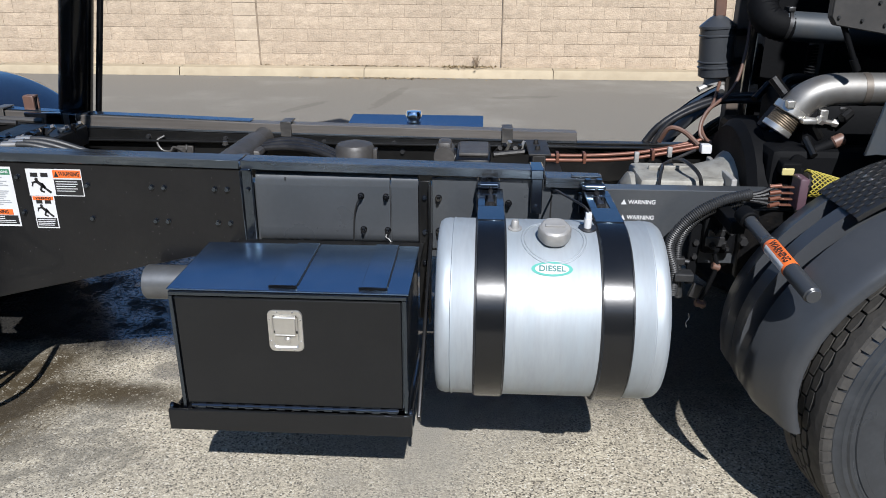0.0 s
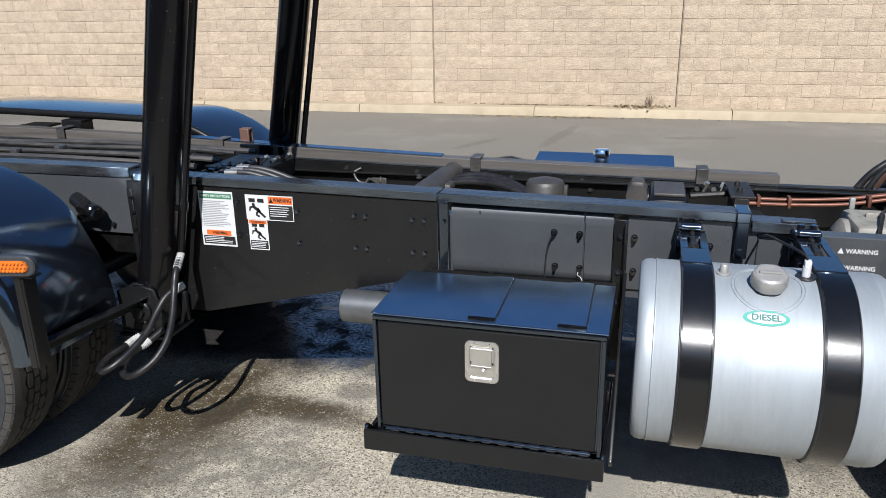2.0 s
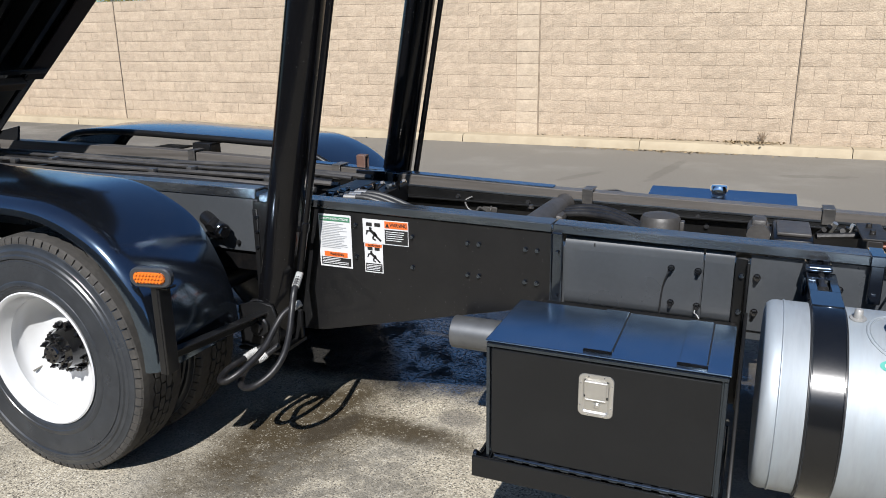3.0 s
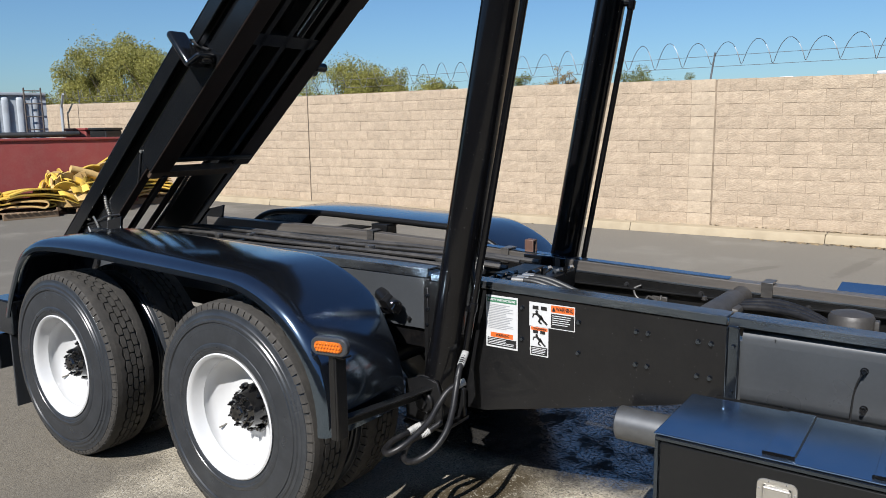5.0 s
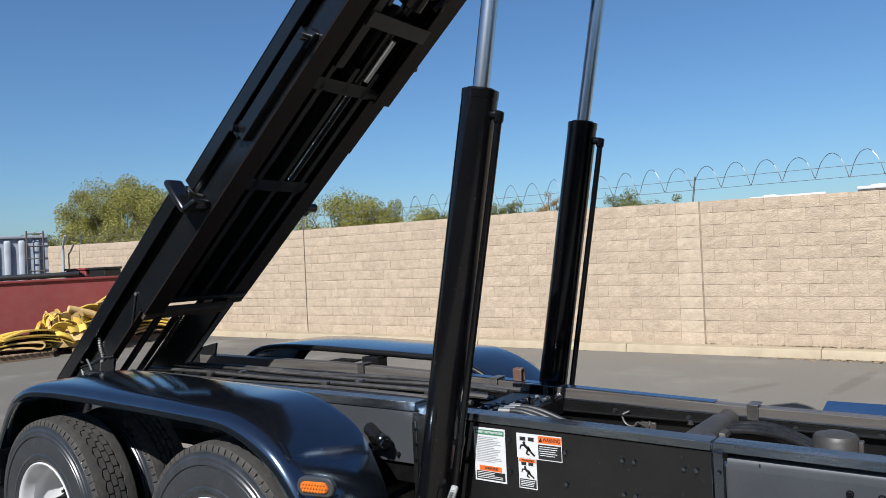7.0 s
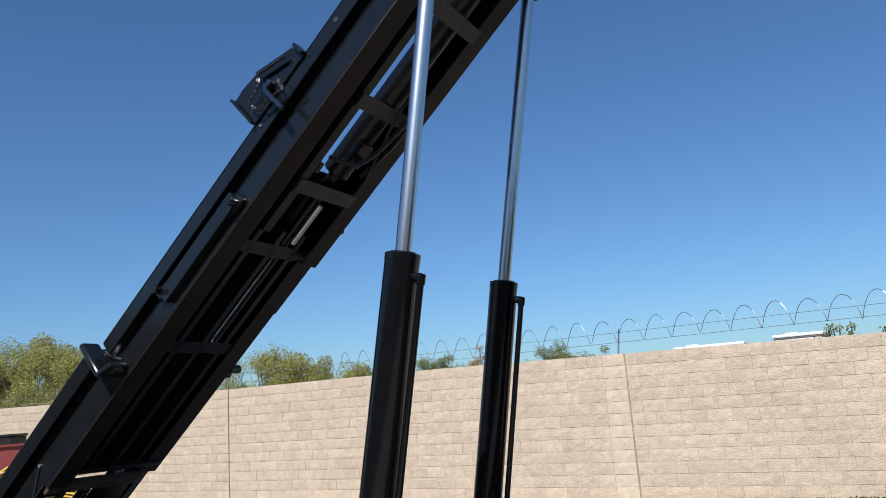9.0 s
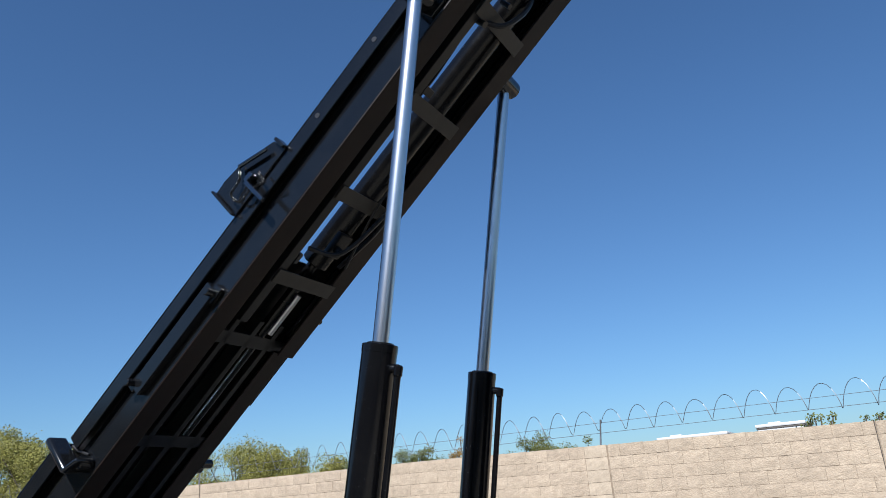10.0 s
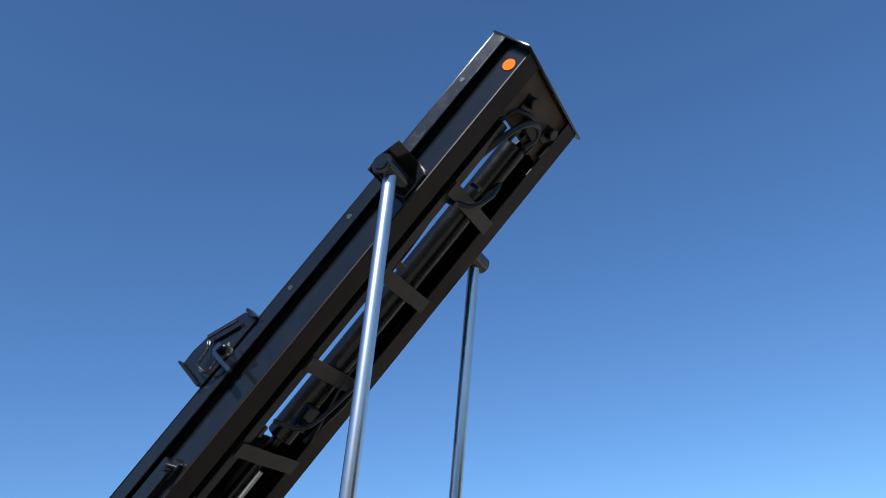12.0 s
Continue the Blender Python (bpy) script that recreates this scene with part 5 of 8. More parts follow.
def build_lift_cylinder(s):
    c = thing("lift_cylinder", (0.62, s * 0.565, 0.5), "tall black hydraulic lift cylinder with chrome rod extended", "hydraulic cylinder", "lift cylinders")
    y = s * 0.565
    a, b, top = (Vector((x, y, z)) for x, z in (((0.607, 0.6), (0.985, 2.525), (1.3, 4.275)) if s < 0 else ((0.597, 0.6), (0.943, 2.525), (1.275, 4.275))))
    ax = (b - a).normalized()
    part("barrel", merge(rod(a, b, 0.079, seg=40, bevel=0.006), rod(b - ax * 0.035, b + ax * 0.004, 0.0805, seg=40, bevel=0.003)), BARREL, c, "", 30)
    part("gland", rod(b, b + ax * 0.012, 0.06, seg=32, bevel=0.003), SATIN, c)
    part("rod", rod(b, top, 0.0365, seg=32), ROD, c, "bright chrome piston rod")
    part("clevis", merge(rod((a.x - 0.02, s * 0.5, 0.53), (a.x - 0.02, s * 0.63, 0.53), 0.085, seg=28, bevel=0.006), rod(Vector((0.592, y, 0.53)), a + ax * 0.03, 0.08)), SEMI, c)
    nrm = Vector((ax.z, 0, -ax.x))
    off = nrm * 0.112 + Vector((0, s * 0.01, 0))
    t0, t1 = a + ax * 0.24 + off, a + ax * 1.86 + off
    part("feed_tube", rod(t0, t1, 0.0155, seg=14), BARREL, c)
    part("tube_elbow", merge(rod(t1 - ax * 0.03, t1 + ax * 0.02, 0.021, seg=14, bevel=0.006), rod(t1 - off * 0.4 + ax * 0.004, t1 + ax * 0.004, 0.02, seg=12)), BARREL, c)
    part("tube_clamp", merge(rod(t0 + ax * 0.19, t0 + ax * 0.235, 0.02, seg=12, bevel=0.003), slab(t0 + ax * 0.2 - Vector((0.045, 0.006, 0.012)), t0 + ax * 0.2 + Vector((0.0, 0.006, 0.012)), 0.003)), BARREL, c)
    if s < 0:
        wrap = TAPE
        e = t0
        h1 = [e, (0.787, -0.66, 0.764), (0.796, -0.7, 0.694), (0.82, -0.765, 0.616), (0.837, -0.84, 0.549), (0.817, -0.905, 0.49), (0.762, -0.95, 0.445), (0.702, -0.94, 0.426), (0.654, -0.895, 0.425), (0.62, -0.8, 0.443), (0.642, -0.73, 0.457), (0.683, -0.655, 0.494)]
        h2 = [(0.774, -0.6, 0.685), (0.732, -0.66, 0.657), (0.714, -0.715, 0.606), (0.712, -0.785, 0.551), (0.7, -0.86, 0.513), (0.67, -0.935, 0.475), (0.625, -0.965, 0.448), (0.583, -0.935, 0.442), (0.567, -0.86, 0.452), (0.574, -0.77, 0.457), (0.586, -0.72, 0.468), (0.638, -0.655, 0.496)]
        ho = part("hose", sweep(h1, 0.0138, 12), HOSE, c, "black hydraulic hose loop")
        part("hose_wrap", sweep([e, e.lerp(Vector(h1[1]), 0.5), e.lerp(Vector(h1[1]), 0.85)], 0.0162, 10, 6, 1, 0.07), wrap, ho, "white tape wrap")
        part("hose_wrap", sweep([(0.634, -0.75, 0.453), (0.642, -0.73, 0.457), (0.652, -0.71, 0.466)], 0.0162, 10, 6, 1, 0.07), wrap, ho, "white tape wrap")
        h2o = part("hose", sweep(h2, 0.0138, 12), HOSE, c, "black hydraulic hose loop")
        part("hose_wrap", sweep([(0.774, -0.6, 0.685), (0.765, -0.612, 0.68), (0.75, -0.635, 0.668)], 0.0162, 10, 6, 1, 0.07), wrap, h2o, "white tape wrap")
        part("hose_wrap", sweep([(0.576, -0.76, 0.458), (0.586, -0.72, 0.468), (0.602, -0.7, 0.477)], 0.0162, 10, 6, 1, 0.07), wrap, h2o, "white tape wrap")


# ---- tilted hoist frame ----
TILT = radians(40.6)
HM = Matrix(((math.cos(TILT), 0, -math.sin(TILT), -2.4), (0, 1, 0, 0), (math.sin(TILT), 0, math.cos(TILT), 1.05), (0, 0, 0, 1)))


def build_hoist():
    """Raised frame: u runs along it from the rear pivot, w stands on it."""
    h = thing("hoist_frame", (-2.4, 0, 1.05), "black steel roll-off hoist frame tilted up", "hoist")

    def add(name, bm, mat=HOISTP, parent=None, label="", smooth=40.0):
        return part(name, xform(bm, HM), mat, parent or h, label, smooth)
    U1 = 5.9
    for s in (-1, 1):
        def yb(a, b):
            return (min(s * a, s * b), max(s * a, s * b))

        def bar(u0, u1, a, b, w0, w1, bev=0.004):
            y0, y1 = yb(a, b)
            return slab((u0, y0, w0), (u1, y1, w1), bev)
        # the far rail's rear half is made shallower to fit its outline in view
        split, low = (0.8, 0.0) if s < 0 else (2.72, 0.0)
        rail = add("main_rail", bar(split, U1, 0.395, 0.408, -0.04, 0.125))
        if s < 0:
            add("main_rail", bar(-0.2, split - 0.002, 0.395, 0.408, low, 0.125))
        else:
            add("main_rail", bar(0.79, split - 0.002, 0.395, 0.408, low, 0.125))
            add("main_rail", bar(-0.2, 0.788, 0.395, 0.408, 0.03, 0.125))
        add("wear_flange", bar(max(split, 0.79), U1, 0.27, 0.412, -0.052, -0.04), RUSTY, rail, "rust-brown worn bottom flange")
        if s < 0:
            add("wear_flange", bar(0.1, 0.788, 0.35, 0.412, -0.012, -0.0005), RUSTY, rail, "rust-brown worn bottom flange")
        if s > 0:
            add("wear_flange", bar(0.79, split - 0.002, 0.27, 0.412, low - 0.012, low), RUSTY, rail, "rust-brown worn bottom flange")
        add("upper_flange", bar(-0.25, U1, 0.30, 0.408, 0.125, 0.135), SATIN, rail)
        add("outer_strip", bar(1.76, 5.05, 0.446, 0.46, 0.122, 0.205))
        add("outer_strip", bar(5.052, U1, 0.446, 0.46, 0.122, 0.205), GLINT)
        add("outer_ledge", bar(1.76, U1, 0.34, 0.46, 0.205, 0.215))
        add("outer_strip", bar(-0.3, 1.66, 0.446, 0.46, 0.175, 0.268))
        add("outer_ledge", bar(-0.3, 1.66, 0.34, 0.46, 0.268, 0.278))
        add("strip_web", bar(-0.3, U1, 0.38, 0.394, 0.135, 0.208), SATIN)
        add("strip_web", bar(-0.3, 1.66, 0.38, 0.394, 0.209, 0.27), SATIN)
        # gusset at the pivot
        y0, y1 = yb(0.41, 0.43)
        add("pivot_gusset", prism([(-0.28, 0.2), (-0.05, 0.17), (0.35, -0.05), (0.2, -0.16), (-0.15, -0.2), (-0.35, -0.05)], y0, y1))
        add("pivot_pin", rod((-0.1, s * 0.38, -0.08), (-0.1, s * 0.47, -0.08), 0.06, bevel=0.006))
        if s < 0:
            part("weld_bead", sweep([(-2.288, -0.418, 1.379), (-2.287, -0.418, 1.307), (-2.26, -0.418, 1.243), (-2.269, -0.418, 1.196), (-2.279, -0.418, 1.14)], 0.011, 8, 8, 1, 0.35), STEEL, h, "bright ragged weld bead")
            for line in ([(-2.582, -0.44, 1.135), (-2.568, -0.44, 1.179), (-2.52, -0.44, 1.203), (-2.476, -0.44, 1.197)], [(-2.425, -0.44, 1.223), (-2.394, -0.44, 1.187), (-2.366, -0.44, 1.146)], [(-2.501, -0.44, 1.145), (-2.473, -0.44, 1.104)]):
                part("weld_bead", sweep(line, 0.0065, 7, 7, 1, 0.3), STEEL, h, "bright ragged weld bead")
        # dark sub-bar with pins
        add("sub_bar", bar(2.27, 3.01, 0.41, 0.452, 0.008, 0.095))
        for u, w in ((2.99, 0.02), (2.29, 0.09)):
            add("pin", merge(rod((u, s * 0.41, w), (u, s * 0.5, w), 0.022, seg=16, bevel=0.004), slab((u - 0.05, yb(0.41, 0.44)[0], w - 0.03), (u + 0.05, yb(0.41, 0.44)[1], w + 0.03), 0.006)))
        # side guide bracket
        y0, y1 = yb(0.41, 0.535)
        if s > 0:
            add("guide_knob", merge(rod((1.68, 0.41, 0.06), (1.68, 0.5, 0.06), 0.04, seg=16, bevel=0.008), slab((1.62, 0.41, 0.02), (1.74, 0.43, 0.1), 0.006)))
        else:
            add("guide_bracket", merge(slab((1.655, y0, 0.03), (1.7, y1, 0.29), 0.02, 4), xform(slab((0, y0, 0), (0.14, y1 + (0.02 if s > 0 else 0), 0.035), 0.016, 4), Matrix.Translation((1.66, 0, 0.03)) @ Matrix.Rotation(radians(18), 4, "Y"))))
        add("weld_bead", sweep([(1.71, s * 0.42, 0.2), (1.74, s * 0.425, 0.13), (1.78, s * 0.42, 0.06)], 0.008, 7, 12, 1, 0.3), DULL)
        # trunnion for the lift rod
        add("trunnion", merge(rod((4.905, s * 0.41, 0.052), (4.905, s * 0.645, 0.052), 0.062, seg=28, bevel=0.006), rod((4.905, s * 0.63, 0.052), (4.905, s * 0.655, 0.052), 0.04, seg=20, bevel=0.004)))
        y0, y1 = yb(0.41, 0.635)
        if s < 0:
            add("trunnion_gusset", prism([(4.835, 0.1), (4.835, 0.114), (4.93, 0.116), (5.06, 0.07), (5.055, 0.058), (4.93, 0.102)], y0, y1))
        add("trunnion_cheek", prism([(4.835, 0.105), (4.94, 0.105), (5.055, 0.06), (5.02, -0.03), (4.85, -0.03)], *yb(0.41, 0.43)))
        # grey discs stand for open holes in the strip, with sky showing through
        for u in (4.091, 4.589, 5.571):
            add("hole_plug", rod((u, s * 0.459, 0.148 + 0.02), (u, s * 0.4625, 0.148 + 0.02), 0.015, seg=14), DULL)
        add("stop_lug", rod((1.76, s * 0.41, 0.01), (1.76, s * 0.5, 0.01), 0.03, seg=14, bevel=0.006))
    add("reflector", rod((5.785, -0.408, 0.014), (5.785, -0.413, 0.014), 0.038, seg=28), ORANGE, None, "round orange reflector")
    # latch bracket with its chain, on the near strip
    br = add("latch_bracket", prism([(3.395, 0.2), (3.39, 0.42), (3.47, 0.425), (3.62, 0.4), (3.83, 0.3), (3.855, 0.2)], -0.475, -0.461), HOISTP)
    add("bracket_end", slab((3.378, -0.505, 0.2), (3.392, -0.435, 0.428), 0.004), HOISTP, br)
    add("bracket_end", slab((3.84, -0.5, 0.2), (3.86, -0.44, 0.285), 0.004), HOISTP, br)
    add("handle", merge(rod((3.6, -0.51, 0.36), (3.78, -0.51, 0.27), 0.012, seg=10), slab((3.57, -0.52, 0.235), (3.63, -0.475, 0.27), 0.006)), PAINT, br)
    add("lever", slab((3.56, -0.53, 0.06), (3.585, -0.5, 0.24), 0.004), PAINT, br)
    rng = random.Random(2)
    path = smooth_path([(3.6, -0.5, 0.37), (3.55, -0.51, 0.3), (3.46, -0.51, 0.28), (3.47, -0.505, 0.2), (3.56, -0.51, 0.19), (3.64, -0.51, 0.15), (3.66, -0.51, 0.22)], 6)
    link = None
    for i, q in enumerate(path[:-1]):
        d = path[i + 1] - q
        m = HM @ frame_from(q, path[i + 1]) @ Matrix.Rotation(radians(90 * (i % 2) + rng.uniform(-20, 20)), 4, "Z")
        if link is None:
            ring = sweep([(0.007 * math.cos(a), 0, 0.0 + 0.013 * math.sin(a)) for a in [2 * math.pi * k / 8 for k in range(9)]], 0.0026, 5, 2)
            link = part("chain_link", ring, SATIN, br)
            link.matrix_basis = m
        else:
            again(link, m, br)
    # cross-members, closing plate, flat bars
    add("cross_member", slab((0.735, -0.392, -0.045), (0.8, 0.27, 0.01), 0.006), HEADP, None, "rust-brown cross-member")
    add("cross_member", slab((0.86, -0.3, -0.02), (0.9, 0.385, 0.098), 0.005), SATIN)
    for u in (1.95, 2.75):
        add("cross_member", slab((u - 0.045, -0.39, 0.0), (u + 0.045, 0.39, 0.09), 0.005), SATIN)
    add("deck_plate", slab((0.83, -0.385, 0.1), (3.3, 0.385, 0.112), 0.002), GREASY_SHADE)
    add("deck_plate", slab((3.3, 0.19, 0.1), (5.75, 0.385, 0.112), 0.002), GREASY_SHADE)
    add("deck_plate", slab((3.3, -0.385, 0.1), (5.6, -0.2, 0.112), 0.002), GREASY_SHADE)
    for y in (-0.16, 0.02, 0.2):
        add("stringer", slab((0.84, y - 0.02, 0.0), (2.9, y + 0.02, 0.095), 0.004), SATIN)
    for u in (3.24, 3.83, 4.465, 5.075):
        add("flat_bar", slab((u - 0.045, -0.21, -0.062), (u + 0.045, 0.3, -0.053), 0.002), BARP)
    add("inner_beam", slab((2.9, -0.215, -0.048), (5.55, -0.15, 0.06), 0.005), SATIN)
    # winch cylinders and hoses inside
    add("winch_cylinder", merge(rod((3.35, 0.11, 0.035), (5.55, 0.11, 0.035), 0.082, seg=28, bevel=0.008), rod((2.0, 0.11, 0.035), (3.35, 0.11, 0.035), 0.035)), WINCHP)
    add("winch_rod", rod((2.84, 0.12, -0.012), (3.14, 0.12, -0.012), 0.02, seg=14), ROD, None, "bright piston rod")
    add("winch_cylinder", rod((3.1, -0.3, 0.03), (5.5, -0.3, 0.03), 0.07, seg=24, bevel=0.008), WINCHP)
    for k in range(2):
        add("oil_line", sweep([(3.3, -0.12 + 0.03 * k, 0.02), (3.9, -0.13 + 0.02 * k, 0.05), (4.5, -0.12 + 0.025 * k, 0.0), (4.8, -0.1 + 0.02 * k, 0.02), (5.1, -0.13 + 0.02 * k, 0.03)], 0.0095, 8), HOSE)
    add("oil_line", sweep([(3.45, -0.1, -0.03), (3.5, 0.02, -0.12), (3.62, 0.1, -0.13), (3.85, 0.2, -0.1), (3.7, 0.28, -0.06), (3.4, 0.24, -0.03)], 0.014, 8), HOSE)
    add("oil_line", sweep([(5.02, -0.13, -0.03), (5.08, -0.02, -0.1), (5.2, 0.06, -0.1), (5.3, 0.12, -0.05), (5.35, 0.14, 0.0)], 0.016, 8), HOSE)
    add("oil_line", sweep([(5.55, -0.2, 0.0), (5.66, -0.16, -0.04), (5.7, -0.02, -0.05), (5.6, 0.04, -0.03)], 0.018, 8), HOSE)
    add("hose_clamp", slab((4.53, -0.13, -0.03), (4.58, -0.04, 0.035), 0.006), SATIN)
    for u, y in ((3.33, -0.12), (3.06, -0.2)):
        add("bright_block", slab((u, y, -0.03), (u + 0.07, y + 0.03, 0.0), 0.004), DULL)
    # head of the frame
    add("end_plate", slab((U1, -0.462, -0.06), (U1 + 0.016, 0.462, 0.222), 0.003))
    add("head_plate", slab((5.58, -0.27, -0.02), (5.9, 0.38, -0.006), 0.003), HEADP, None, "rusty head plate")
    for u, y in ((5.76, -0.12), (5.76, 0.2)):
        pin = add("sheave_pin", merge(rod((u, y, -0.02), (u, y, -0.075), 0.036, seg=18, bevel=0.004), slab((u - 0.075, y - 0.045, -0.034), (u + 0.03, y + 0.03, -0.021), 0.006)), GREASY_SHADE)
        add("pin_face", rod((u, y, -0.0755), (u, y, -0.079), 0.032, seg=18, bevel=0.002), HEADP, pin)
    add("sheave_bracket", slab((5.62, -0.05, -0.07), (5.7, 0.1, -0.02), 0.01), GREASY_SHADE)
    add("oil_line", sweep([(5.3, -0.16, -0.02), (5.5, -0.14, -0.06), (5.64, -0.08, -0.075), (5.7, 0.02, -0.07), (5.66, 0.09, -0.06), (5.56, 0.08, -0.05)], 0.02, 10), HOSE)
    add("oil_line", sweep([(3.5, 0.24, -0.06), (3.75, 0.27, -0.075), (3.95, 0.22, -0.08), (4.0, 0.14, -0.085), (3.9, 0.1, -0.085), (3.6, 0.18, -0.08), (3.42, 0.26, -0.06)], 0.008, 8), HOSE)
    for px, py, pz, pr in ((5.18, -0.07, -0.04, 0.016), (5.02, -0.12, -0.02, 0.02), (3.52, 0.06, -0.05, 0.024)):
        add("port_fitting", rod((px, py, pz), (px, py, pz - 0.065), pr, seg=10), SATIN)
    add("port_block", slab((3.46, 0.02, -0.075), (3.62, 0.13, -0.03), 0.008), GREASY_SHADE)
    for u, y in ((5.6, 0.14), (5.63, 0.02), (5.56, -0.06), (5.66, 0.26)):
        add("sheave_plate", prism([(u - 0.05, -0.05), (u + 0.04, -0.055), (u + 0.05, -0.015), (u - 0.04, -0.015)], y - 0.01, y + 0.01, 0.003), GREASY_SHADE)
    # prop bars near the pivot
    add("prop_bar", slab((0.0, -0.3, -0.06), (0.76, -0.262, -0.03), 0.004), SATIN)
    add("prop_bar", slab((0.0, -0.02, -0.012), (0.78, 0.26, 0.0), 0.004), SATIN)
    add("prop_bar", slab((0.0, -0.16, -0.05), (0.74, -0.115, -0.03), 0.004), RUSTY)
    add("prop_chain", sweep([(0.02, -0.085, -0.04), (0.4, -0.085, -0.05), (0.74, -0.09, -0.04)], 0.013, 8, 30, 1, 0.25), RUSTY)
    add("weld_bead", sweep([(0.33, -0.413, -0.02), (0.22, -0.432, 0.05), (0.1, -0.433, 0.1), (-0.02, -0.433, 0.16)], 0.006, 7, 14, 1, 0.25), DULL)
    add("weld_bead", sweep([(-0.05, -0.434, 0.05), (-0.02, -0.436, 0.075), (0.01, -0.436, 0.05), (0.0, -0.434, 0.02)], 0.006, 7, 10, 1, 0.2), DULL)
    add("safety_wire", sweep([(0.82, -0.415, 0.1), (0.72, -0.416, 0.03), (0.66, -0.416, -0.01)], 0.006, 6), INK)
    add("wire_eye", rod((0.83, -0.41, 0.108), (0.83, -0.418, 0.108), 0.012, seg=10), STEEL)


def build_decals(truck):
    """Warning stickers on the side plate."""
    def panel(parent, name, x, z, w, hgt, mat, lift=0.0, label="", y=-0.4612):
        return part(name, slab((x - w / 2, y - 0.0008 - lift, z - hgt / 2), (x + w / 2, y - lift, z + hgt / 2), 0), mat, parent, label, 0)

    def lines(parent, x0, x1, z0, z1, n, mat, thick, seed):
        rng = random.Random(seed)
        bm = bmesh.new()
        for i in range(n):
            z = z0 + (z1 - z0) * (i + 0.5) / n
            bm = merge(bm, slab((x0, -0.4634, z - thick / 2), (x0 + (x1 - x0) * rng.uniform(0.65, 1.0), -0.4626, z + thick / 2), 0))
        part("print_block", bm, mat, parent, "", 0)
    # tall instruction sheet
    a = thing("safety_decal", (0.881, -0.462, 0.94), "white safety instruction decal on the side plate", "decal", "decals")
    panel(a, "sheet", 0.881, 0.939, 0.162, 0.238, PAPER)
    panel(a, "header", 0.881, 1.038, 0.15, 0.022, GREENINK, 0.001)
    text_mesh("SAFETY INSTRUCTIONS", 0.013, on_side(0.881, -0.4636, 1.038), PAPER, a, width=0.138, bold=0.0003)
    lines(a, 0.812, 0.948, 0.905, 1.02, 15, GREYINK, 0.003, 1)
    panel(a, "band", 0.881, 0.878, 0.115, 0.022, ORANGEINK, 0.001)
    text_mesh("WARNING", 0.018, on_side(0.886, -0.4636, 0.878), INK, a, width=0.07, bold=0.0004)
    panel(a, "foot", 0.881, 0.846, 0.148, 0.036, INK, 0.001)
    lines(a, 0.812, 0.945, 0.832, 0.862, 4, PAPER, 0.003, 2)
    # wide warning with pictogram
    b = thing("warning_decal", (1.127, -0.462, 1.0), "orange and white warning decal with pictogram", "decal", "decals")
    panel(b, "sheet", 1.127, 0.999, 0.215, 0.106, PAPER)
    panel(b, "band", 1.178, 1.033, 0.108, 0.03, ORANGEINK, 0.001)
    text_mesh("WARNING", 0.024, on_side(1.188, -0.4636, 1.033), INK, b, width=0.08, bold=0.0005)
    part("triangle", prism([(1.128, 1.022), (1.146, 1.022), (1.137, 1.043)], -0.4634, -0.4626, 0), INK, b)
    panel(b, "foot", 1.178, 0.981, 0.108, 0.062, INK, 0.001)
    lines(b, 1.13, 1.228, 0.962, 1.008, 5, PAPER, 0.003, 3)

    def pictogram(parent, cx, cz, k):
        bm = slab((cx - 0.034 * k, -0.4634, cz + 0.026 * k), (cx - 0.006 * k, -0.4626, cz + 0.042 * k), 0)
        bm = merge(bm, slab((cx + 0.006 * k, -0.4634, cz + 0.026 * k), (cx + 0.034 * k, -0.4626, cz + 0.042 * k), 0), rod((cx - 0.014 * k, -0.4626, cz + 0.016 * k), (cx - 0.014 * k, -0.4634, cz + 0.016 * k), 0.007 * k, seg=12))
        for x0, z0, x1, z1, th in ((-0.034, 0.002, -0.012, 0.008, 0.0035), (-0.014, 0.008, 0.01, -0.012, 0.0065), (0.004, 0.002, 0.016, -0.016, 0.004), (0.008, -0.012, 0.036, -0.036, 0.0045), (0.004, -0.01, -0.004, -0.028, 0.004), (-0.004, -0.028, 0.01, -0.034, 0.0035), (-0.03, 0.0, -0.034, -0.012, 0.003)):
            d = Vector((x1 - x0, 0, z1 - z0)) * k
            q = xform(slab((0, -0.4634, -th * k), (d.length, -0.4626, th * k), 0), Matrix.Translation((cx + x0 * k, 0, cz + z0 * k)) @ Matrix.Rotation(-math.atan2(d.z, d.x), 4, "Y"))
            bm = merge(bm, q)
        part("pictogram", bm, INK, parent, "", 0)
    pictogram(b, 1.07, 0.995, 1.0)
    c = thing("warning_decal", (1.068, -0.462, 0.88), "narrow orange and white warning decal with pictogram", "decal", "decals")
    panel(c, "sheet", 1.068, 0.88, 0.088, 0.13, PAPER)
    panel(c, "band", 1.068, 0.936, 0.08, 0.014, ORANGEINK, 0.001)
    text_mesh("WARNING", 0.013, on_side(1.07, -0.4636, 0.936), INK, c, width=0.06, bold=0.0003)
    pictogram(c, 1.068, 0.893, 0.85)
    panel(c, "foot", 1.068, 0.838, 0.08, 0.036, INK, 0.001)
    lines(c, 1.032, 1.104, 0.824, 0.853, 4, PAPER, 0.003, 5)
    # stencilled words on the chassis rail behind the tank
    d = thing("stencil_warning", (3.3, -0.434, 0.94), "white stencilled warning words on the chassis rail", "decal", "decals")
    for z in (0.957, 0.897):
        text_mesh("WARNING", 0.022, on_side(3.338, -0.4335, z), PAPER, d, width=0.1, bold=0.0005)
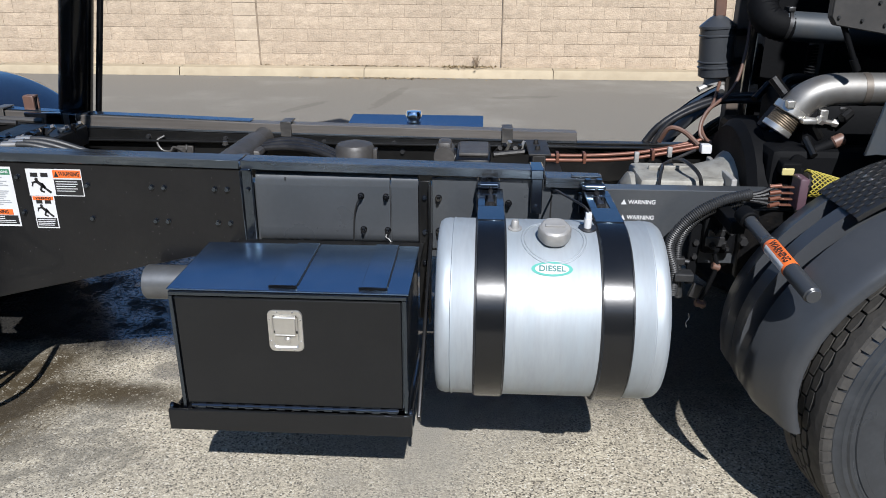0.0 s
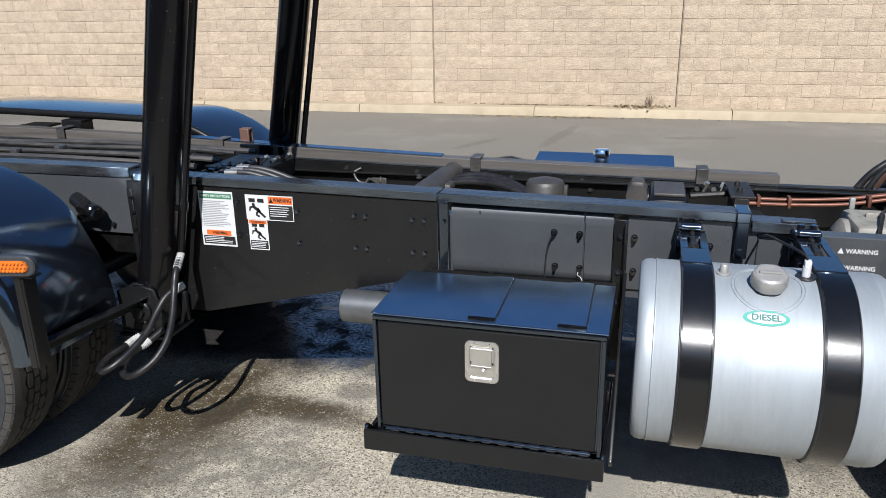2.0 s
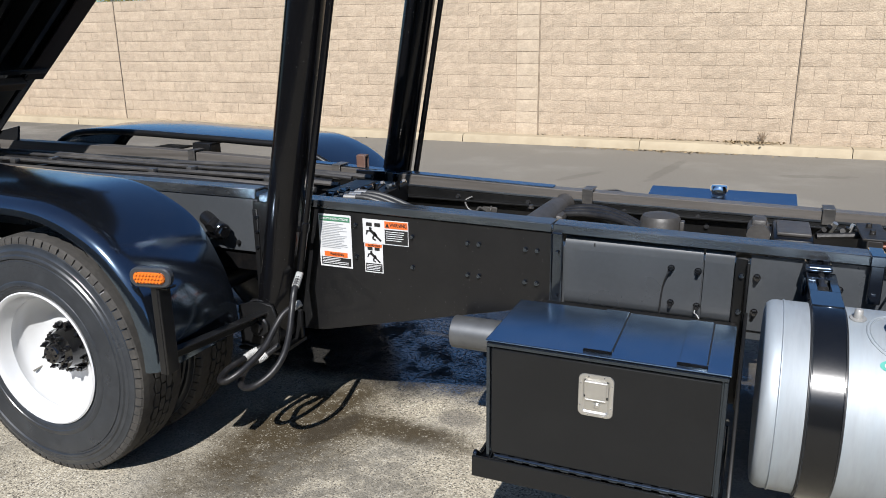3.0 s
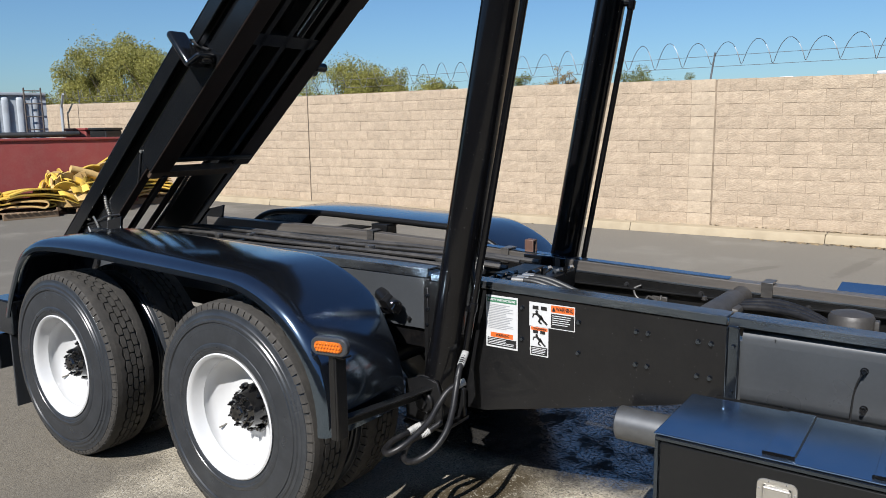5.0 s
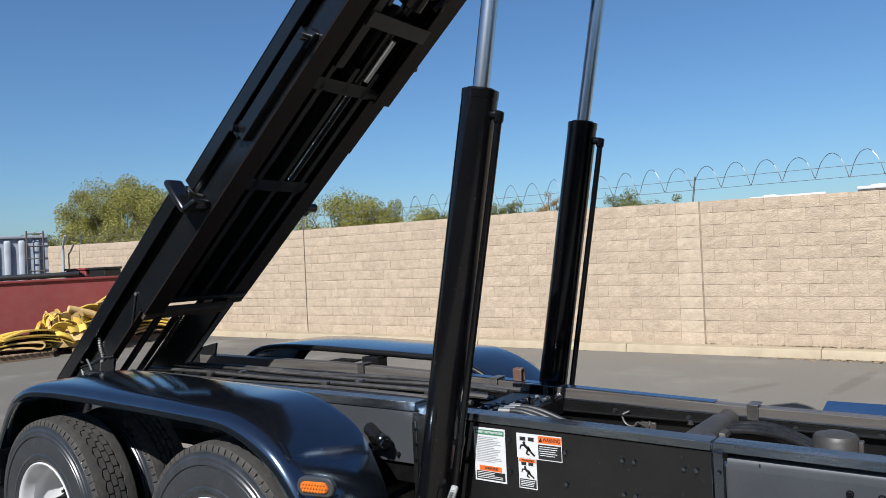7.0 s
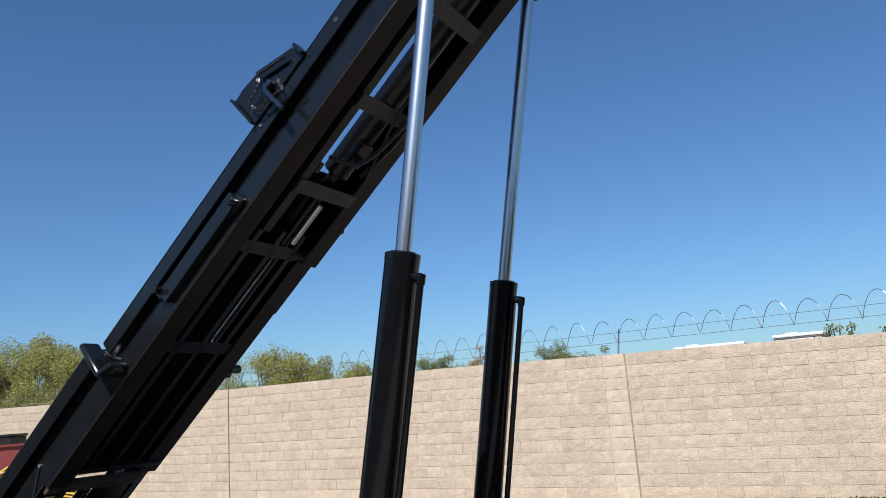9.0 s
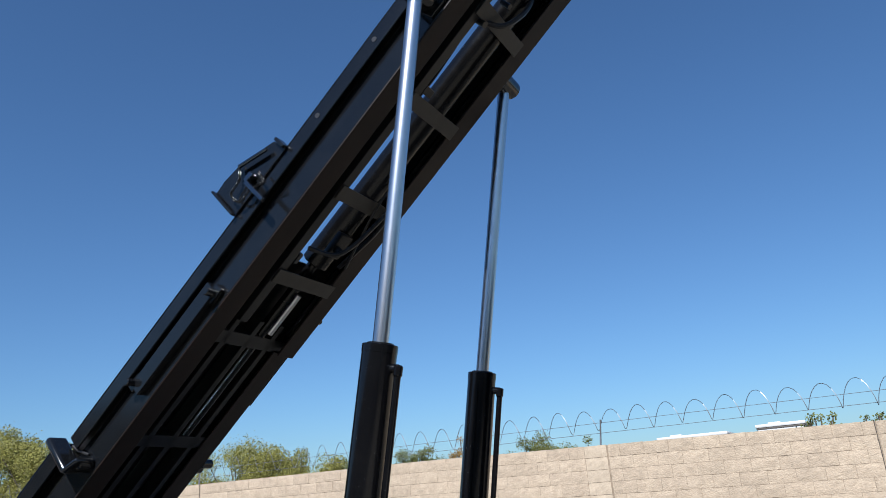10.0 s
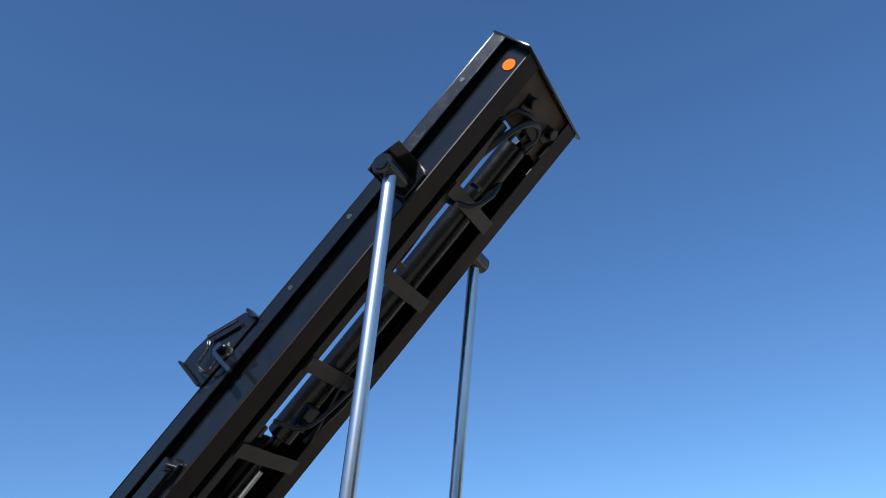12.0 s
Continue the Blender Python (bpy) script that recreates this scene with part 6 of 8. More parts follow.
        part("triangle", prism([(3.262, z - 0.009), (3.282, z - 0.009), (3.272, z + 0.011)], -0.4338, -0.4326, 0), PAPER, d)


# ---- between the rails, and the engine bay ----
def build_between():
    p = thing("hydraulic_lines", (-0.7, 0, 1.05), "bundle of black hydraulic tubes between the rails", "pipes")
    rng = random.Random(17)
    for k in range(6):
        y, z = -0.29 + 0.118 * k + rng.uniform(-0.01, 0.01), 1.112 - 0.006 * k + rng.uniform(-0.01, 0.01)
        w = [rng.uniform(-0.009, 0.009) for _ in range(6)]
        part("tube", sweep([(-2.3, y, z), (-1.6, y + w[0], z + w[1]), (-0.9, y + w[2], z - 0.004), (-0.3, y + w[3], z + w[4]), (0.3, y, z), (0.55 + 0.06 * (k % 3), y + w[5], z - 0.01)], (0.011, 0.014, 0.012, 0.016)[k % 4], 8, 4), TUBEP if k % 3 else HOSE, p)
    for x in (-1.5, -0.45, 0.3):
        part("tube_clamp", slab((x - 0.025, -0.34, 1.05), (x + 0.025, 0.36, 1.065), 0.003), SATIN, p)
        part("clamp_block", slab((x - 0.022, -0.13, 1.1), (x + 0.022, -0.09, 1.128), 0.006), TUBEP, p)
        part("clamp_block", slab((x + 0.1, 0.03, 1.085), (x + 0.135, 0.09, 1.118), 0.006), TUBEP, p)
    part("support_plate", slab((-2.3, -0.4, 0.9), (0.7, 0.4, 0.91), 0.002), GREASY_SHADE, p)
    v = thing("valve_block", (0.8, -0.05, 1.0), "dark hydraulic valve block with fittings and hoses", "valve")
    part("block", merge(slab((0.62, -0.33, 0.98), (0.9, 0.25, 1.07), 0.008), slab((0.68, -0.2, 1.06), (0.8, 0.1, 1.1), 0.006)), GREASY_SHADE, v)
    rng = random.Random(3)
    for k in range(8):
        x, y = 0.68 + 0.03 * k, -0.28 + 0.06 * k
        ft = part("fitting", merge(rod((x, y, 1.055), (x + 0.012, y, 1.088 + 0.008 * (k % 3)), 0.012, seg=6), rod((x + 0.008, y, 1.08), (x + 0.045, y + 0.01, 1.092 + 0.008 * (k % 3)), 0.0095, seg=8)), HUBP if k % 3 else BLUEGREY, v)
        part("fitting_nut", rod((x + 0.03, y + 0.006, 1.087 + 0.008 * (k % 3)), (x + 0.043, y + 0.01, 1.091 + 0.008 * (k % 3)), 0.0125, seg=6), DULL if k % 2 else HUBP, ft)
    for k in range(3):
        y = -0.3 + 0.05 * k
        ho = part("hose", sweep([(0.78, y, 1.09), (0.95, y + 0.01, 1.1), (1.12, y + 0.04, 1.04), (1.3, y + 0.08, 0.95), (1.5, y + 0.1, 0.88)], 0.0135, 10), LOOM, v)
        part("ferrule", rod((0.84, y + 0.004, 1.098), (0.9, y + 0.007, 1.1), 0.0165, seg=10), STEEL, ho)
    for k in range(3):
        part("hose", sweep([(1.66, 0.32 - 0.035 * k, 0.965), (1.86, 0.3 - 0.04 * k, 1.0 - 0.008 * k), (2.05, 0.22 - 0.04 * k, 0.97), (2.25, 0.1 - 0.03 * k, 0.88)], 0.0165, 12), HOSE, v)
    a = thing("air_bellows", (2.19, 0.05, 0.9), "dark domed canister between the rails", "canister")
    part("can", xform(lathe([(0.0, 0.148), (0.04, 0.146), (0.075, 0.136), (0.084, 0.122), (0.086, 0.0), (0, 0)], 32), Matrix.Translation((2.19, 0.05, 0.91))), CASTIRON, a)
    part("side_tab", slab((2.272, 0.02, 0.95), (2.29, 0.06, 1.03), 0.004), CASTIRON, a)
    g = thing("pump_drive", (2.75, 0, 0.9), "greasy pump drive with brackets and yoke", "pump")
    part("housing", merge(slab((2.63, -0.12, 0.86), (2.78, 0.22, 1.03), 0.02), rod((2.55, 0.1, 0.97), (2.63, 0.1, 0.97), 0.05)), GREASY_SHADE, g)
    part("cover", slab((2.645, -0.08, 1.03), (2.77, 0.14, 1.045), 0.006), CASTIRON, g)
    part("yoke", merge(rod((2.58, 0.02, 1.0), (2.58, 0.16, 1.0), 0.045, seg=14), slab((2.55, 0.04, 0.93), (2.61, 0.14, 1.06), 0.015)), CASTIRON, g)
    for k in range(9):
        part("fitting", rod((2.8 + 0.022 * k, 0.1 + 0.02 * (k % 4), 1.0), (2.82 + 0.022 * k, 0.06 + 0.03 * (k % 3), 1.035 + 0.008 * (k % 3)), 0.011, seg=8), (IRON, SATIN, STEEL)[k % 3], g)
    part("tie_rod", rod((2.79, 0.0, 1.02), (2.97, 0.04, 1.03), 0.013, seg=8), IRON, g)
    part("mount_post", merge(slab((2.945, -0.16, 0.8), (3.0, 0.08, 1.06), 0.006), slab((2.93, -0.16, 1.055), (3.02, 0.1, 1.065), 0.003), bolt((2.97, 0.03, 1.065), (0, 0, 1)), bolt((2.97, -0.08, 1.065), (0, 0, 1))), IRON, g)
    c = thing("copper_lines", (3.3, 0.18, 0.93), "twin copper-coloured lines with black clips", "pipes")
    for k in range(2):
        part("line", sweep([(2.99, 0.18 + 0.022 * k, 0.955 + 0.016 * k), (3.2, 0.185 + 0.022 * k, 0.955 + 0.016 * k), (3.4, 0.19 + 0.022 * k, 0.965 + 0.018 * k), (3.55, 0.195 + 0.02 * k, 0.99 + 0.014 * k), (3.7, 0.2 + 0.02 * k, 1.02 + 0.01 * k)], 0.009, 10), COPPER, c)
    part("line", sweep([(3.45, 0.21, 0.99), (3.58, 0.23, 1.01), (3.72, 0.24, 1.045)], 0.0075, 8), COPPER, c)
    for x, z in ((3.08, 0.955), (3.2, 0.955), (3.5, 0.975)):
        part("clip", slab((x - 0.007, 0.165, z - 0.012), (x + 0.007, 0.218, z + 0.034), 0.003), COPPER, c)
    tr = thing("transmission", (3.6, 0.0, 0.75), "cast aluminium transmission housing behind the cab", "transmission")
    part("case", xform(lathe([(0, 0), (0.1, 0), (0.14, 0.03), (0.15, 0.2), (0.2, 0.4), (0.26, 0.45), (0.26, 0.48), (0, 0.48)], 20), Matrix.Translation((3.33, -0.03, 0.82)) @ Matrix.Rotation(radians(90), 4, "Y")), TRANS, tr)
    part("case_top", merge(slab((3.38, -0.18, 0.88), (3.74, 0.1, 0.975), 0.02), slab((3.5, -0.24, 0.86), (3.74, -0.1, 0.94), 0.025)), TRANS, tr)
    part("case_rib", slab((3.44, -0.03, 0.97), (3.74, -0.018, 0.992), 0.004), TRANS, tr)
    for k in range(4):
        part("case_rib", xform(slab((-0.006, -0.13, 0.0), (0.006, 0.0, 0.02), 0.004), Matrix.Translation((3.42 + 0.085 * k, -0.06, 0.958)) @ Matrix.Rotation(radians(12), 4, "X")), TRANS, tr)
    part("case_flange", merge(slab((3.715, -0.25, 0.84), (3.738, 0.12, 1.0), 0.006), slab((3.4, -0.212, 0.874), (3.73, -0.196, 0.892), 0.005)), CASTALU, tr)
    part("lead", sweep([(3.46, -0.19, 0.9), (3.45, -0.2, 0.97), (3.48, -0.1, 1.0), (3.52, 0.02, 0.99), (3.66, 0.1, 1.03)], 0.007, 6), HOSE, tr)
    for k in range(5):
        part("case_bolt", bolt((3.42 + 0.07 * k, -0.185, 0.94 - 0.006 * k), (0, -1, 0.6), 0.008), DULL, tr)
    part("lead", sweep([(3.62, -0.2, 0.9), (3.6, -0.22, 1.0), (3.57, -0.1, 1.03), (3.56, 0.05, 1.0)], 0.008, 6), HOSE, tr)
    part("plug", slab((3.69, 0.11, 1.01), (3.735, 0.15, 1.05), 0.006), PAPER, tr, "white electrical connector")
    for k in range(2):
        part("bracket_tab", slab((3.38 + 0.16 * k, -0.02 + 0.1 * k, 1.0), (3.4 + 0.16 * k, 0.0 + 0.1 * k, 1.045), 0.004), CASTALU, tr)
    # oil tank on the far side, with its breather cap
    o = thing("oil_tank", (2.4, 0.75, 0.6), "black hydraulic oil tank with chrome breather cap", "tank")
    part("tank", slab((2.06, 0.53, 0.5), (2.74, 0.8, 0.985), 0.01), PAINT, o)
    part("tank_top", xform(slab((2.055, -0.15, 0), (2.745, 0.15, 0.012), 0.003), Matrix.Translation((0, 0.665, 1.002)) @ Matrix.Rotation(radians(5), 4, "X")), LIDP, o, "", 0)
    part("breather_cap", xform(lathe([(0.03, 0), (0.036, 0.004), (0.036, 0.012), (0.03, 0.016), (0.042, 0.02), (0.042, 0.05), (0.036, 0.058), (0, 0.06)], 24), Matrix.Translation((2.39, 0.68, 1.014))), CHROME, o, "chrome breather cap")


def build_front_fender():
    f = thing("front_fender", (3.95, -0.95, 0.5), "ribbed grey-black plastic front wheel fender", "fender")
    cx, cz = 4.3, 0.5
    cols = [(-0.72, 0.735), (-0.735, 0.745), (-0.8, 0.748), (-0.808, 0.722), (-0.852, 0.72), (-0.872, 0.747), (-0.935, 0.745), (-0.943, 0.714), (-0.984, 0.71), (-1.002, 0.736), (-1.04, 0.722), (-1.08, 0.695), (-1.115, 0.68), (-1.14, 0.66), (-1.15, 0.64), (-1.145, 0.625), (-1.13, 0.64), (-1.07, 0.67), (-0.9, 0.7), (-0.72, 0.72)]
    bm = bmesh.new()
    rows = []
    n = 40
    for k in range(n + 1):
        a = radians(184 - 187 * k / n)
        squeeze = 1 - 0.08 * max(0, 1 - k / 6) ** 2
        # the ribs die away towards the flat lower end
        fade = min(1.0, max(0.0, (k - 1) / 5))
        row = []
        for i, (y, r) in enumerate(cols):
            flat = 0.74 if i < 9 else r
            rr = flat + (r - flat) * (0.1 + 1.6 * fade) if i < 9 else r
            row.append(bm.verts.new((cx + rr * squeeze * math.cos(a), y, cz + rr * math.sin(a) + (0.09 * (y + 1.15) / 0.43 if k == 0 else 0))))
        rows.append(row)
    for a, b in zip(rows, rows[1:]):
        for i in range(len(cols)):
            bm.faces.new((a[i], b[i], b[(i + 1) % len(cols)], a[(i + 1) % len(cols)]))
    bm.faces.new(rows[0])
    bm.faces.new(rows[-1][::-1])
    far_bm = bm.copy()
    xform(far_bm, Matrix.Diagonal((1, -1, 1, 1)))
    part("shell", bm, PLASTIC, f, "", 65)
    f2 = thing("front_fender", (3.95, 0.95, 0.5), "dark plastic front wheel fender beyond the engine bay", "fender")
    part("shell", far_bm, SEMI, f2, "", 65)
    # step mesh on top
    g = lathe([(0.742, 0), (0.758, 0), (0.758, 0.27), (0.742, 0.27)], 20, radians(88), radians(40))
    g = xform(g, Matrix.Translation((cx, -0.72, cz)) @ Matrix.Rotation(radians(90), 4, "X"))
    grip = part("step_grip", g, INK, f)
    tooth = part("grip_tooth", slab((-0.013, -0.0035, 0), (0.013, 0.0035, 0.006), 0.002, 1), SEMI, grip)
    for i in range(11):
        for j in range(13):
            a = radians(127 - 3.4 * i - 1.7 * (j % 2))
            q = Vector((cx + 0.757 * math.cos(a), -0.735 - 0.019 * j, cz + 0.757 * math.sin(a)))
            (tooth if i == j == 0 else again(tooth, Matrix(), grip)).matrix_basis = Matrix.Translation(q) @ Matrix.Rotation(radians(90) - a, 4, "Y")
    b = thing("tilt_pump_tube", (3.63, -0.8, 0.9), "black tube lever with orange warning sleeve", "lever")
    p0, p1 = Vector((3.60, -0.62, 1.03)), Vector((3.67, -1.17, 0.925))
    q0, q1 = p0.lerp(p1, 0.22), p0.lerp(p1, 0.5)
    part("tube", merge(rod(q1, p1, 0.0255, seg=24, bevel=0.004), rod(q0, q1, 0.0205, seg=20), rod(p0.lerp(p1, 0.47), q1, 0.0205, 0.0255, seg=20)), PLASTIC, b)
    part("socket", merge(rod(p0.lerp(p1, 0.16), p0.lerp(p1, 0.26), 0.031, seg=18, bevel=0.004), slab((3.585, -0.69, 0.93), (3.635, -0.44, 0.975), 0.006)), BAY_SHADE_BLACK, b)
    part("end_cap", rod(p1, p1 + (p1 - p0).normalized() * 0.006, 0.022, seg=24, bevel=0.002), PLASTIC, b)
    d = (p1 - p0).normalized()
    m = frame_from(p0 + d * 0.3, p1)
    sl = part("warning_sleeve", xform(lathe([(0.026, 0), (0.0264, 0.001), (0.0264, 0.135), (0.026, 0.136)], 28), m), ORANGEINK, b, "orange warning sleeve")
    part("print_block", xform(lathe([(0.0266, 0.01), (0.027, 0.01), (0.027, 0.126), (0.0266, 0.126)], 10, radians(150), radians(70)), m), PAPER, sl)
    # lettering along the tube, facing up and outwards
    zax = Vector((-0.35, -0.45, 0.82))
    zax = (zax - d * zax.dot(d)).normalized()
    fm = Matrix.Translation(p0 + d * 0.368 + zax * 0.0272) @ Matrix((d, zax.cross(d), zax)).transposed().to_4x4()
    text_mesh("WARNING", 0.03, fm, INK, sl, width=0.11, bold=0.0006)


def build_engine_bay():
    e = thing("engine", (4.2, 0, 0.75), "black diesel engine and fittings in the open bay, shade put into their colour", "engine")
    part("block", merge(slab((3.82, -0.33, 0.62), (4.75, 0.36, 1.14), 0.03), slab((3.95, -0.24, 1.1), (4.75, 0.26, 1.3), 0.04)), BAY_SHADE_BLACK, e)
    part("bell_housing", xform(lathe([(0, 0), (0.3, 0), (0.33, 0.03), (0.33, 0.08), (0, 0.08)], 28), Matrix.Translation((3.76, -0.02, 0.86)) @ Matrix.Rotation(radians(90), 4, "Y")), BAY_SHADE_BLACK, e)
    rng = random.Random(8)
    for k in range(26):
        x, y, z = rng.uniform(3.85, 4.35), rng.uniform(-0.36, 0.4), rng.uniform(1.05, 1.32)
        if k % 2:
            part("engine_fitting", rod((x, y, z), (x + rng.uniform(-0.08, 0.08), y + rng.uniform(-0.08, 0.08), z + rng.uniform(0.02, 0.1)), rng.uniform(0.012, 0.03), seg=8), (BAY_SHADE_BLACK, GREASY_SHADE, BAY_SHADE_BLACK, SATIN)[k % 4], e)
        else:
            s = rng.uniform(0.02, 0.06)
            part("engine_bracket", slab((x - s, y - s, z - s), (x + s, y + s, z + s * 0.4), 0.008), (BAY_SHADE_BLACK, BAY_SHADE_BLACK, GREASY_SHADE)[k % 3], e)
    for k in range(3, 7):
        y = -0.28 + 0.1 * k
        part("engine_hose", sweep([(3.82, y, 1.0), (3.9 + 0.02 * k, y - 0.04, 1.18), (4.05, y, 1.28 + 0.02 * (k % 3)), (4.3, y + 0.03, 1.3)], 0.012 + 0.003 * (k % 3), 8), HOSE, e)
    # cab shell added to shade the bay; its sides and roof stay out of view
    c = thing("cab_rear", (4.5, 0.1, 1.2), "cab shell added to shade the engine bay, with its cover plates", "cab")
    part("rear_panel", slab((4.5, -1.15, 1.3), (4.56, 1.15, 3.1), 0.02), BAY_SHADE_BLACK, c)
    for s in (-1, 1):
        part("side_panel", prism([(5.0, 1.5), (5.0, 3.0), (4.95, 3.1), (5.9, 3.1), (6.0, 1.3)], s * 1.2, s * 1.16, 0.01), PAINT, c)
    part("roof", slab((4.48, -1.2, 3.1), (5.95, 1.2, 3.16), 0.02), PAINT, c)
    part("floor_panel", slab((4.35, -1.15, 1.2), (6.0, 1.15, 1.3), 0.02), GREASY_SHADE, c)
    part("side_flange", prism([(4.07, 1.16), (4.11, 1.165), (4.6, 1.12), (4.6, 1.42), (4.12, 1.42)], -0.5, -0.485), BLUEGREY, c, "dusty grey flange plate")
    part("lower_cover", prism([(3.94, 1.95), (3.945, 1.612), (3.965, 1.582), (4.14, 1.553), (4.6, 1.5), (4.6, 1.95)], -0.33, -0.29, 0.004), material("dusty_cab_plate", (0.022, 0.021, 0.02), 0.55, 0, 0.3, 5, 50, 0.2, 80, dirt=(0.045, 0.04, 0.036), dirt_amount=0.5), c, "dusty dark cover plate")
    rv = part("cover_rivet", bolt((0, -0.33, 0), (0, -1, 0), 0.006, 0.006), DULL, c)
    for k, (x, z) in enumerate(((3.97, 1.61), (4.05, 1.6), (4.13, 1.585), (4.1, 1.66))):
        (rv if k == 0 else again(rv, Matrix(), c)).matrix_basis = Matrix.Translation((x, 0, z))
    part("cab_strut", merge(rod((3.995, -0.3, 1.6), (4.07, -0.3, 1.45), 0.01, seg=12), rod((4.06, -0.3, 1.465), (4.082, -0.3, 1.425), 0.014, seg=12)), BAY_SHADE_BLACK, c)
    coil = [(4.205 + 0.02 * math.cos(1.05 * k), 0.4 + 0.02 * math.sin(1.05 * k), 1.44 - 0.0022 * k) for k in range(56)]
    part("spring_plate", slab((4.2, 0.43, 1.31), (4.265, 0.44, 1.47), 0.004), material("tan_dusty_plate", (0.2, 0.165, 0.13), 0.7, 0, 0.25, 6, 50), c, "dusty tan bracket plate")
    part("coil_spring", sweep(coil, 0.005, 6, 2), BAY_SHADE_BLACK, c)
    # dark sheets added behind the engine to stand for the bay's shade
    part("far_frame", slab((4.0, 0.66, 0.95), (4.5, 0.7, 2.3), 0.01), BAY_SHADE_BLACK, c)
    part("inner_screen", slab((4.42, -1.1, 0.5), (4.45, 1.1, 1.4), 0.004), GREASY_SHADE, c)
    # upright with the air dryer canister
    d = thing("air_dryer", (3.86, 0.6, 1.28), "black ribbed air dryer canister on a worn post", "air dryer")
    cm = Matrix.Translation((3.845, 0.58, 1.272)) @ Matrix.Rotation(radians(-4), 4, "Y")
    part("canister", xform(lathe([(0, 0), (0.06, 0.0), (0.078, 0.01), (0.079, 0.045), (0.083, 0.048), (0.083, 0.053), (0.079, 0.056), (0.079, 0.07), (0.083, 0.073), (0.083, 0.078), (0.079, 0.081), (0.079, 0.19), (0.083, 0.193), (0.083, 0.198), (0.079, 0.201), (0.079, 0.225), (0.083, 0.228), (0.083, 0.238), (0.076, 0.244), (0.045, 0.27), (0.022, 0.285), (0, 0.288)], 36), cm), PLASTIC, d)
    for z in (0.06, 0.19):
        part("mount_clip", xform(slab((0.07, -0.05, z), (0.12, -0.02, z + 0.03), 0.004), cm), BAY_SHADE_BLACK, d)
    part("base", merge(xform(rod((0, 0, -0.03), (0, 0, 0), 0.05), cm), xform(rod((-0.08, -0.02, -0.05), (0.0, 0, -0.02), 0.016, seg=8), cm), xform(rod((0.02, -0.05, -0.06), (0.03, 0, -0.02), 0.016, seg=8), cm)), CASTALU, d)
    part("hanger", xform(slab((-0.02, -0.02, 0.28), (0.03, 0.02, 0.42), 0.005), cm), BROWNH, d)
    part("post", slab((3.912, 0.57, 0.95), (3.972, 0.64, 1.95), 0.006), material("worn_brown_post_paint", (0.075, 0.058, 0.046), 0.6, 0, 0.35, 5, 40, dirt=(0.02, 0.017, 0.015), dirt_amount=0.7), d, "worn brown upright post")
    part("post", slab((3.985, 0.5, 1.0), (4.03, 0.66, 2.2), 0.01), PAINT, d)
    # intake pipe
    a = thing("intake_pipe", (4.2, 0.3, 1.45), "blue-grey intake pipe with black rubber elbow", "pipe")
    part("pipe", rod((4.0, 0.3, 1.535), (4.65, 0.28, 1.495), 0.062, seg=28), BLUEGREY, a)
    part("elbow", sweep([(4.05, 0.3, 1.528), (4.0, 0.3, 1.536), (3.96, 0.33, 1.56), (3.95, 0.38, 1.62), (3.98, 0.42, 1.75)], 0.064, 20, 6, 1, 0.03), BAY_SHADE_BLACK, a)
    part("clamp", merge(rod((4.022, 0.3, 1.532), (4.036, 0.3, 1.53), 0.068, seg=24), slab((4.02, 0.26, 1.592), (4.05, 0.32, 1.612), 0.004)), DULL, a)
    # exhaust elbow with a flexible end and clamps
    x = thing("exhaust_elbow", (4.0, -0.2, 1.2), "bright steel exhaust elbow with clamp", "exhaust pipe")
    EXH = material("dull_exhaust_steel", (0.19, 0.187, 0.18), 0.5, 0.75, 0.35, 5, 50, 0.1, 60, rough_vary=0.16, dirt=(0.11, 0.092, 0.072), dirt_amount=0.6)
    part("elbow", sweep([(4.6, -0.2, 1.345), (4.25, -0.2, 1.345), (4.1, -0.2, 1.343), (4.02, -0.2, 1.335), (3.965, -0.2, 1.309), (3.932, -0.2, 1.272), (3.915, -0.2, 1.25)], 0.061, 28), EXH, x)
    part("flex_end", sweep([(3.918, -0.2, 1.255), (3.894, -0.2, 1.222), (3.868, -0.2, 1.188)], 0.056, 22, 10, 1, 0.02), material("browned_flex_steel", (0.15, 0.12, 0.085), 0.45, 0.8, 0.25, 9, 60, dirt=(0.06, 0.05, 0.04), dirt_amount=0.5), x, "heat-browned flexible section")
    part("clamp", merge(rod((3.922, -0.2, 1.275), (3.906, -0.2, 1.248), 0.066, seg=28, bevel=0.003), slab((3.93, -0.285, 1.225), (3.985, -0.24, 1.245), 0.005), slab((3.87, -0.27, 1.28), (3.9, -0.24, 1.31), 0.005)), STEEL, x)
    part("clamp", rod((3.878, -0.2, 1.203), (3.866, -0.2, 1.184), 0.0595, seg=24, bevel=0.002), STEEL, x)
    part("clamp_bolt", merge(rod((3.94, -0.27, 1.245), (4.06, -0.25, 1.225), 0.009, seg=8), rod((3.99, -0.27, 1.24), (4.01, -0.26, 1.234), 0.017, seg=6), rod((4.05, -0.25, 1.228), (4.07, -0.25, 1.224), 0.016, seg=6), slab((4.0, -0.26, 1.235), (4.03, -0.22, 1.275), 0.004)), STEEL, x)
    part("heat_band", rod((4.15, -0.2, 1.344), (4.175, -0.2, 1.3445), 0.0625, seg=28), material("dark_heat_mark", (0.12, 0.105, 0.09), 0.5, 0.6, 0.3, 8, 50), x)
    # shift linkage lever
    s = thing("shift_linkage", (3.95, -0.3, 1.05), "dull linkage lever with rusty end", "lever")
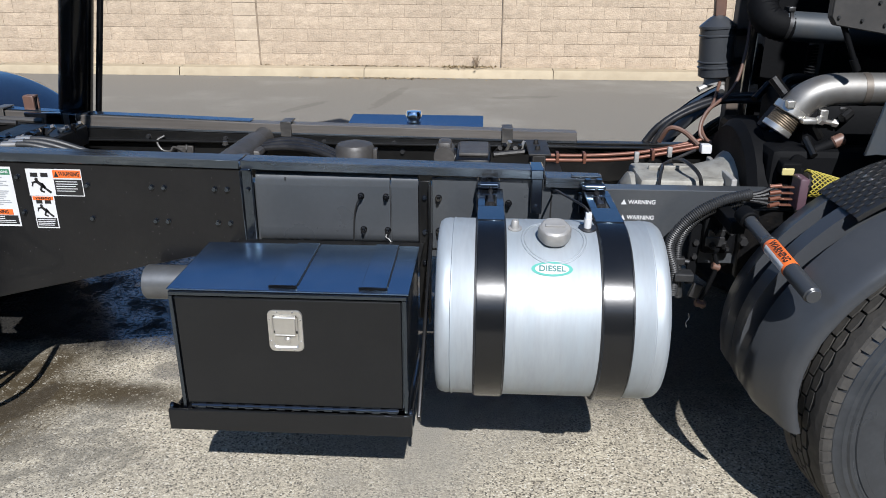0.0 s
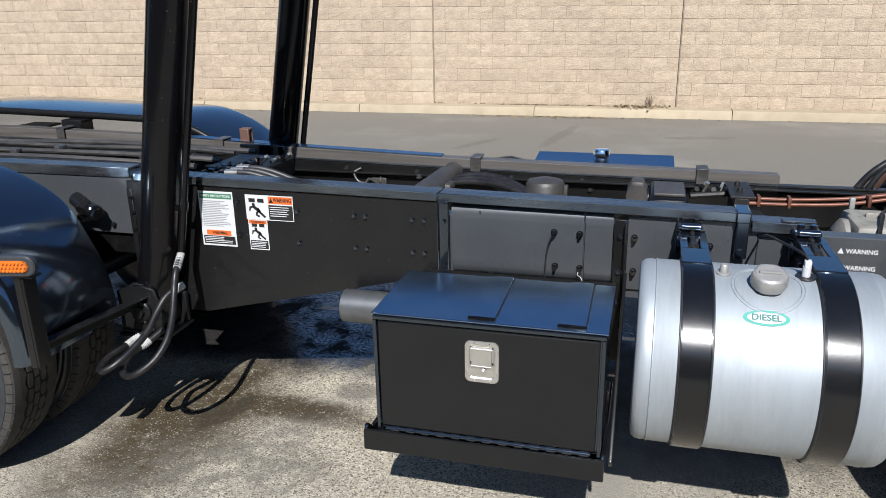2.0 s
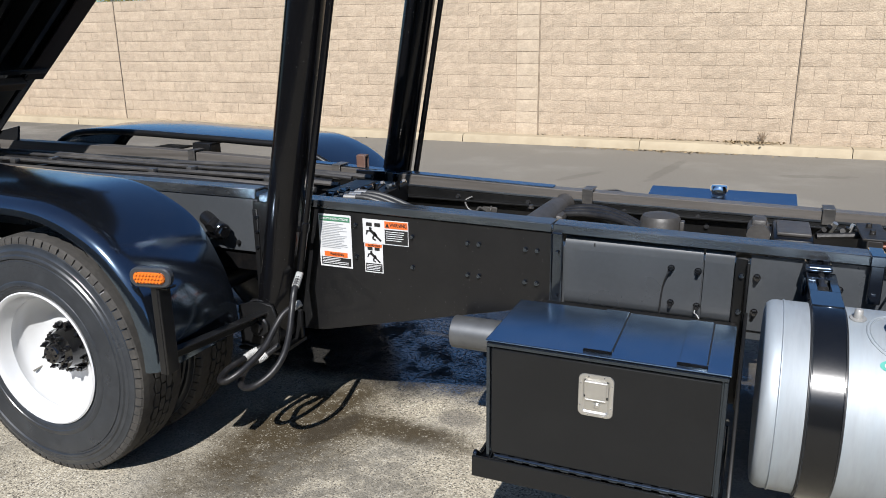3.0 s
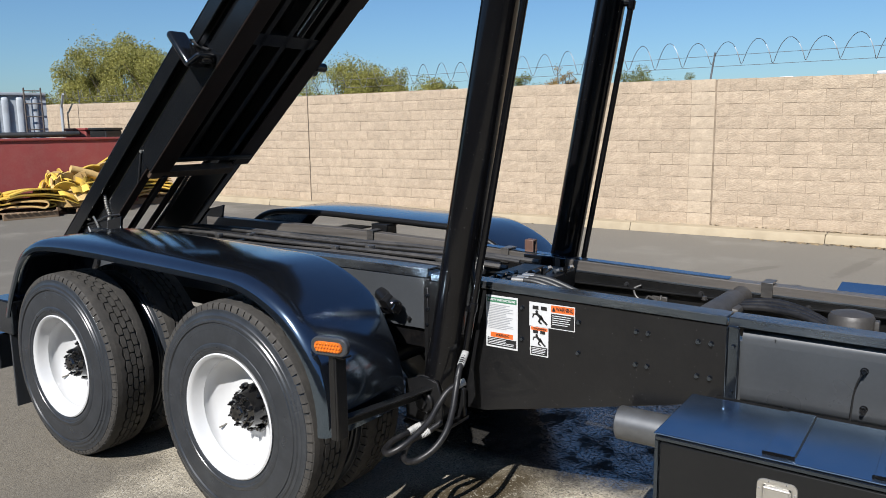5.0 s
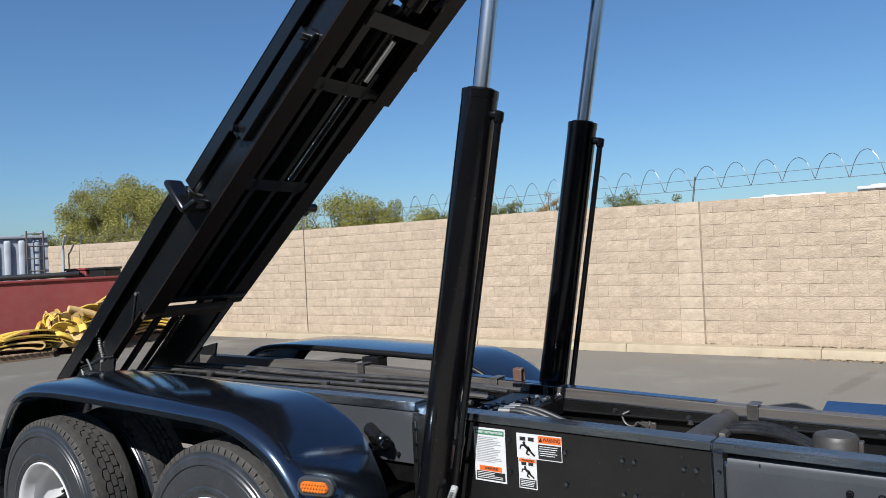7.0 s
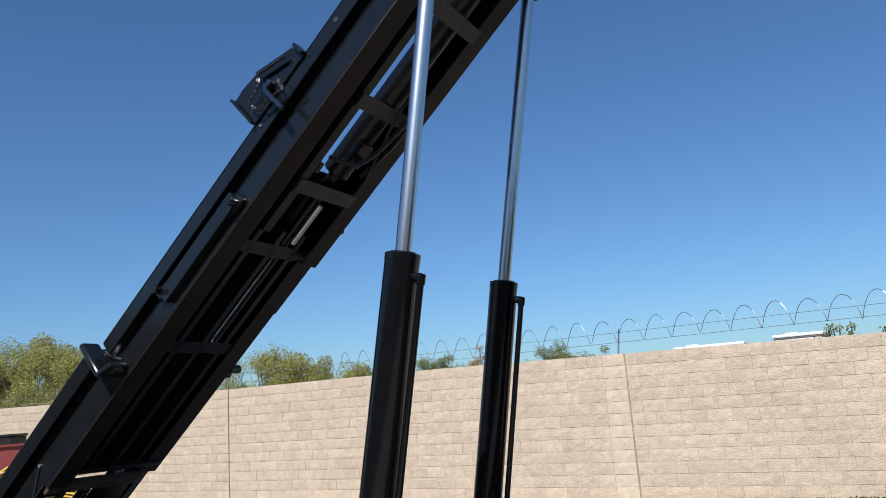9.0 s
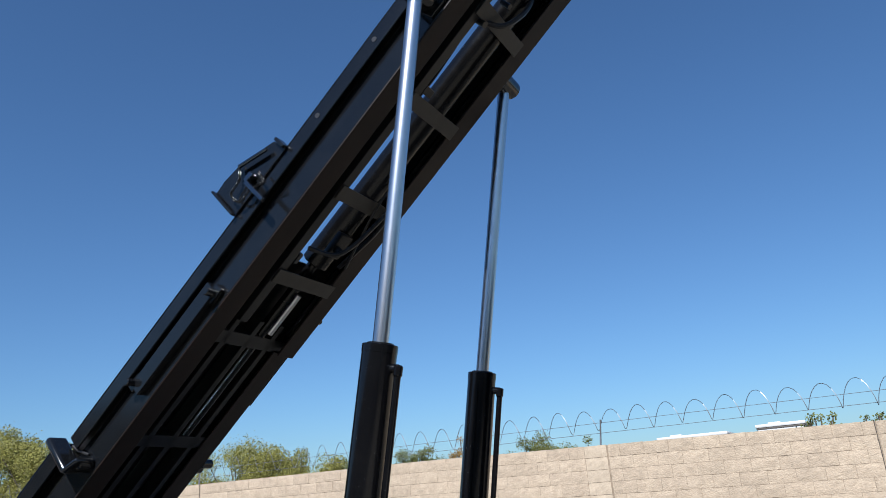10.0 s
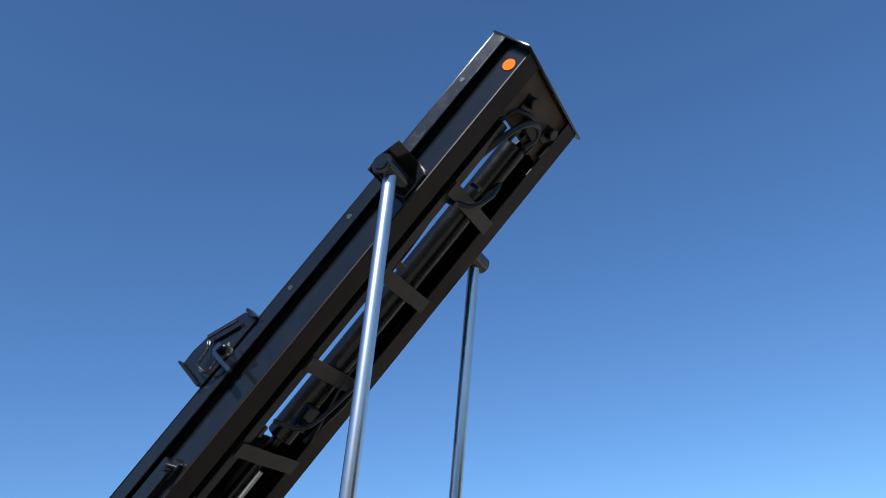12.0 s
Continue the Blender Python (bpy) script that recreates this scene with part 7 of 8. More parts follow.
    part("lever", merge(rod((3.93, -0.3, 1.105), (4.08, -0.29, 1.172), 0.02, seg=12), rod((3.915, -0.345, 1.09), (3.915, -0.26, 1.09), 0.032, seg=16), slab((3.9, -0.35, 0.98), (3.94, -0.28, 1.075), 0.008)), BAY_SHADE_BLACK, s)
    part("lever_end", rod((4.045, -0.293, 1.157), (4.088, -0.29, 1.178), 0.024, seg=14, bevel=0.006), BROWNH, s)
    part("tag", xform(slab((-0.022, -0.004, -0.013), (0.022, 0.004, 0.013), 0.006), Matrix.Translation((3.84, -0.45, 1.087))), YELLOWTAG, s, "yellow plastic tag")
    # cable plate, loom and mesh sleeve
    l = thing("cable_loom", (3.6, -0.5, 0.9), "grey corrugated cable loom with copper lugs", "cables")
    part("loom", sweep([(3.47, -0.5, 0.62), (3.46, -0.52, 0.72), (3.43, -0.53, 0.82), (3.46, -0.54, 0.9), (3.52, -0.54, 0.96), (3.6, -0.53, 1.0), (3.7, -0.51, 1.02)], 0.019, 12, 24, 1, 0.07), LOOM, l)
    part("loom", sweep([(3.5, -0.48, 0.6), (3.48, -0.5, 0.72), (3.47, -0.51, 0.82), (3.5, -0.52, 0.9), (3.57, -0.51, 0.955), (3.68, -0.49, 0.985)], 0.014, 12, 24, 1, 0.07), LOOM, l)
    for k in range(4):
        z = 1.045 - 0.022 * k
        cb = part("cable", sweep([(3.68, -0.5, 1.015 - 0.006 * k), (3.73, -0.5, 1.02 - 0.01 * k), (3.78, -0.5, z)], 0.008, 8), HOSE, l)
        part("lug", merge(rod((3.765, -0.5 - 0.006 * k, z), (3.805, -0.5, z + 0.004), 0.008, seg=10), slab((3.805, -0.508, z - 0.003), (3.85, -0.492, z + 0.003), 0.002)), COPPER, cb)
    part("terminal_plate", slab((3.853, -0.54, 0.97), (3.885, -0.46, 1.085), 0.006), PURPLE, l)
    part("clamp", slab((3.46, -0.55, 0.69), (3.53, -0.49, 0.72), 0.004), LOOM, l)
    g = bmesh.new()
    for k in range(16):
        for sgn in (-1, 1):
            pts = [(3.89 + 0.11 * q, -0.5 + (0.045 - 0.02 * q) * math.cos(sgn * 2.2 * q + 0.3927 * k), 1.06 - 0.01 * q + (0.05 - 0.02 * q) * math.sin(sgn * 2.2 * q + 0.3927 * k)) for q in (0, 0.25, 0.5, 0.75, 1.0)]
            g = merge(g, sweep(pts, 0.0021, 5, 2))
    part("mesh_sleeve", g, MESHY, l, "yellow braided mesh sleeve")
    part("mesh_core", rod((3.88, -0.5, 1.06), (4.02, -0.5, 1.045), 0.04, 0.022, seg=14), INK, l)
    # black air hoses falling from the dryer to the rail, and brown lines
    h = thing("air_hoses", (3.75, 0.4, 0.95), "arched black and brown air hoses", "hoses")
    for k in range(2):
        part("hose", sweep([(3.5 + 0.04 * k, 0.46 - 0.03 * k, 0.95), (3.58 + 0.03 * k, 0.46 - 0.03 * k, 1.06 + 0.012 * k), (3.72 + 0.02 * k, 0.47 - 0.04 * k, 1.15), (3.86, 0.45 - 0.04 * k, 1.2 - 0.01 * k), (4.05, 0.4, 1.22 - 0.03 * k)], 0.016 - 0.002 * k, 10), HOSE, h)
    part("hose", sweep([(3.95, 0.5, 1.6), (3.93, 0.45, 1.4), (3.88, 0.4, 1.25), (3.75, 0.32, 1.15), (3.72, 0.26, 1.06), (3.78, 0.22, 1.03)], 0.008, 8), BROWNH, h)
    part("hose", sweep([(3.86, 0.54, 1.26), (3.8, 0.4, 1.18), (3.73, 0.3, 1.1), (3.75, 0.22, 1.04), (3.82, 0.2, 1.05)], 0.0075, 8), BROWNH, h)
    part("hose", sweep([(3.55, 0.3, 1.02), (3.58, 0.26, 1.09), (3.64, 0.24, 1.08), (3.7, 0.2, 1.03)], 0.011, 8), BROWNH, h)
    # block of air fittings below the fender
    v = thing("relay_valve", (3.55, -0.42, 0.7), "dark relay valve with brass fittings and a loose wire", "valve")
    part("body", slab((3.56, -0.49, 0.78), (3.68, -0.4, 0.93), 0.012), BAY_SHADE_BLACK, v)
    part("mount_plate", merge(slab((3.568, -0.5, 0.812), (3.645, -0.492, 0.85), 0.006), slab((3.575, -0.498, 0.85), (3.64, -0.492, 0.878), 0.004)), DULL, v, "dull grey mounting plate")
    for x, z in ((3.598, 0.875), (3.648, 0.875), (3.592, 0.818), (3.64, 0.815)):
        st = part("stud", rod((x, -0.49, z), (x, -0.535, z), 0.006, seg=8), DULL, v)
        part("nut", merge(rod((x, -0.492, z), (x, -0.505, z), 0.0125, seg=6), rod((x, -0.512, z), (x, -0.522, z), 0.011, seg=6)), SATIN, st)
    part("hanger", xform(prism([(-0.018, -0.125), (0.016, -0.125), (0.02, 0.0), (0.018, 0.115), (-0.016, 0.115), (-0.02, 0.02)], -0.5, -0.492), Matrix.Translation((3.53, 0, 0.785))), BAY_SHADE_BLACK, v)
    for z in (0.83, 0.775):
        part("hanger_nut", rod((3.533, -0.498, z), (3.533, -0.512, z), 0.011, seg=6), DULL, v)
    part("strap", slab((3.455, -0.512, 0.775), (3.472, -0.5, 0.86), 0.003), SATIN, v)
    part("strap_clamp", merge(slab((3.455, -0.52, 0.742), (3.5, -0.495, 0.772), 0.005), rod((3.495, -0.508, 0.757), (3.515, -0.508, 0.755), 0.008, seg=8)), DULL, v)
    part("link", sweep([(3.61, -0.49, 0.78), (3.62, -0.5, 0.732), (3.602, -0.502, 0.665), (3.58, -0.5, 0.6)], 0.009, 8), BAY_SHADE_BLACK, v)
    part("link_joint", rod((3.604, -0.5, 0.738), (3.632, -0.5, 0.73), 0.014, seg=10, bevel=0.003), BROWNH, v)
    part("link_joint", merge(rod((3.56, -0.5, 0.585), (3.6, -0.5, 0.578), 0.014, seg=10, bevel=0.003), rod((3.585, -0.5, 0.6), (3.59, -0.5, 0.565), 0.009, seg=6)), BROWNH, v)
    part("link_clamp", xform(slab((-0.02, -0.01, -0.03), (0.02, 0.01, 0.03), 0.006), Matrix.Translation((3.556, -0.5, 0.636)) @ Matrix.Rotation(radians(18), 4, "Y")), DULL, v)
    part("wire", sweep([(3.541, -0.5, 0.54), (3.546, -0.5, 0.52), (3.537, -0.5, 0.5), (3.541, -0.5, 0.48)], 0.0018, 5), TAPE, v)
    part("side_bolt", rod((3.71, -0.47, 0.83), (3.71, -0.495, 0.83), 0.016, seg=6), DULL, v)
    part("bracket", slab((3.7, -0.47, 0.68), (3.9, -0.44, 0.95), 0.004), GREASY_SHADE, v)


# ---- wall, wire, far things ----
def wall_h(x):
    """Height of the wall above the kerb; its top is sloped to fit the camera's view."""
    return max(2.26, min(2.44, 2.355 - 0.0142 * (x - 1.4))) + max(0.0, -12.0 - x) * 0.014


JOINTS = (-30.3, -20.2, -10.26, -0.97, 3.02, 12.5)
STACKS = (-20.2, -10.26, -0.97)


def block_mesh(w, h, seed):
    """A split-face block: rough front, straight rear, set with its middle at 0."""
    rng = random.Random(seed)
    bm = bmesh.new()
    nx, nz = 5, 3
    grid = []
    for j in range(nz + 1):
        row = []
        for i in range(nx + 1):
            edge = i in (0, nx) or j in (0, nz)
            row.append(bm.verts.new((-w / 2 + w * i / nx, -0.002 - rng.random() * 0.003 if edge else -0.004 - rng.random() * 0.007, -h / 2 + h * j / nz)))
        grid.append(row)
    for j in range(nz):
        for i in range(nx):
            bm.faces.new((grid[j][i], grid[j][i + 1], grid[j + 1][i + 1], grid[j + 1][i]))
    rim = grid[0] + [grid[j][nx] for j in range(1, nz + 1)] + grid[nz][-2::-1] + [grid[j][0] for j in range(nz - 1, 0, -1)]
    back = [bm.verts.new((v.co.x, 0.03, v.co.z)) for v in rim]
    for k in range(len(rim)):
        q = (k + 1) % len(rim)
        bm.faces.new((rim[k], back[k], back[q], rim[q]))
    return bm


def build_wall():
    w = thing("wall_north", (0, WALL_Y, 0), "tan split-face concrete block yard wall", "wall", kind="structure")
    x_lo, x_hi = -47.0, 15.0
    top = [(x, WALL_Z + wall_h(x) - 0.004) for x in (x_hi, 7.0, 1.4, -6.0, -13.5, x_lo)]
    part("wall_core", prism([(x_lo, -0.02), (x_hi, -0.02), *top], WALL_Y + 0.0005, WALL_Y + 0.19, 0), MORTAR, w, "", 0)
    rng = random.Random(11)
    gap, ch = 0.006, 0.2
    cells = []
    edges = [x_lo, *JOINTS, x_hi]
    for a, b in zip(edges, edges[1:]):
        right = b
        if b in STACKS:
            for j in range(12):
                cells.append((b - 0.4 + 0.003, b - 0.012, j, True))
            right = b - 0.4
        for j in range(12):
            x = a + 0.012
            first = 0.2 if j % 2 else 0.4
            while x < right - 0.02:
                n = first if x < a + 0.02 else 0.4
                x2 = min(x + n, right)
                if right - x2 < 0.09:
                    x2 = right
                cells.append((x, x2 - (0.012 if x2 >= right and right == b else 0), j, False))
                x = x2
    shapes = {}
    fv, ff = [], []
    count = 0
    for x0, x1, j, stack in cells:
        wd = x1 - x0 - gap
        k_h = wall_h((x0 + x1) / 2) / WALL_H
        zc = WALL_Z + ch * (j + 0.5) * k_h
        yy = WALL_Y - (0.006 if stack else 0.0) + rng.uniform(-0.002, 0.003)
        if -5.2 < x0 < 4.6 and count < 300:
            key = (round(wd, 3), rng.randrange(4), stack)
            if key not in shapes:
                ob = link_mesh("block", block_mesh(wd, ch - gap, len(shapes)), BLOCKP if stack else BLOCK, 0)
                shapes[key] = ob.data
                bpy.data.objects.remove(ob)
            ob = new("block", shapes[key])
            under(ob, w)
            ob.matrix_basis = pose((x0 + x1) / 2, yy, zc) @ Matrix.Diagonal((1, 1, k_h, 1)) @ (Matrix() if rng.random() < 0.5 else Matrix.Rotation(math.pi, 4, "Y"))
            count += 1
        else:
            h2, w2 = (ch - gap) / 2 * k_h, wd / 2
            base = len(fv)
            xm = (x0 + x1) / 2
            fv += [(xm + sx * w2, yy - 0.004, zc + sz * h2) for sx, sz in ((-1, -1), (1, -1), (1, 1), (-1, 1))]
            fv += [(xm + sx * w2 * 0.8, yy - 0.005 - rng.random() * 0.005, zc + sz * h2 * 0.6) for sx, sz in ((-1, -1), (1, -1), (1, 1), (-1, 1))]
            fv += [(xm + sx * w2, yy + 0.03, zc + sz * h2) for sx, sz in ((-1, -1), (1, -1), (1, 1), (-1, 1))]
            ff += [(base + 4, base + 5, base + 6, base + 7)]
            for k in range(4):
                q = (k + 1) % 4
                ff += [(base + k, base + q, base + 4 + q, base + 4 + k), (base + k, base + 8 + k, base + 8 + q, base + q)]
    me = bpy.data.meshes.new("blocks")
    me.from_pydata(fv, [], ff)
    me.materials.append(BLOCKS)
    ob = under(new("blocks", me), w)
    tagged(ob, kind="stuff")
    jt = bmesh.new()
    for x in JOINTS:
        if x == -0.97:
            continue
        jt = merge(jt, slab((x - 0.011, WALL_Y - 0.002, WALL_Z), (x - 0.002, WALL_Y + 0.01, WALL_Z + wall_h(x)), 0))
    part("control_joint", jt, GAP, w, "", 0)


def build_sky_blockers():
    """Plain unseen walls added behind the viewer and ahead of the truck to block sky light."""
    s = thing("wall_south", (-16, -13, 0), "plain unseen wall added to block sky light", "wall", kind="structure")
    part("wall_panel", slab((-47, -13.2, 0), (15.2, -13, 5.2), 0.01), KERB, s)
    e = thing("wall_east", (15.3, -2, 0), "plain unseen wall added to block sky light", "wall", kind="structure")
    part("wall_panel", slab((15.21, -13.2, 0), (15.4, 9.6, 3.0), 0.01), KERB, e)


def build_razor_wire():
    r = thing("razor_wire", (0, WALL_Y + 0.1, WALL_Z + 2.3), "coiled galvanised razor wire on short posts above the wall", "razor wire")
    zc, rad, pitch = 2.905, 0.195, 0.47
    pts = []
    x, k = -46.0, 0
    n = 14
    total = int((60.0) / pitch * n)
    rng = random.Random(5)
    for i in range(total):
        a = 2 * math.pi * i / n
        jr = rad * (1 + 0.08 * math.sin(i * 0.13) + 0.05 * math.sin(i * 0.031))
        pts.append(Vector((-46.1 + pitch * i / n - 0.062 * math.cos(a), WALL_Y + 0.1 + jr * 0.35 * math.cos(a), zc + jr * math.sin(a) + 0.03 * math.sin(i * 0.011))))
    bm = bmesh.new()
    rings = []
    for i, q in enumerate(pts):
        tan = (pts[min(i + 1, len(pts) - 1)] - pts[max(i - 1, 0)]).normalized()
        s1 = tan.orthogonal().normalized()
        s2 = tan.cross(s1)
        rings.append([bm.verts.new(q + 0.006 * (math.cos(t) * s1 + math.sin(t) * s2)) for t in (0, 2.1, 4.2)])
    for a, b in zip(rings, rings[1:]):
        for t in range(3):
            bm.faces.new((a[t], a[(t + 1) % 3], b[(t + 1) % 3], b[t]))
    part("coil", bm, WIRE, r)
    for z in (2.72, 2.89):
        part("strand", sweep([(-46, WALL_Y + 0.1, z), (-20, WALL_Y + 0.1, z - 0.02), (-5, WALL_Y + 0.1, z), (14, WALL_Y + 0.1, z - 0.01)], 0.004, 5, 6), WIRE, r)
    for x in (-30.4, -20.3, -10.4, -1.1, 9.0):
        top = WALL_Z + wall_h(x)
        part("post", merge(rod((x, WALL_Y + 0.1, top), (x + 0.02, WALL_Y + 0.1, top + 0.16), 0.016, seg=8), rod((x + 0.02, WALL_Y + 0.1, top + 0.15), (x + 0.07, WALL_Y + 0.05, top + 0.42), 0.014, seg=8)), WIRE, r)


def build_tree(name, x, y, height, width, trunk_h, mat, label, seed, leaves=4500, size=0.16, flat=0.8):
    """Tapered trunk with limbs, and a crown of many small leaf blades in uneven clumps."""
    rng = random.Random(seed)
    t = thing(name, (x, y, 0), label, "tree", "trees behind the wall")
    tr = rod((x, y, 0), (x + 0.1, y, trunk_h), 0.16 * height / 6, 0.1 * height / 6, seg=10)
    clumps = []
    for k in range(70):
        a = rng.uniform(0, 6.283)
        rr = math.sqrt(rng.random()) * width / 2
        zz = trunk_h + (height - trunk_h) * rng.uniform(0.08, 0.9) * (1 - 0.35 * (rr / (width / 2)) ** 2)
        c = Vector((x + rr * math.cos(a), y + rr * math.sin(a) * flat, zz))
        clumps.append((c, rng.uniform(0.07, 0.14) * width))
        tr = merge(tr, sweep([(x + 0.05, y, trunk_h * rng.uniform(0.6, 1.0)), (x * 0.6 + c.x * 0.4, y * 0.6 + c.y * 0.4, trunk_h * 0.6 + c.z * 0.4), c], 0.022 * height / 6, 5, 3))
    part("trunk", tr, BARK, t)
    verts, faces = [], []
    for k in range(int(leaves * 6.2)):
        c, r = clumps[rng.randrange(len(clumps))]
        d = Vector((rng.gauss(0, 1), rng.gauss(0, 1), rng.gauss(0, 0.8)))
        p = c + d.normalized() * r * rng.random() ** 0.45
        if rng.random() < 0.025:
            p += Vector((0, 0, rng.random() * r * 0.7))
        s = size * rng.uniform(0.22, 0.6)
        u = Vector((rng.gauss(0, 1), rng.gauss(0, 1), rng.gauss(0, 1))).normalized()
        v = u.orthogonal().normalized() * s * 0.38
        u = u * s
        b = len(verts)
        verts += [p - u * 0.5, p + v, p + u * 0.5, p - v]
        faces.append((b, b + 1, b + 2, b + 3))
    me = bpy.data.meshes.new("crown")
    me.from_pydata([tuple(q) for q in verts], [], faces)
    me.materials.append(mat)
    ob = under(new("crown", me), t)


def build_trees():
    build_tree("tree", -41.8, 24.5, 7.95, 8.6, 1.8, LEAF, "large olive-green tree behind the wall", 1, 17000, 0.2)
    build_tree("tree", -35.6, 23.5, 7.2, 7.6, 1.6, LEAF, "olive-green tree behind the wall", 2, 13000, 0.2)
    build_tree("tree", -47.6, 25.5, 6.3, 5.6, 1.4, LEAF, "lower olive-green tree behind the wall", 16, 7000, 0.17)
    build_tree("tree", -56.5, 26.0, 5.7, 3.4, 1.6, LEAF2, "darker green tree behind the wall", 3, 3500, 0.17)
    build_tree("tree", -23.2, 24.6, 5.35, 5.4, 1.2, LEAF, "yellowing tree with sparse top behind the wall", 4, 8500, 0.15)
    build_tree("tree", -20.0, 25.0, 5.0, 5.2, 1.2, LEAF, "tree with brown-tinged olive leaves behind the wall", 5, 7000, 0.15)
    build_tree("tree", -17.2, 25.0, 4.15, 2.0, 1.2, LEAF2, "small green tree behind the wall", 15, 2200, 0.12)
    build_tree("tree", -13.75, 25.0, 4.5, 2.6, 1.2, LEAF2, "small green tree behind the wall", 6, 3500, 0.12)
    build_tree("tree", -17.9, 38.0, 5.7, 2.4, 1.5, LEAF3, "reddish-brown tree far behind the wall", 7, 1300, 0.15)
    build_tree("tree", -13.2, 38.0, 5.15, 4.4, 1.5, LEAF2, "green tree far behind the wall", 8, 4500, 0.16)
    build_tree("tree", -10.8, 39.0, 4.75, 2.4, 1.5, LEAF2, "small green tree far behind the wall", 9, 2500, 0.16)
    build_tree("tree", 2.2, 11.6, 3.25, 1.0, 1.0, LEAF2, "sparse shrub top showing above the wall", 10, 420, 0.1)
    build_tree("tree", 3.0, 11.4, 3.1, 0.8, 1.0, LEAF2, "sparse shrub top showing above the wall", 12, 300, 0.1)
    build_tree("tree", 0.3, 40.0, 4.6, 2.0, 1.5, LEAF2, "small green tree far behind the wall", 13, 1500, 0.2)


def build_trailers():
    for x0, x1, y, z in ((-4.7, -1.9, 30.0, 3.62), (-0.75, 1.05, 30.5, 3.75), (-24.6, -22.6, 21.0, 3.05)):
        t = thing("trailer", ((x0 + x1) / 2, y + 1.2, 0), "white box trailer standing behind the wall", "trailer", "trailers")
        part("body", slab((x0, y, 0.7), (x1, y + 2.4, z - 0.14), 0.05), ROOF, t)
        part("roof", merge(slab((x0 - 0.06, y - 0.06, z - 0.14), (x1 + 0.06, y + 2.46, z), 0.05), slab((x0 + 0.4, y + 0.5, z), (x0 + 0.9, y + 1.2, z + 0.08), 0.03)), ROOF, t)
        part("trim", slab((x0 - 0.02, y - 0.03, z - 0.2), (x1 + 0.02, y + 0.01, z - 0.15), 0.01), TRIM, t)
        for k in range(3):
            part("window", slab((x0 + 0.3 + 0.6 * k, y - 0.02, z - 0.6), (x0 + 0.65 + 0.6 * k, y + 0.01, z - 0.32), 0.01), INK, t)
        for q in (x0 + 0.4, x1 - 0.4):
            part("wheel", rod((q, y - 0.02, 0.36), (q, y + 0.25, 0.36), 0.36, seg=20), RUBBER, t)
            part("support", slab((q - 0.05, y + 0.3, 0.1), (q + 0.05, y + 0.4, 0.72)), TRIM, t)


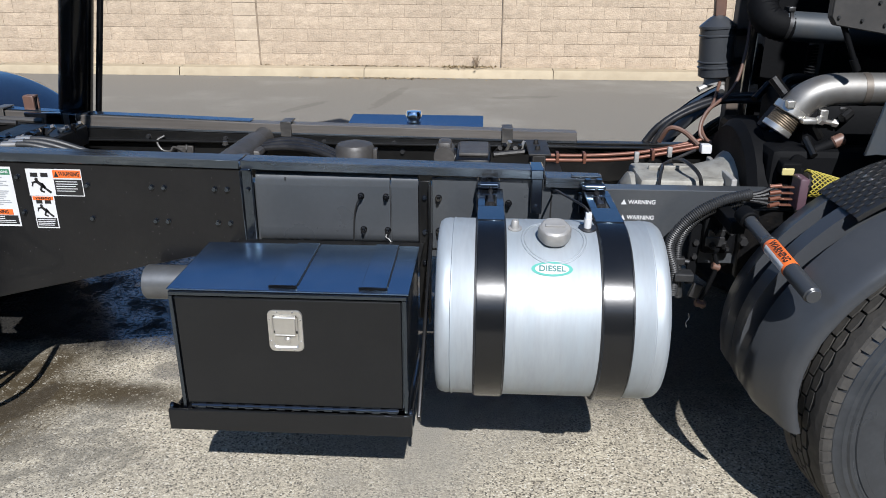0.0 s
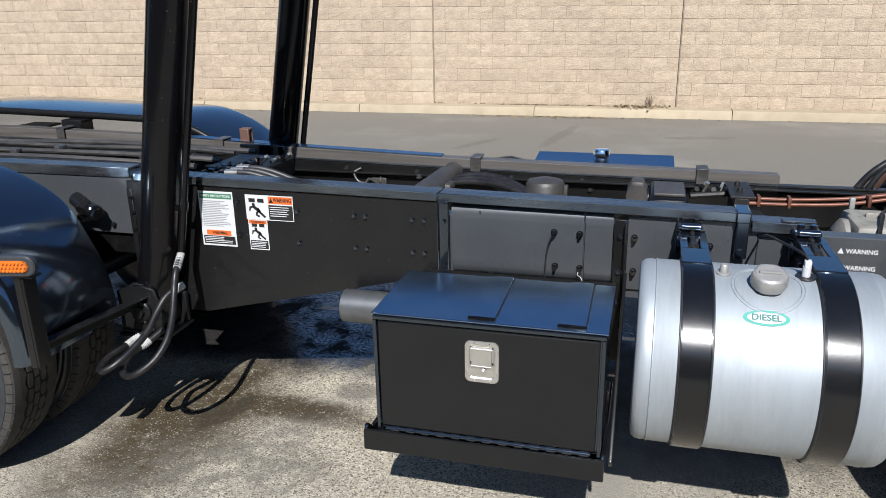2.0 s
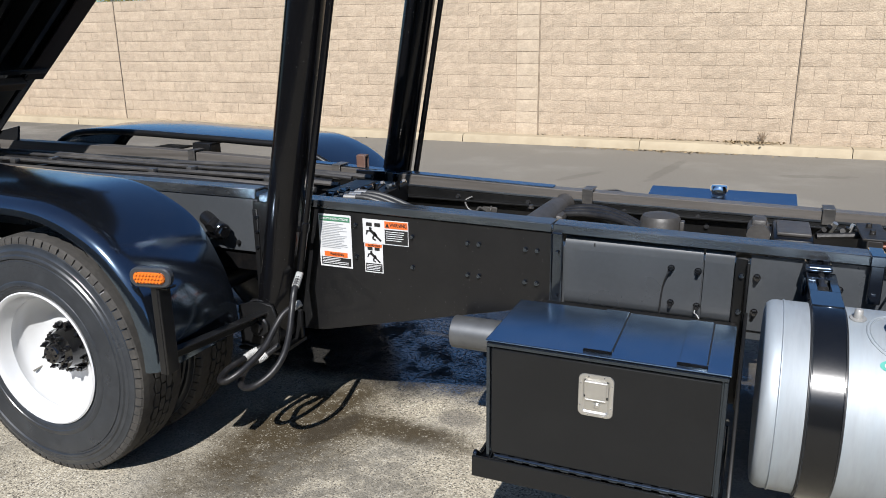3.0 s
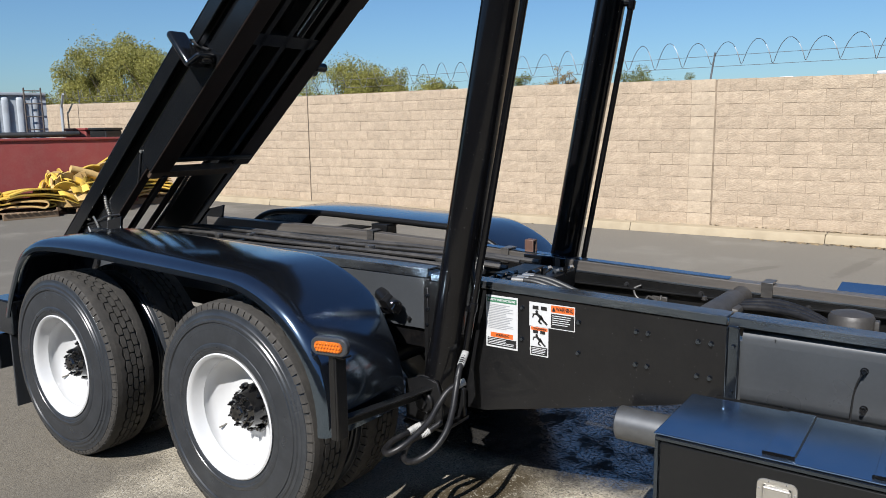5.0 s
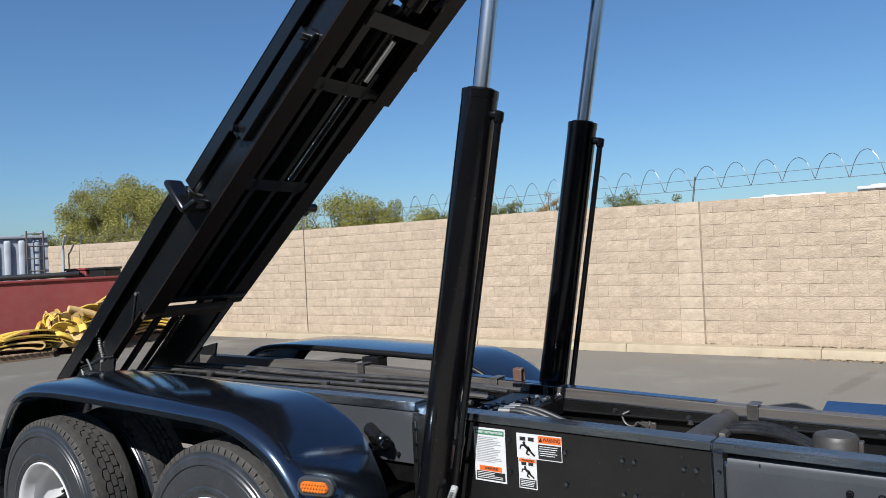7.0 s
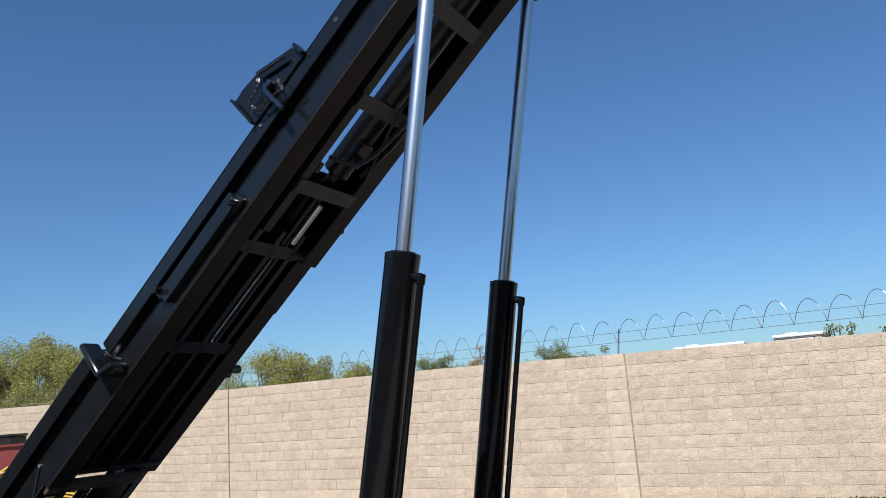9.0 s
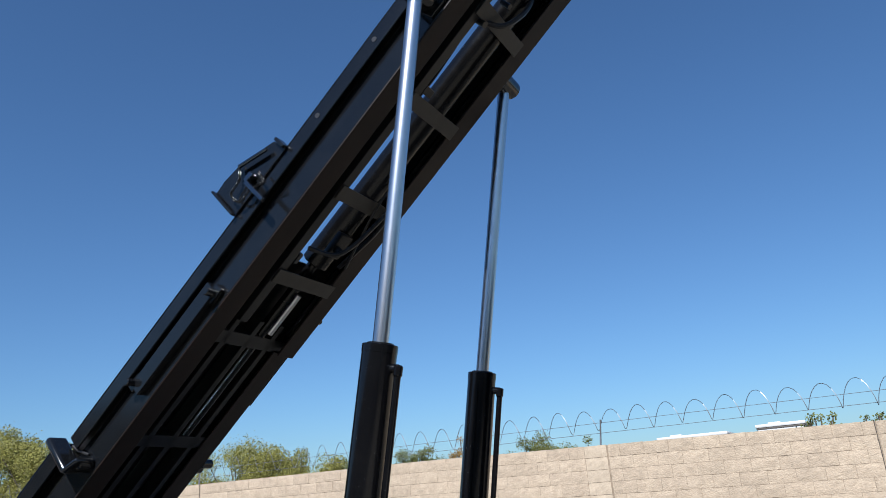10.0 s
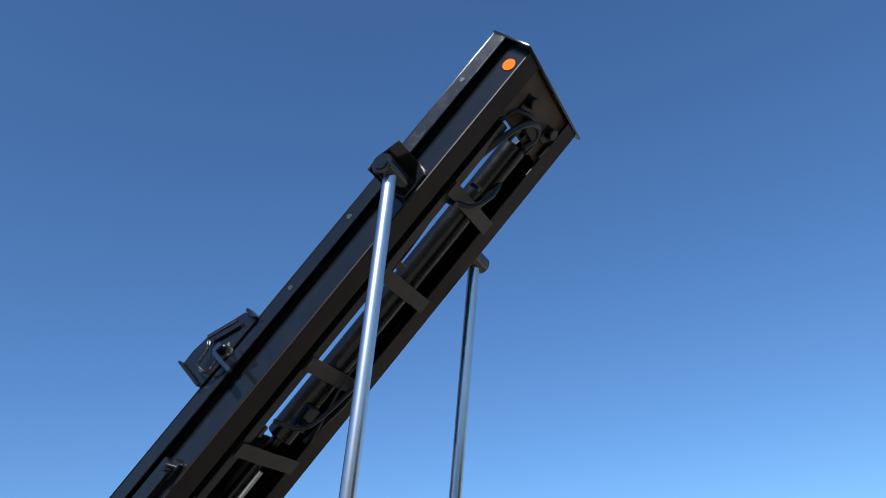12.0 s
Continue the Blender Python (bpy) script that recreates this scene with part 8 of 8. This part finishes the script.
def build_containers():
    r = thing("roll_off_container", (-17.1, 5.0, 0), "faded red steel open-top roll-off container", "container", "containers")
    x0, x1, y0, y1, z1 = -18.4, -15.95, 1.2, 8.3, 1.66
    part("front_wall", slab((x1 - 0.06, y0, 0.15), (x1, y1, z1), 0.01), REDPAINT, r)
    part("rear_wall", slab((x0, y0, 0.15), (x0 + 0.06, y1, z1), 0.01), REDPAINT, r)
    for ya in (y0, y1 - 0.06):
        part("end_wall", slab((x0 + 0.06, ya, 0.15), (x1 - 0.06, ya + 0.06, z1), 0.01), REDPAINT, r)
    part("floor_plate", slab((x0, y0, 0.1), (x1, y1, 0.15), 0.005), REDPAINT, r)
    part("top_rail", slab((x1 - 0.08, y0, z1 - 0.03), (x1 + 0.05, y1, z1 + 0.03), 0.012), REDPAINT, r)
    for y in (y0 + 0.4, y1 - 0.4):
        part("roller", rod((x1 - 0.3, y - 0.08, 0.1), (x1 - 0.3, y + 0.08, 0.1), 0.1, seg=16), GREASY_SHADE, r)
    part("tarp_tube", sweep([(x1, 1.2, z1 + 0.1), (x1 - 0.02, 4.4, z1 + 0.085), (x1, 5.0, z1 + 0.1), (x1, 6.6, z1 + 0.11), (x1 - 0.05, 7.1, z1 + 0.12)], 0.065, 12), LOOM, r, "rolled grey cover tube")
    r.rotation_euler = (0, 0, radians(-25))
    r.location = (-16.9, 5.05, 0)
    g = thing("roll_off_container", (-21.0, 5.5, 0), "pale blue-grey ribbed steel container with ladder", "container", "containers")
    x0, x1, y0, y1, z1 = -22.5, -20.1, 1.0, 8.45, 2.86
    part("side_wall", slab((x1 - 0.08, y0, 0.15), (x1, y1, z1), 0.01), GREYPAINT, g)
    part("side_wall", slab((x0, y0, 0.15), (x0 + 0.08, y1, z1), 0.01), GREYPAINT, g)
    for ya in (y0, y1 - 0.08):
        part("end_wall", slab((x0 + 0.08, ya, 0.15), (x1 - 0.08, ya + 0.08, z1), 0.01), GREYPAINT, g)
    part("top_rail", slab((x0, y0, z1), (x1 + 0.08, y1, z1 + 0.08), 0.015), GREYPAINT, g)
    part("skid", slab((x0 + 0.3, y0, 0.0), (x1 - 0.3, y1, 0.15), 0.01), GREASY_SHADE, g)
    rib = part("rib", prism([(0.0, 0.2), (0.1, 0.28), (0.1, z1 - 0.1), (0, z1)], -0.085, 0.085, 0.03), GREYPAINT, g)
    rib.matrix_basis = Matrix.Translation((x1, y1 - 0.3, 0))
    for k in range(1, 20):
        again(rib, Matrix.Translation((x1, y1 - 0.3 - 0.36 * k, 0)), g)
    for dy in (0.0, 0.42):
        part("ladder_rail", rod((x1 + 0.2, y1 - 0.55 + dy, 0.5), (x1 + 0.2, y1 - 0.55 + dy, z1 + 0.2), 0.022, seg=8), TRIM, g)
    for k in range(8):
        part("ladder_rung", rod((x1 + 0.2, y1 - 0.55, 0.6 + 0.34 * k), (x1 + 0.2, y1 - 0.13, 0.6 + 0.34 * k), 0.016, seg=8), TRIM, g)
    g.rotation_euler = (0, 0, radians(-22))
    g.location, g.scale = (-19.45, 4.89, 0), (0.93, 0.93, 0.97)
    for mat, xa, xb, lab in ((REDPAINT, -19.3, -18.2, "red plastic storage bin"), (INK, -18.0, -17.2, "black plastic storage bin")):
        b = thing("storage_bin", ((xa + xb) / 2, 8.7, 0), lab + " standing by the wall", "bin", "storage bins")
        part("body", slab((xa, 8.45, 0.0), (xb, 8.95, 1.86), 0.03), mat, b)
        part("lid", slab((xa - 0.03, 8.42, 1.86), (xb + 0.03, 8.97, 1.93), 0.02), mat, b)
    p = thing("fence_post", (-20.8, 9.2, 0), "thin galvanised post with an angled arm by the wall", "post")
    part("post", rod((-20.8, 9.2, 0), (-20.8, 9.2, 2.6), 0.045, seg=10), GREYPAINT, p)
    part("arm", rod((-20.8, 9.2, 2.58), (-20.45, 9.1, 2.98), 0.035, seg=8), GREYPAINT, p)


def ribbon(pts, width, thick, axis):
    """A flat strap of that width along a smooth line."""
    path = smooth_path(pts, 6)
    ax = Vector(axis).normalized()
    bm = bmesh.new()
    rows = []
    for i, q in enumerate(path):
        tan = (path[min(i + 1, len(path) - 1)] - path[max(i - 1, 0)]).normalized()
        nrm = tan.cross(ax).normalized() * thick / 2
        rows.append([bm.verts.new(q + a * ax * width / 2 + b * nrm) for a, b in ((-1, -1), (1, -1), (1, 1), (-1, 1))])
    for a, b in zip(rows, rows[1:]):
        for k in range(4):
            bm.faces.new((a[k], a[(k + 1) % 4], b[(k + 1) % 4], b[k]))
    bm.faces.new(rows[0])
    bm.faces.new(rows[-1][::-1])
    return bm


def build_pallet(x, y, turn):
    p = thing("pallet", (x, y, 0), "weathered wooden pallet on the asphalt", "pallet", "pallets")
    m = pose(x, y, 0, 0, 0, turn)
    bd = part("board", slab((-0.05, -0.6, 0.12), (0.05, 0.6, 0.142), 0.003, 1), WOOD, p)
    bd.matrix_basis = m @ Matrix.Translation((-0.48, 0, 0))
    for k in range(1, 8):
        again(bd, m @ Matrix.Translation((-0.48 + 0.137 * k, 0, 0)), p)
    br = part("bearer", slab((-0.54, -0.03, 0.0), (0.54, 0.03, 0.12), 0.004, 1), WOOD, p)
    br.matrix_basis = m @ Matrix.Translation((0, -0.54, 0))
    for q in (0, 0.54):
        again(br, m @ Matrix.Translation((0, q, 0)), p)


def build_webbing():
    """Heaps of flat yellow webbing: folded sheets laid in layers, and a tangle of folds with broad belts on top."""
    rng = random.Random(21)

    def folded(w, c, along, length, width, thick, mat, sag=0.03, curl=0.0):
        """A sheet laid flat and folded back on itself at one end."""
        d = Vector((math.cos(along), math.sin(along), 0))
        side = Vector((-d.y, d.x, rng.uniform(-0.08, 0.08)))
        up = Vector((0, 0, 1))
        pts = [c - d * length / 2 + up * rng.uniform(-0.02, 0.01), c - d * length * 0.25 + up * sag, c + d * length * 0.2 + up * sag * 0.8, c + d * length * 0.45 + up * 0.01,
               c + d * length * 0.52 + up * (0.05 + curl), c + d * length * 0.35 + up * (0.1 + curl), c - d * length * 0.1 + up * (0.1 + sag), c - d * length * 0.46 + up * (0.07 + rng.uniform(-0.02, 0.04))]
        pts = [Vector((q.x, q.y, max(q.z, 0.17))) for q in pts]
        part("strap_fold", ribbon(pts, width, thick, side), mat, w)

    for x, y, turn, layers, top, kind in ((-14.75, 3.6, 86, 3, 0.5, 0), (-14.35, 4.7, 80, 3, 0.46, 0), (-14.2, 6.15, 84, 3, 1.05, 1), (-15.0, 8.15, 70, 4, 0.56, 0)):
        build_pallet(x, y, turn)
        w = thing("webbing_pile", (x, y, 0.14), "heap of folded yellow webbing on a pallet" if not kind else "tall tangled heap of yellow webbing and broad belts on a pallet", "webbing", "webbing heaps")
        step = (0.42 if kind else top - 0.12) / layers
        for k in range(layers):
            z = 0.18 + step * k
            for q in range(2):
                folded(w, Vector((x + rng.uniform(-0.1, 0.1) + 0.25 * (q - 0.5), y + rng.uniform(-0.12, 0.12), z + 0.03 * q)), radians(turn + rng.uniform(-22, 22)) + math.pi * (k % 2), rng.uniform(0.9, 1.4), rng.uniform(0.45, 0.7), rng.uniform(0.02, 0.035), (WEB, WEB2, WEB)[(k + q) % 3], rng.uniform(0.03, 0.11), rng.uniform(0, 0.08))
        if not kind:
            continue
        # tangled bundle of narrow folds at the front of the heap
        for k in range(58):
            a, e = rng.uniform(0, 6.28), rng.uniform(0.05, 1.2)
            rx, ry, rz = 0.45, 0.62, 0.66
            c = Vector((x + 0.12 + rx * math.cos(a) * math.cos(e), y - 0.5 + ry * math.sin(a) * math.cos(e), 0.22 + rz * math.sin(e)))
            d = Vector((rng.uniform(-0.5, 0.5), rng.uniform(-1, 1), rng.uniform(-0.5, 0.6))).normalized()
            bow = Vector((math.cos(a) * 0.6, math.sin(a) * 0.6, 0.7)) * rng.uniform(0.05, 0.12)
            pts = [c - d * 0.2, c - d * 0.08 + bow, c + d * 0.08 + bow, c + d * 0.2, c + d * 0.14 - bow * 0.6, c - d * 0.12 - bow * 0.5]
            pts = [Vector((q.x, q.y, max(q.z, 0.18))) for q in pts]
            part("strap_fold", ribbon(pts, rng.uniform(0.09, 0.2), 0.022, Vector((rng.uniform(-1, 1), rng.uniform(-0.3, 0.3), rng.uniform(0.2, 1)))), (WEB, WEB, WEB, WEB2)[k % 4], w)
        part("heap_core", xform(lathe([(0.0, 0.62), (0.2, 0.56), (0.36, 0.4), (0.42, 0.15), (0.4, 0.0), (0, 0)], 20), Matrix.Translation((x + 0.08, y - 0.48, 0.17))), WEB2, w)
        # broad stiff belts thrown across the top, their ends standing up
        for k, (yy, zz, lean, wide) in enumerate(((-0.45, 0.86, -0.35, 0.3), (-0.1, 0.84, 0.1, 0.42), (0.12, 0.95, 0.35, 0.5), (0.35, 1.0, 0.6, 0.55), (0.55, 0.86, 0.5, 0.6), (0.3, 0.62, 0.2, 0.6), (0.0, 0.55, -0.1, 0.5))):
            c = Vector((x + 0.1 - 0.05 * k, y + yy, zz))
            d = Vector((0.25, 0.9, 0.25 + lean * 0.3)).normalized()
            pts = [c - d * 0.5 + Vector((0.1, 0, -0.28)), c - d * 0.2 + Vector((0.04, 0, -0.06)), c + d * 0.12, c + d * 0.4 + Vector((0, 0, 0.06)), c + d * 0.62 + Vector((0, 0, 0.02))]
            part("broad_belt", ribbon(pts, wide, 0.03, Vector((0.7, -0.25, 0.5 - 0.1 * k))), WEB2 if k % 2 else WEB, w)
        part("belt_roll", sweep([(x + 0.2, y - 0.5, 1.0), (x + 0.25, y - 0.25, 0.93), (x + 0.35, y + 0.1, 0.78), (x + 0.45, y + 0.4, 0.5)], 0.085, 12), WEB2, w, "rolled brown belt")
        part("strap_stack", slab((x + 0.35, y - 0.05, 0.0), (x + 0.75, y + 0.55, 0.3), 0.03), WEB, w, "pale yellow strap block at the foot")


# ---- build ----
build_ground()
build_kerb()
build_weed()
TRUCK = build_truck()
build_tool_box()
build_fuel_tank()
build_exhaust()
for side in (-1, 1):
    build_lift_cylinder(side)
build_hoist()
build_between()
build_front_fender()
build_engine_bay()
build_containers()
build_webbing()
build_trees()
build_trailers()
build_decals(TRUCK)
build_razor_wire()
build_sky_blockers()
build_wall()
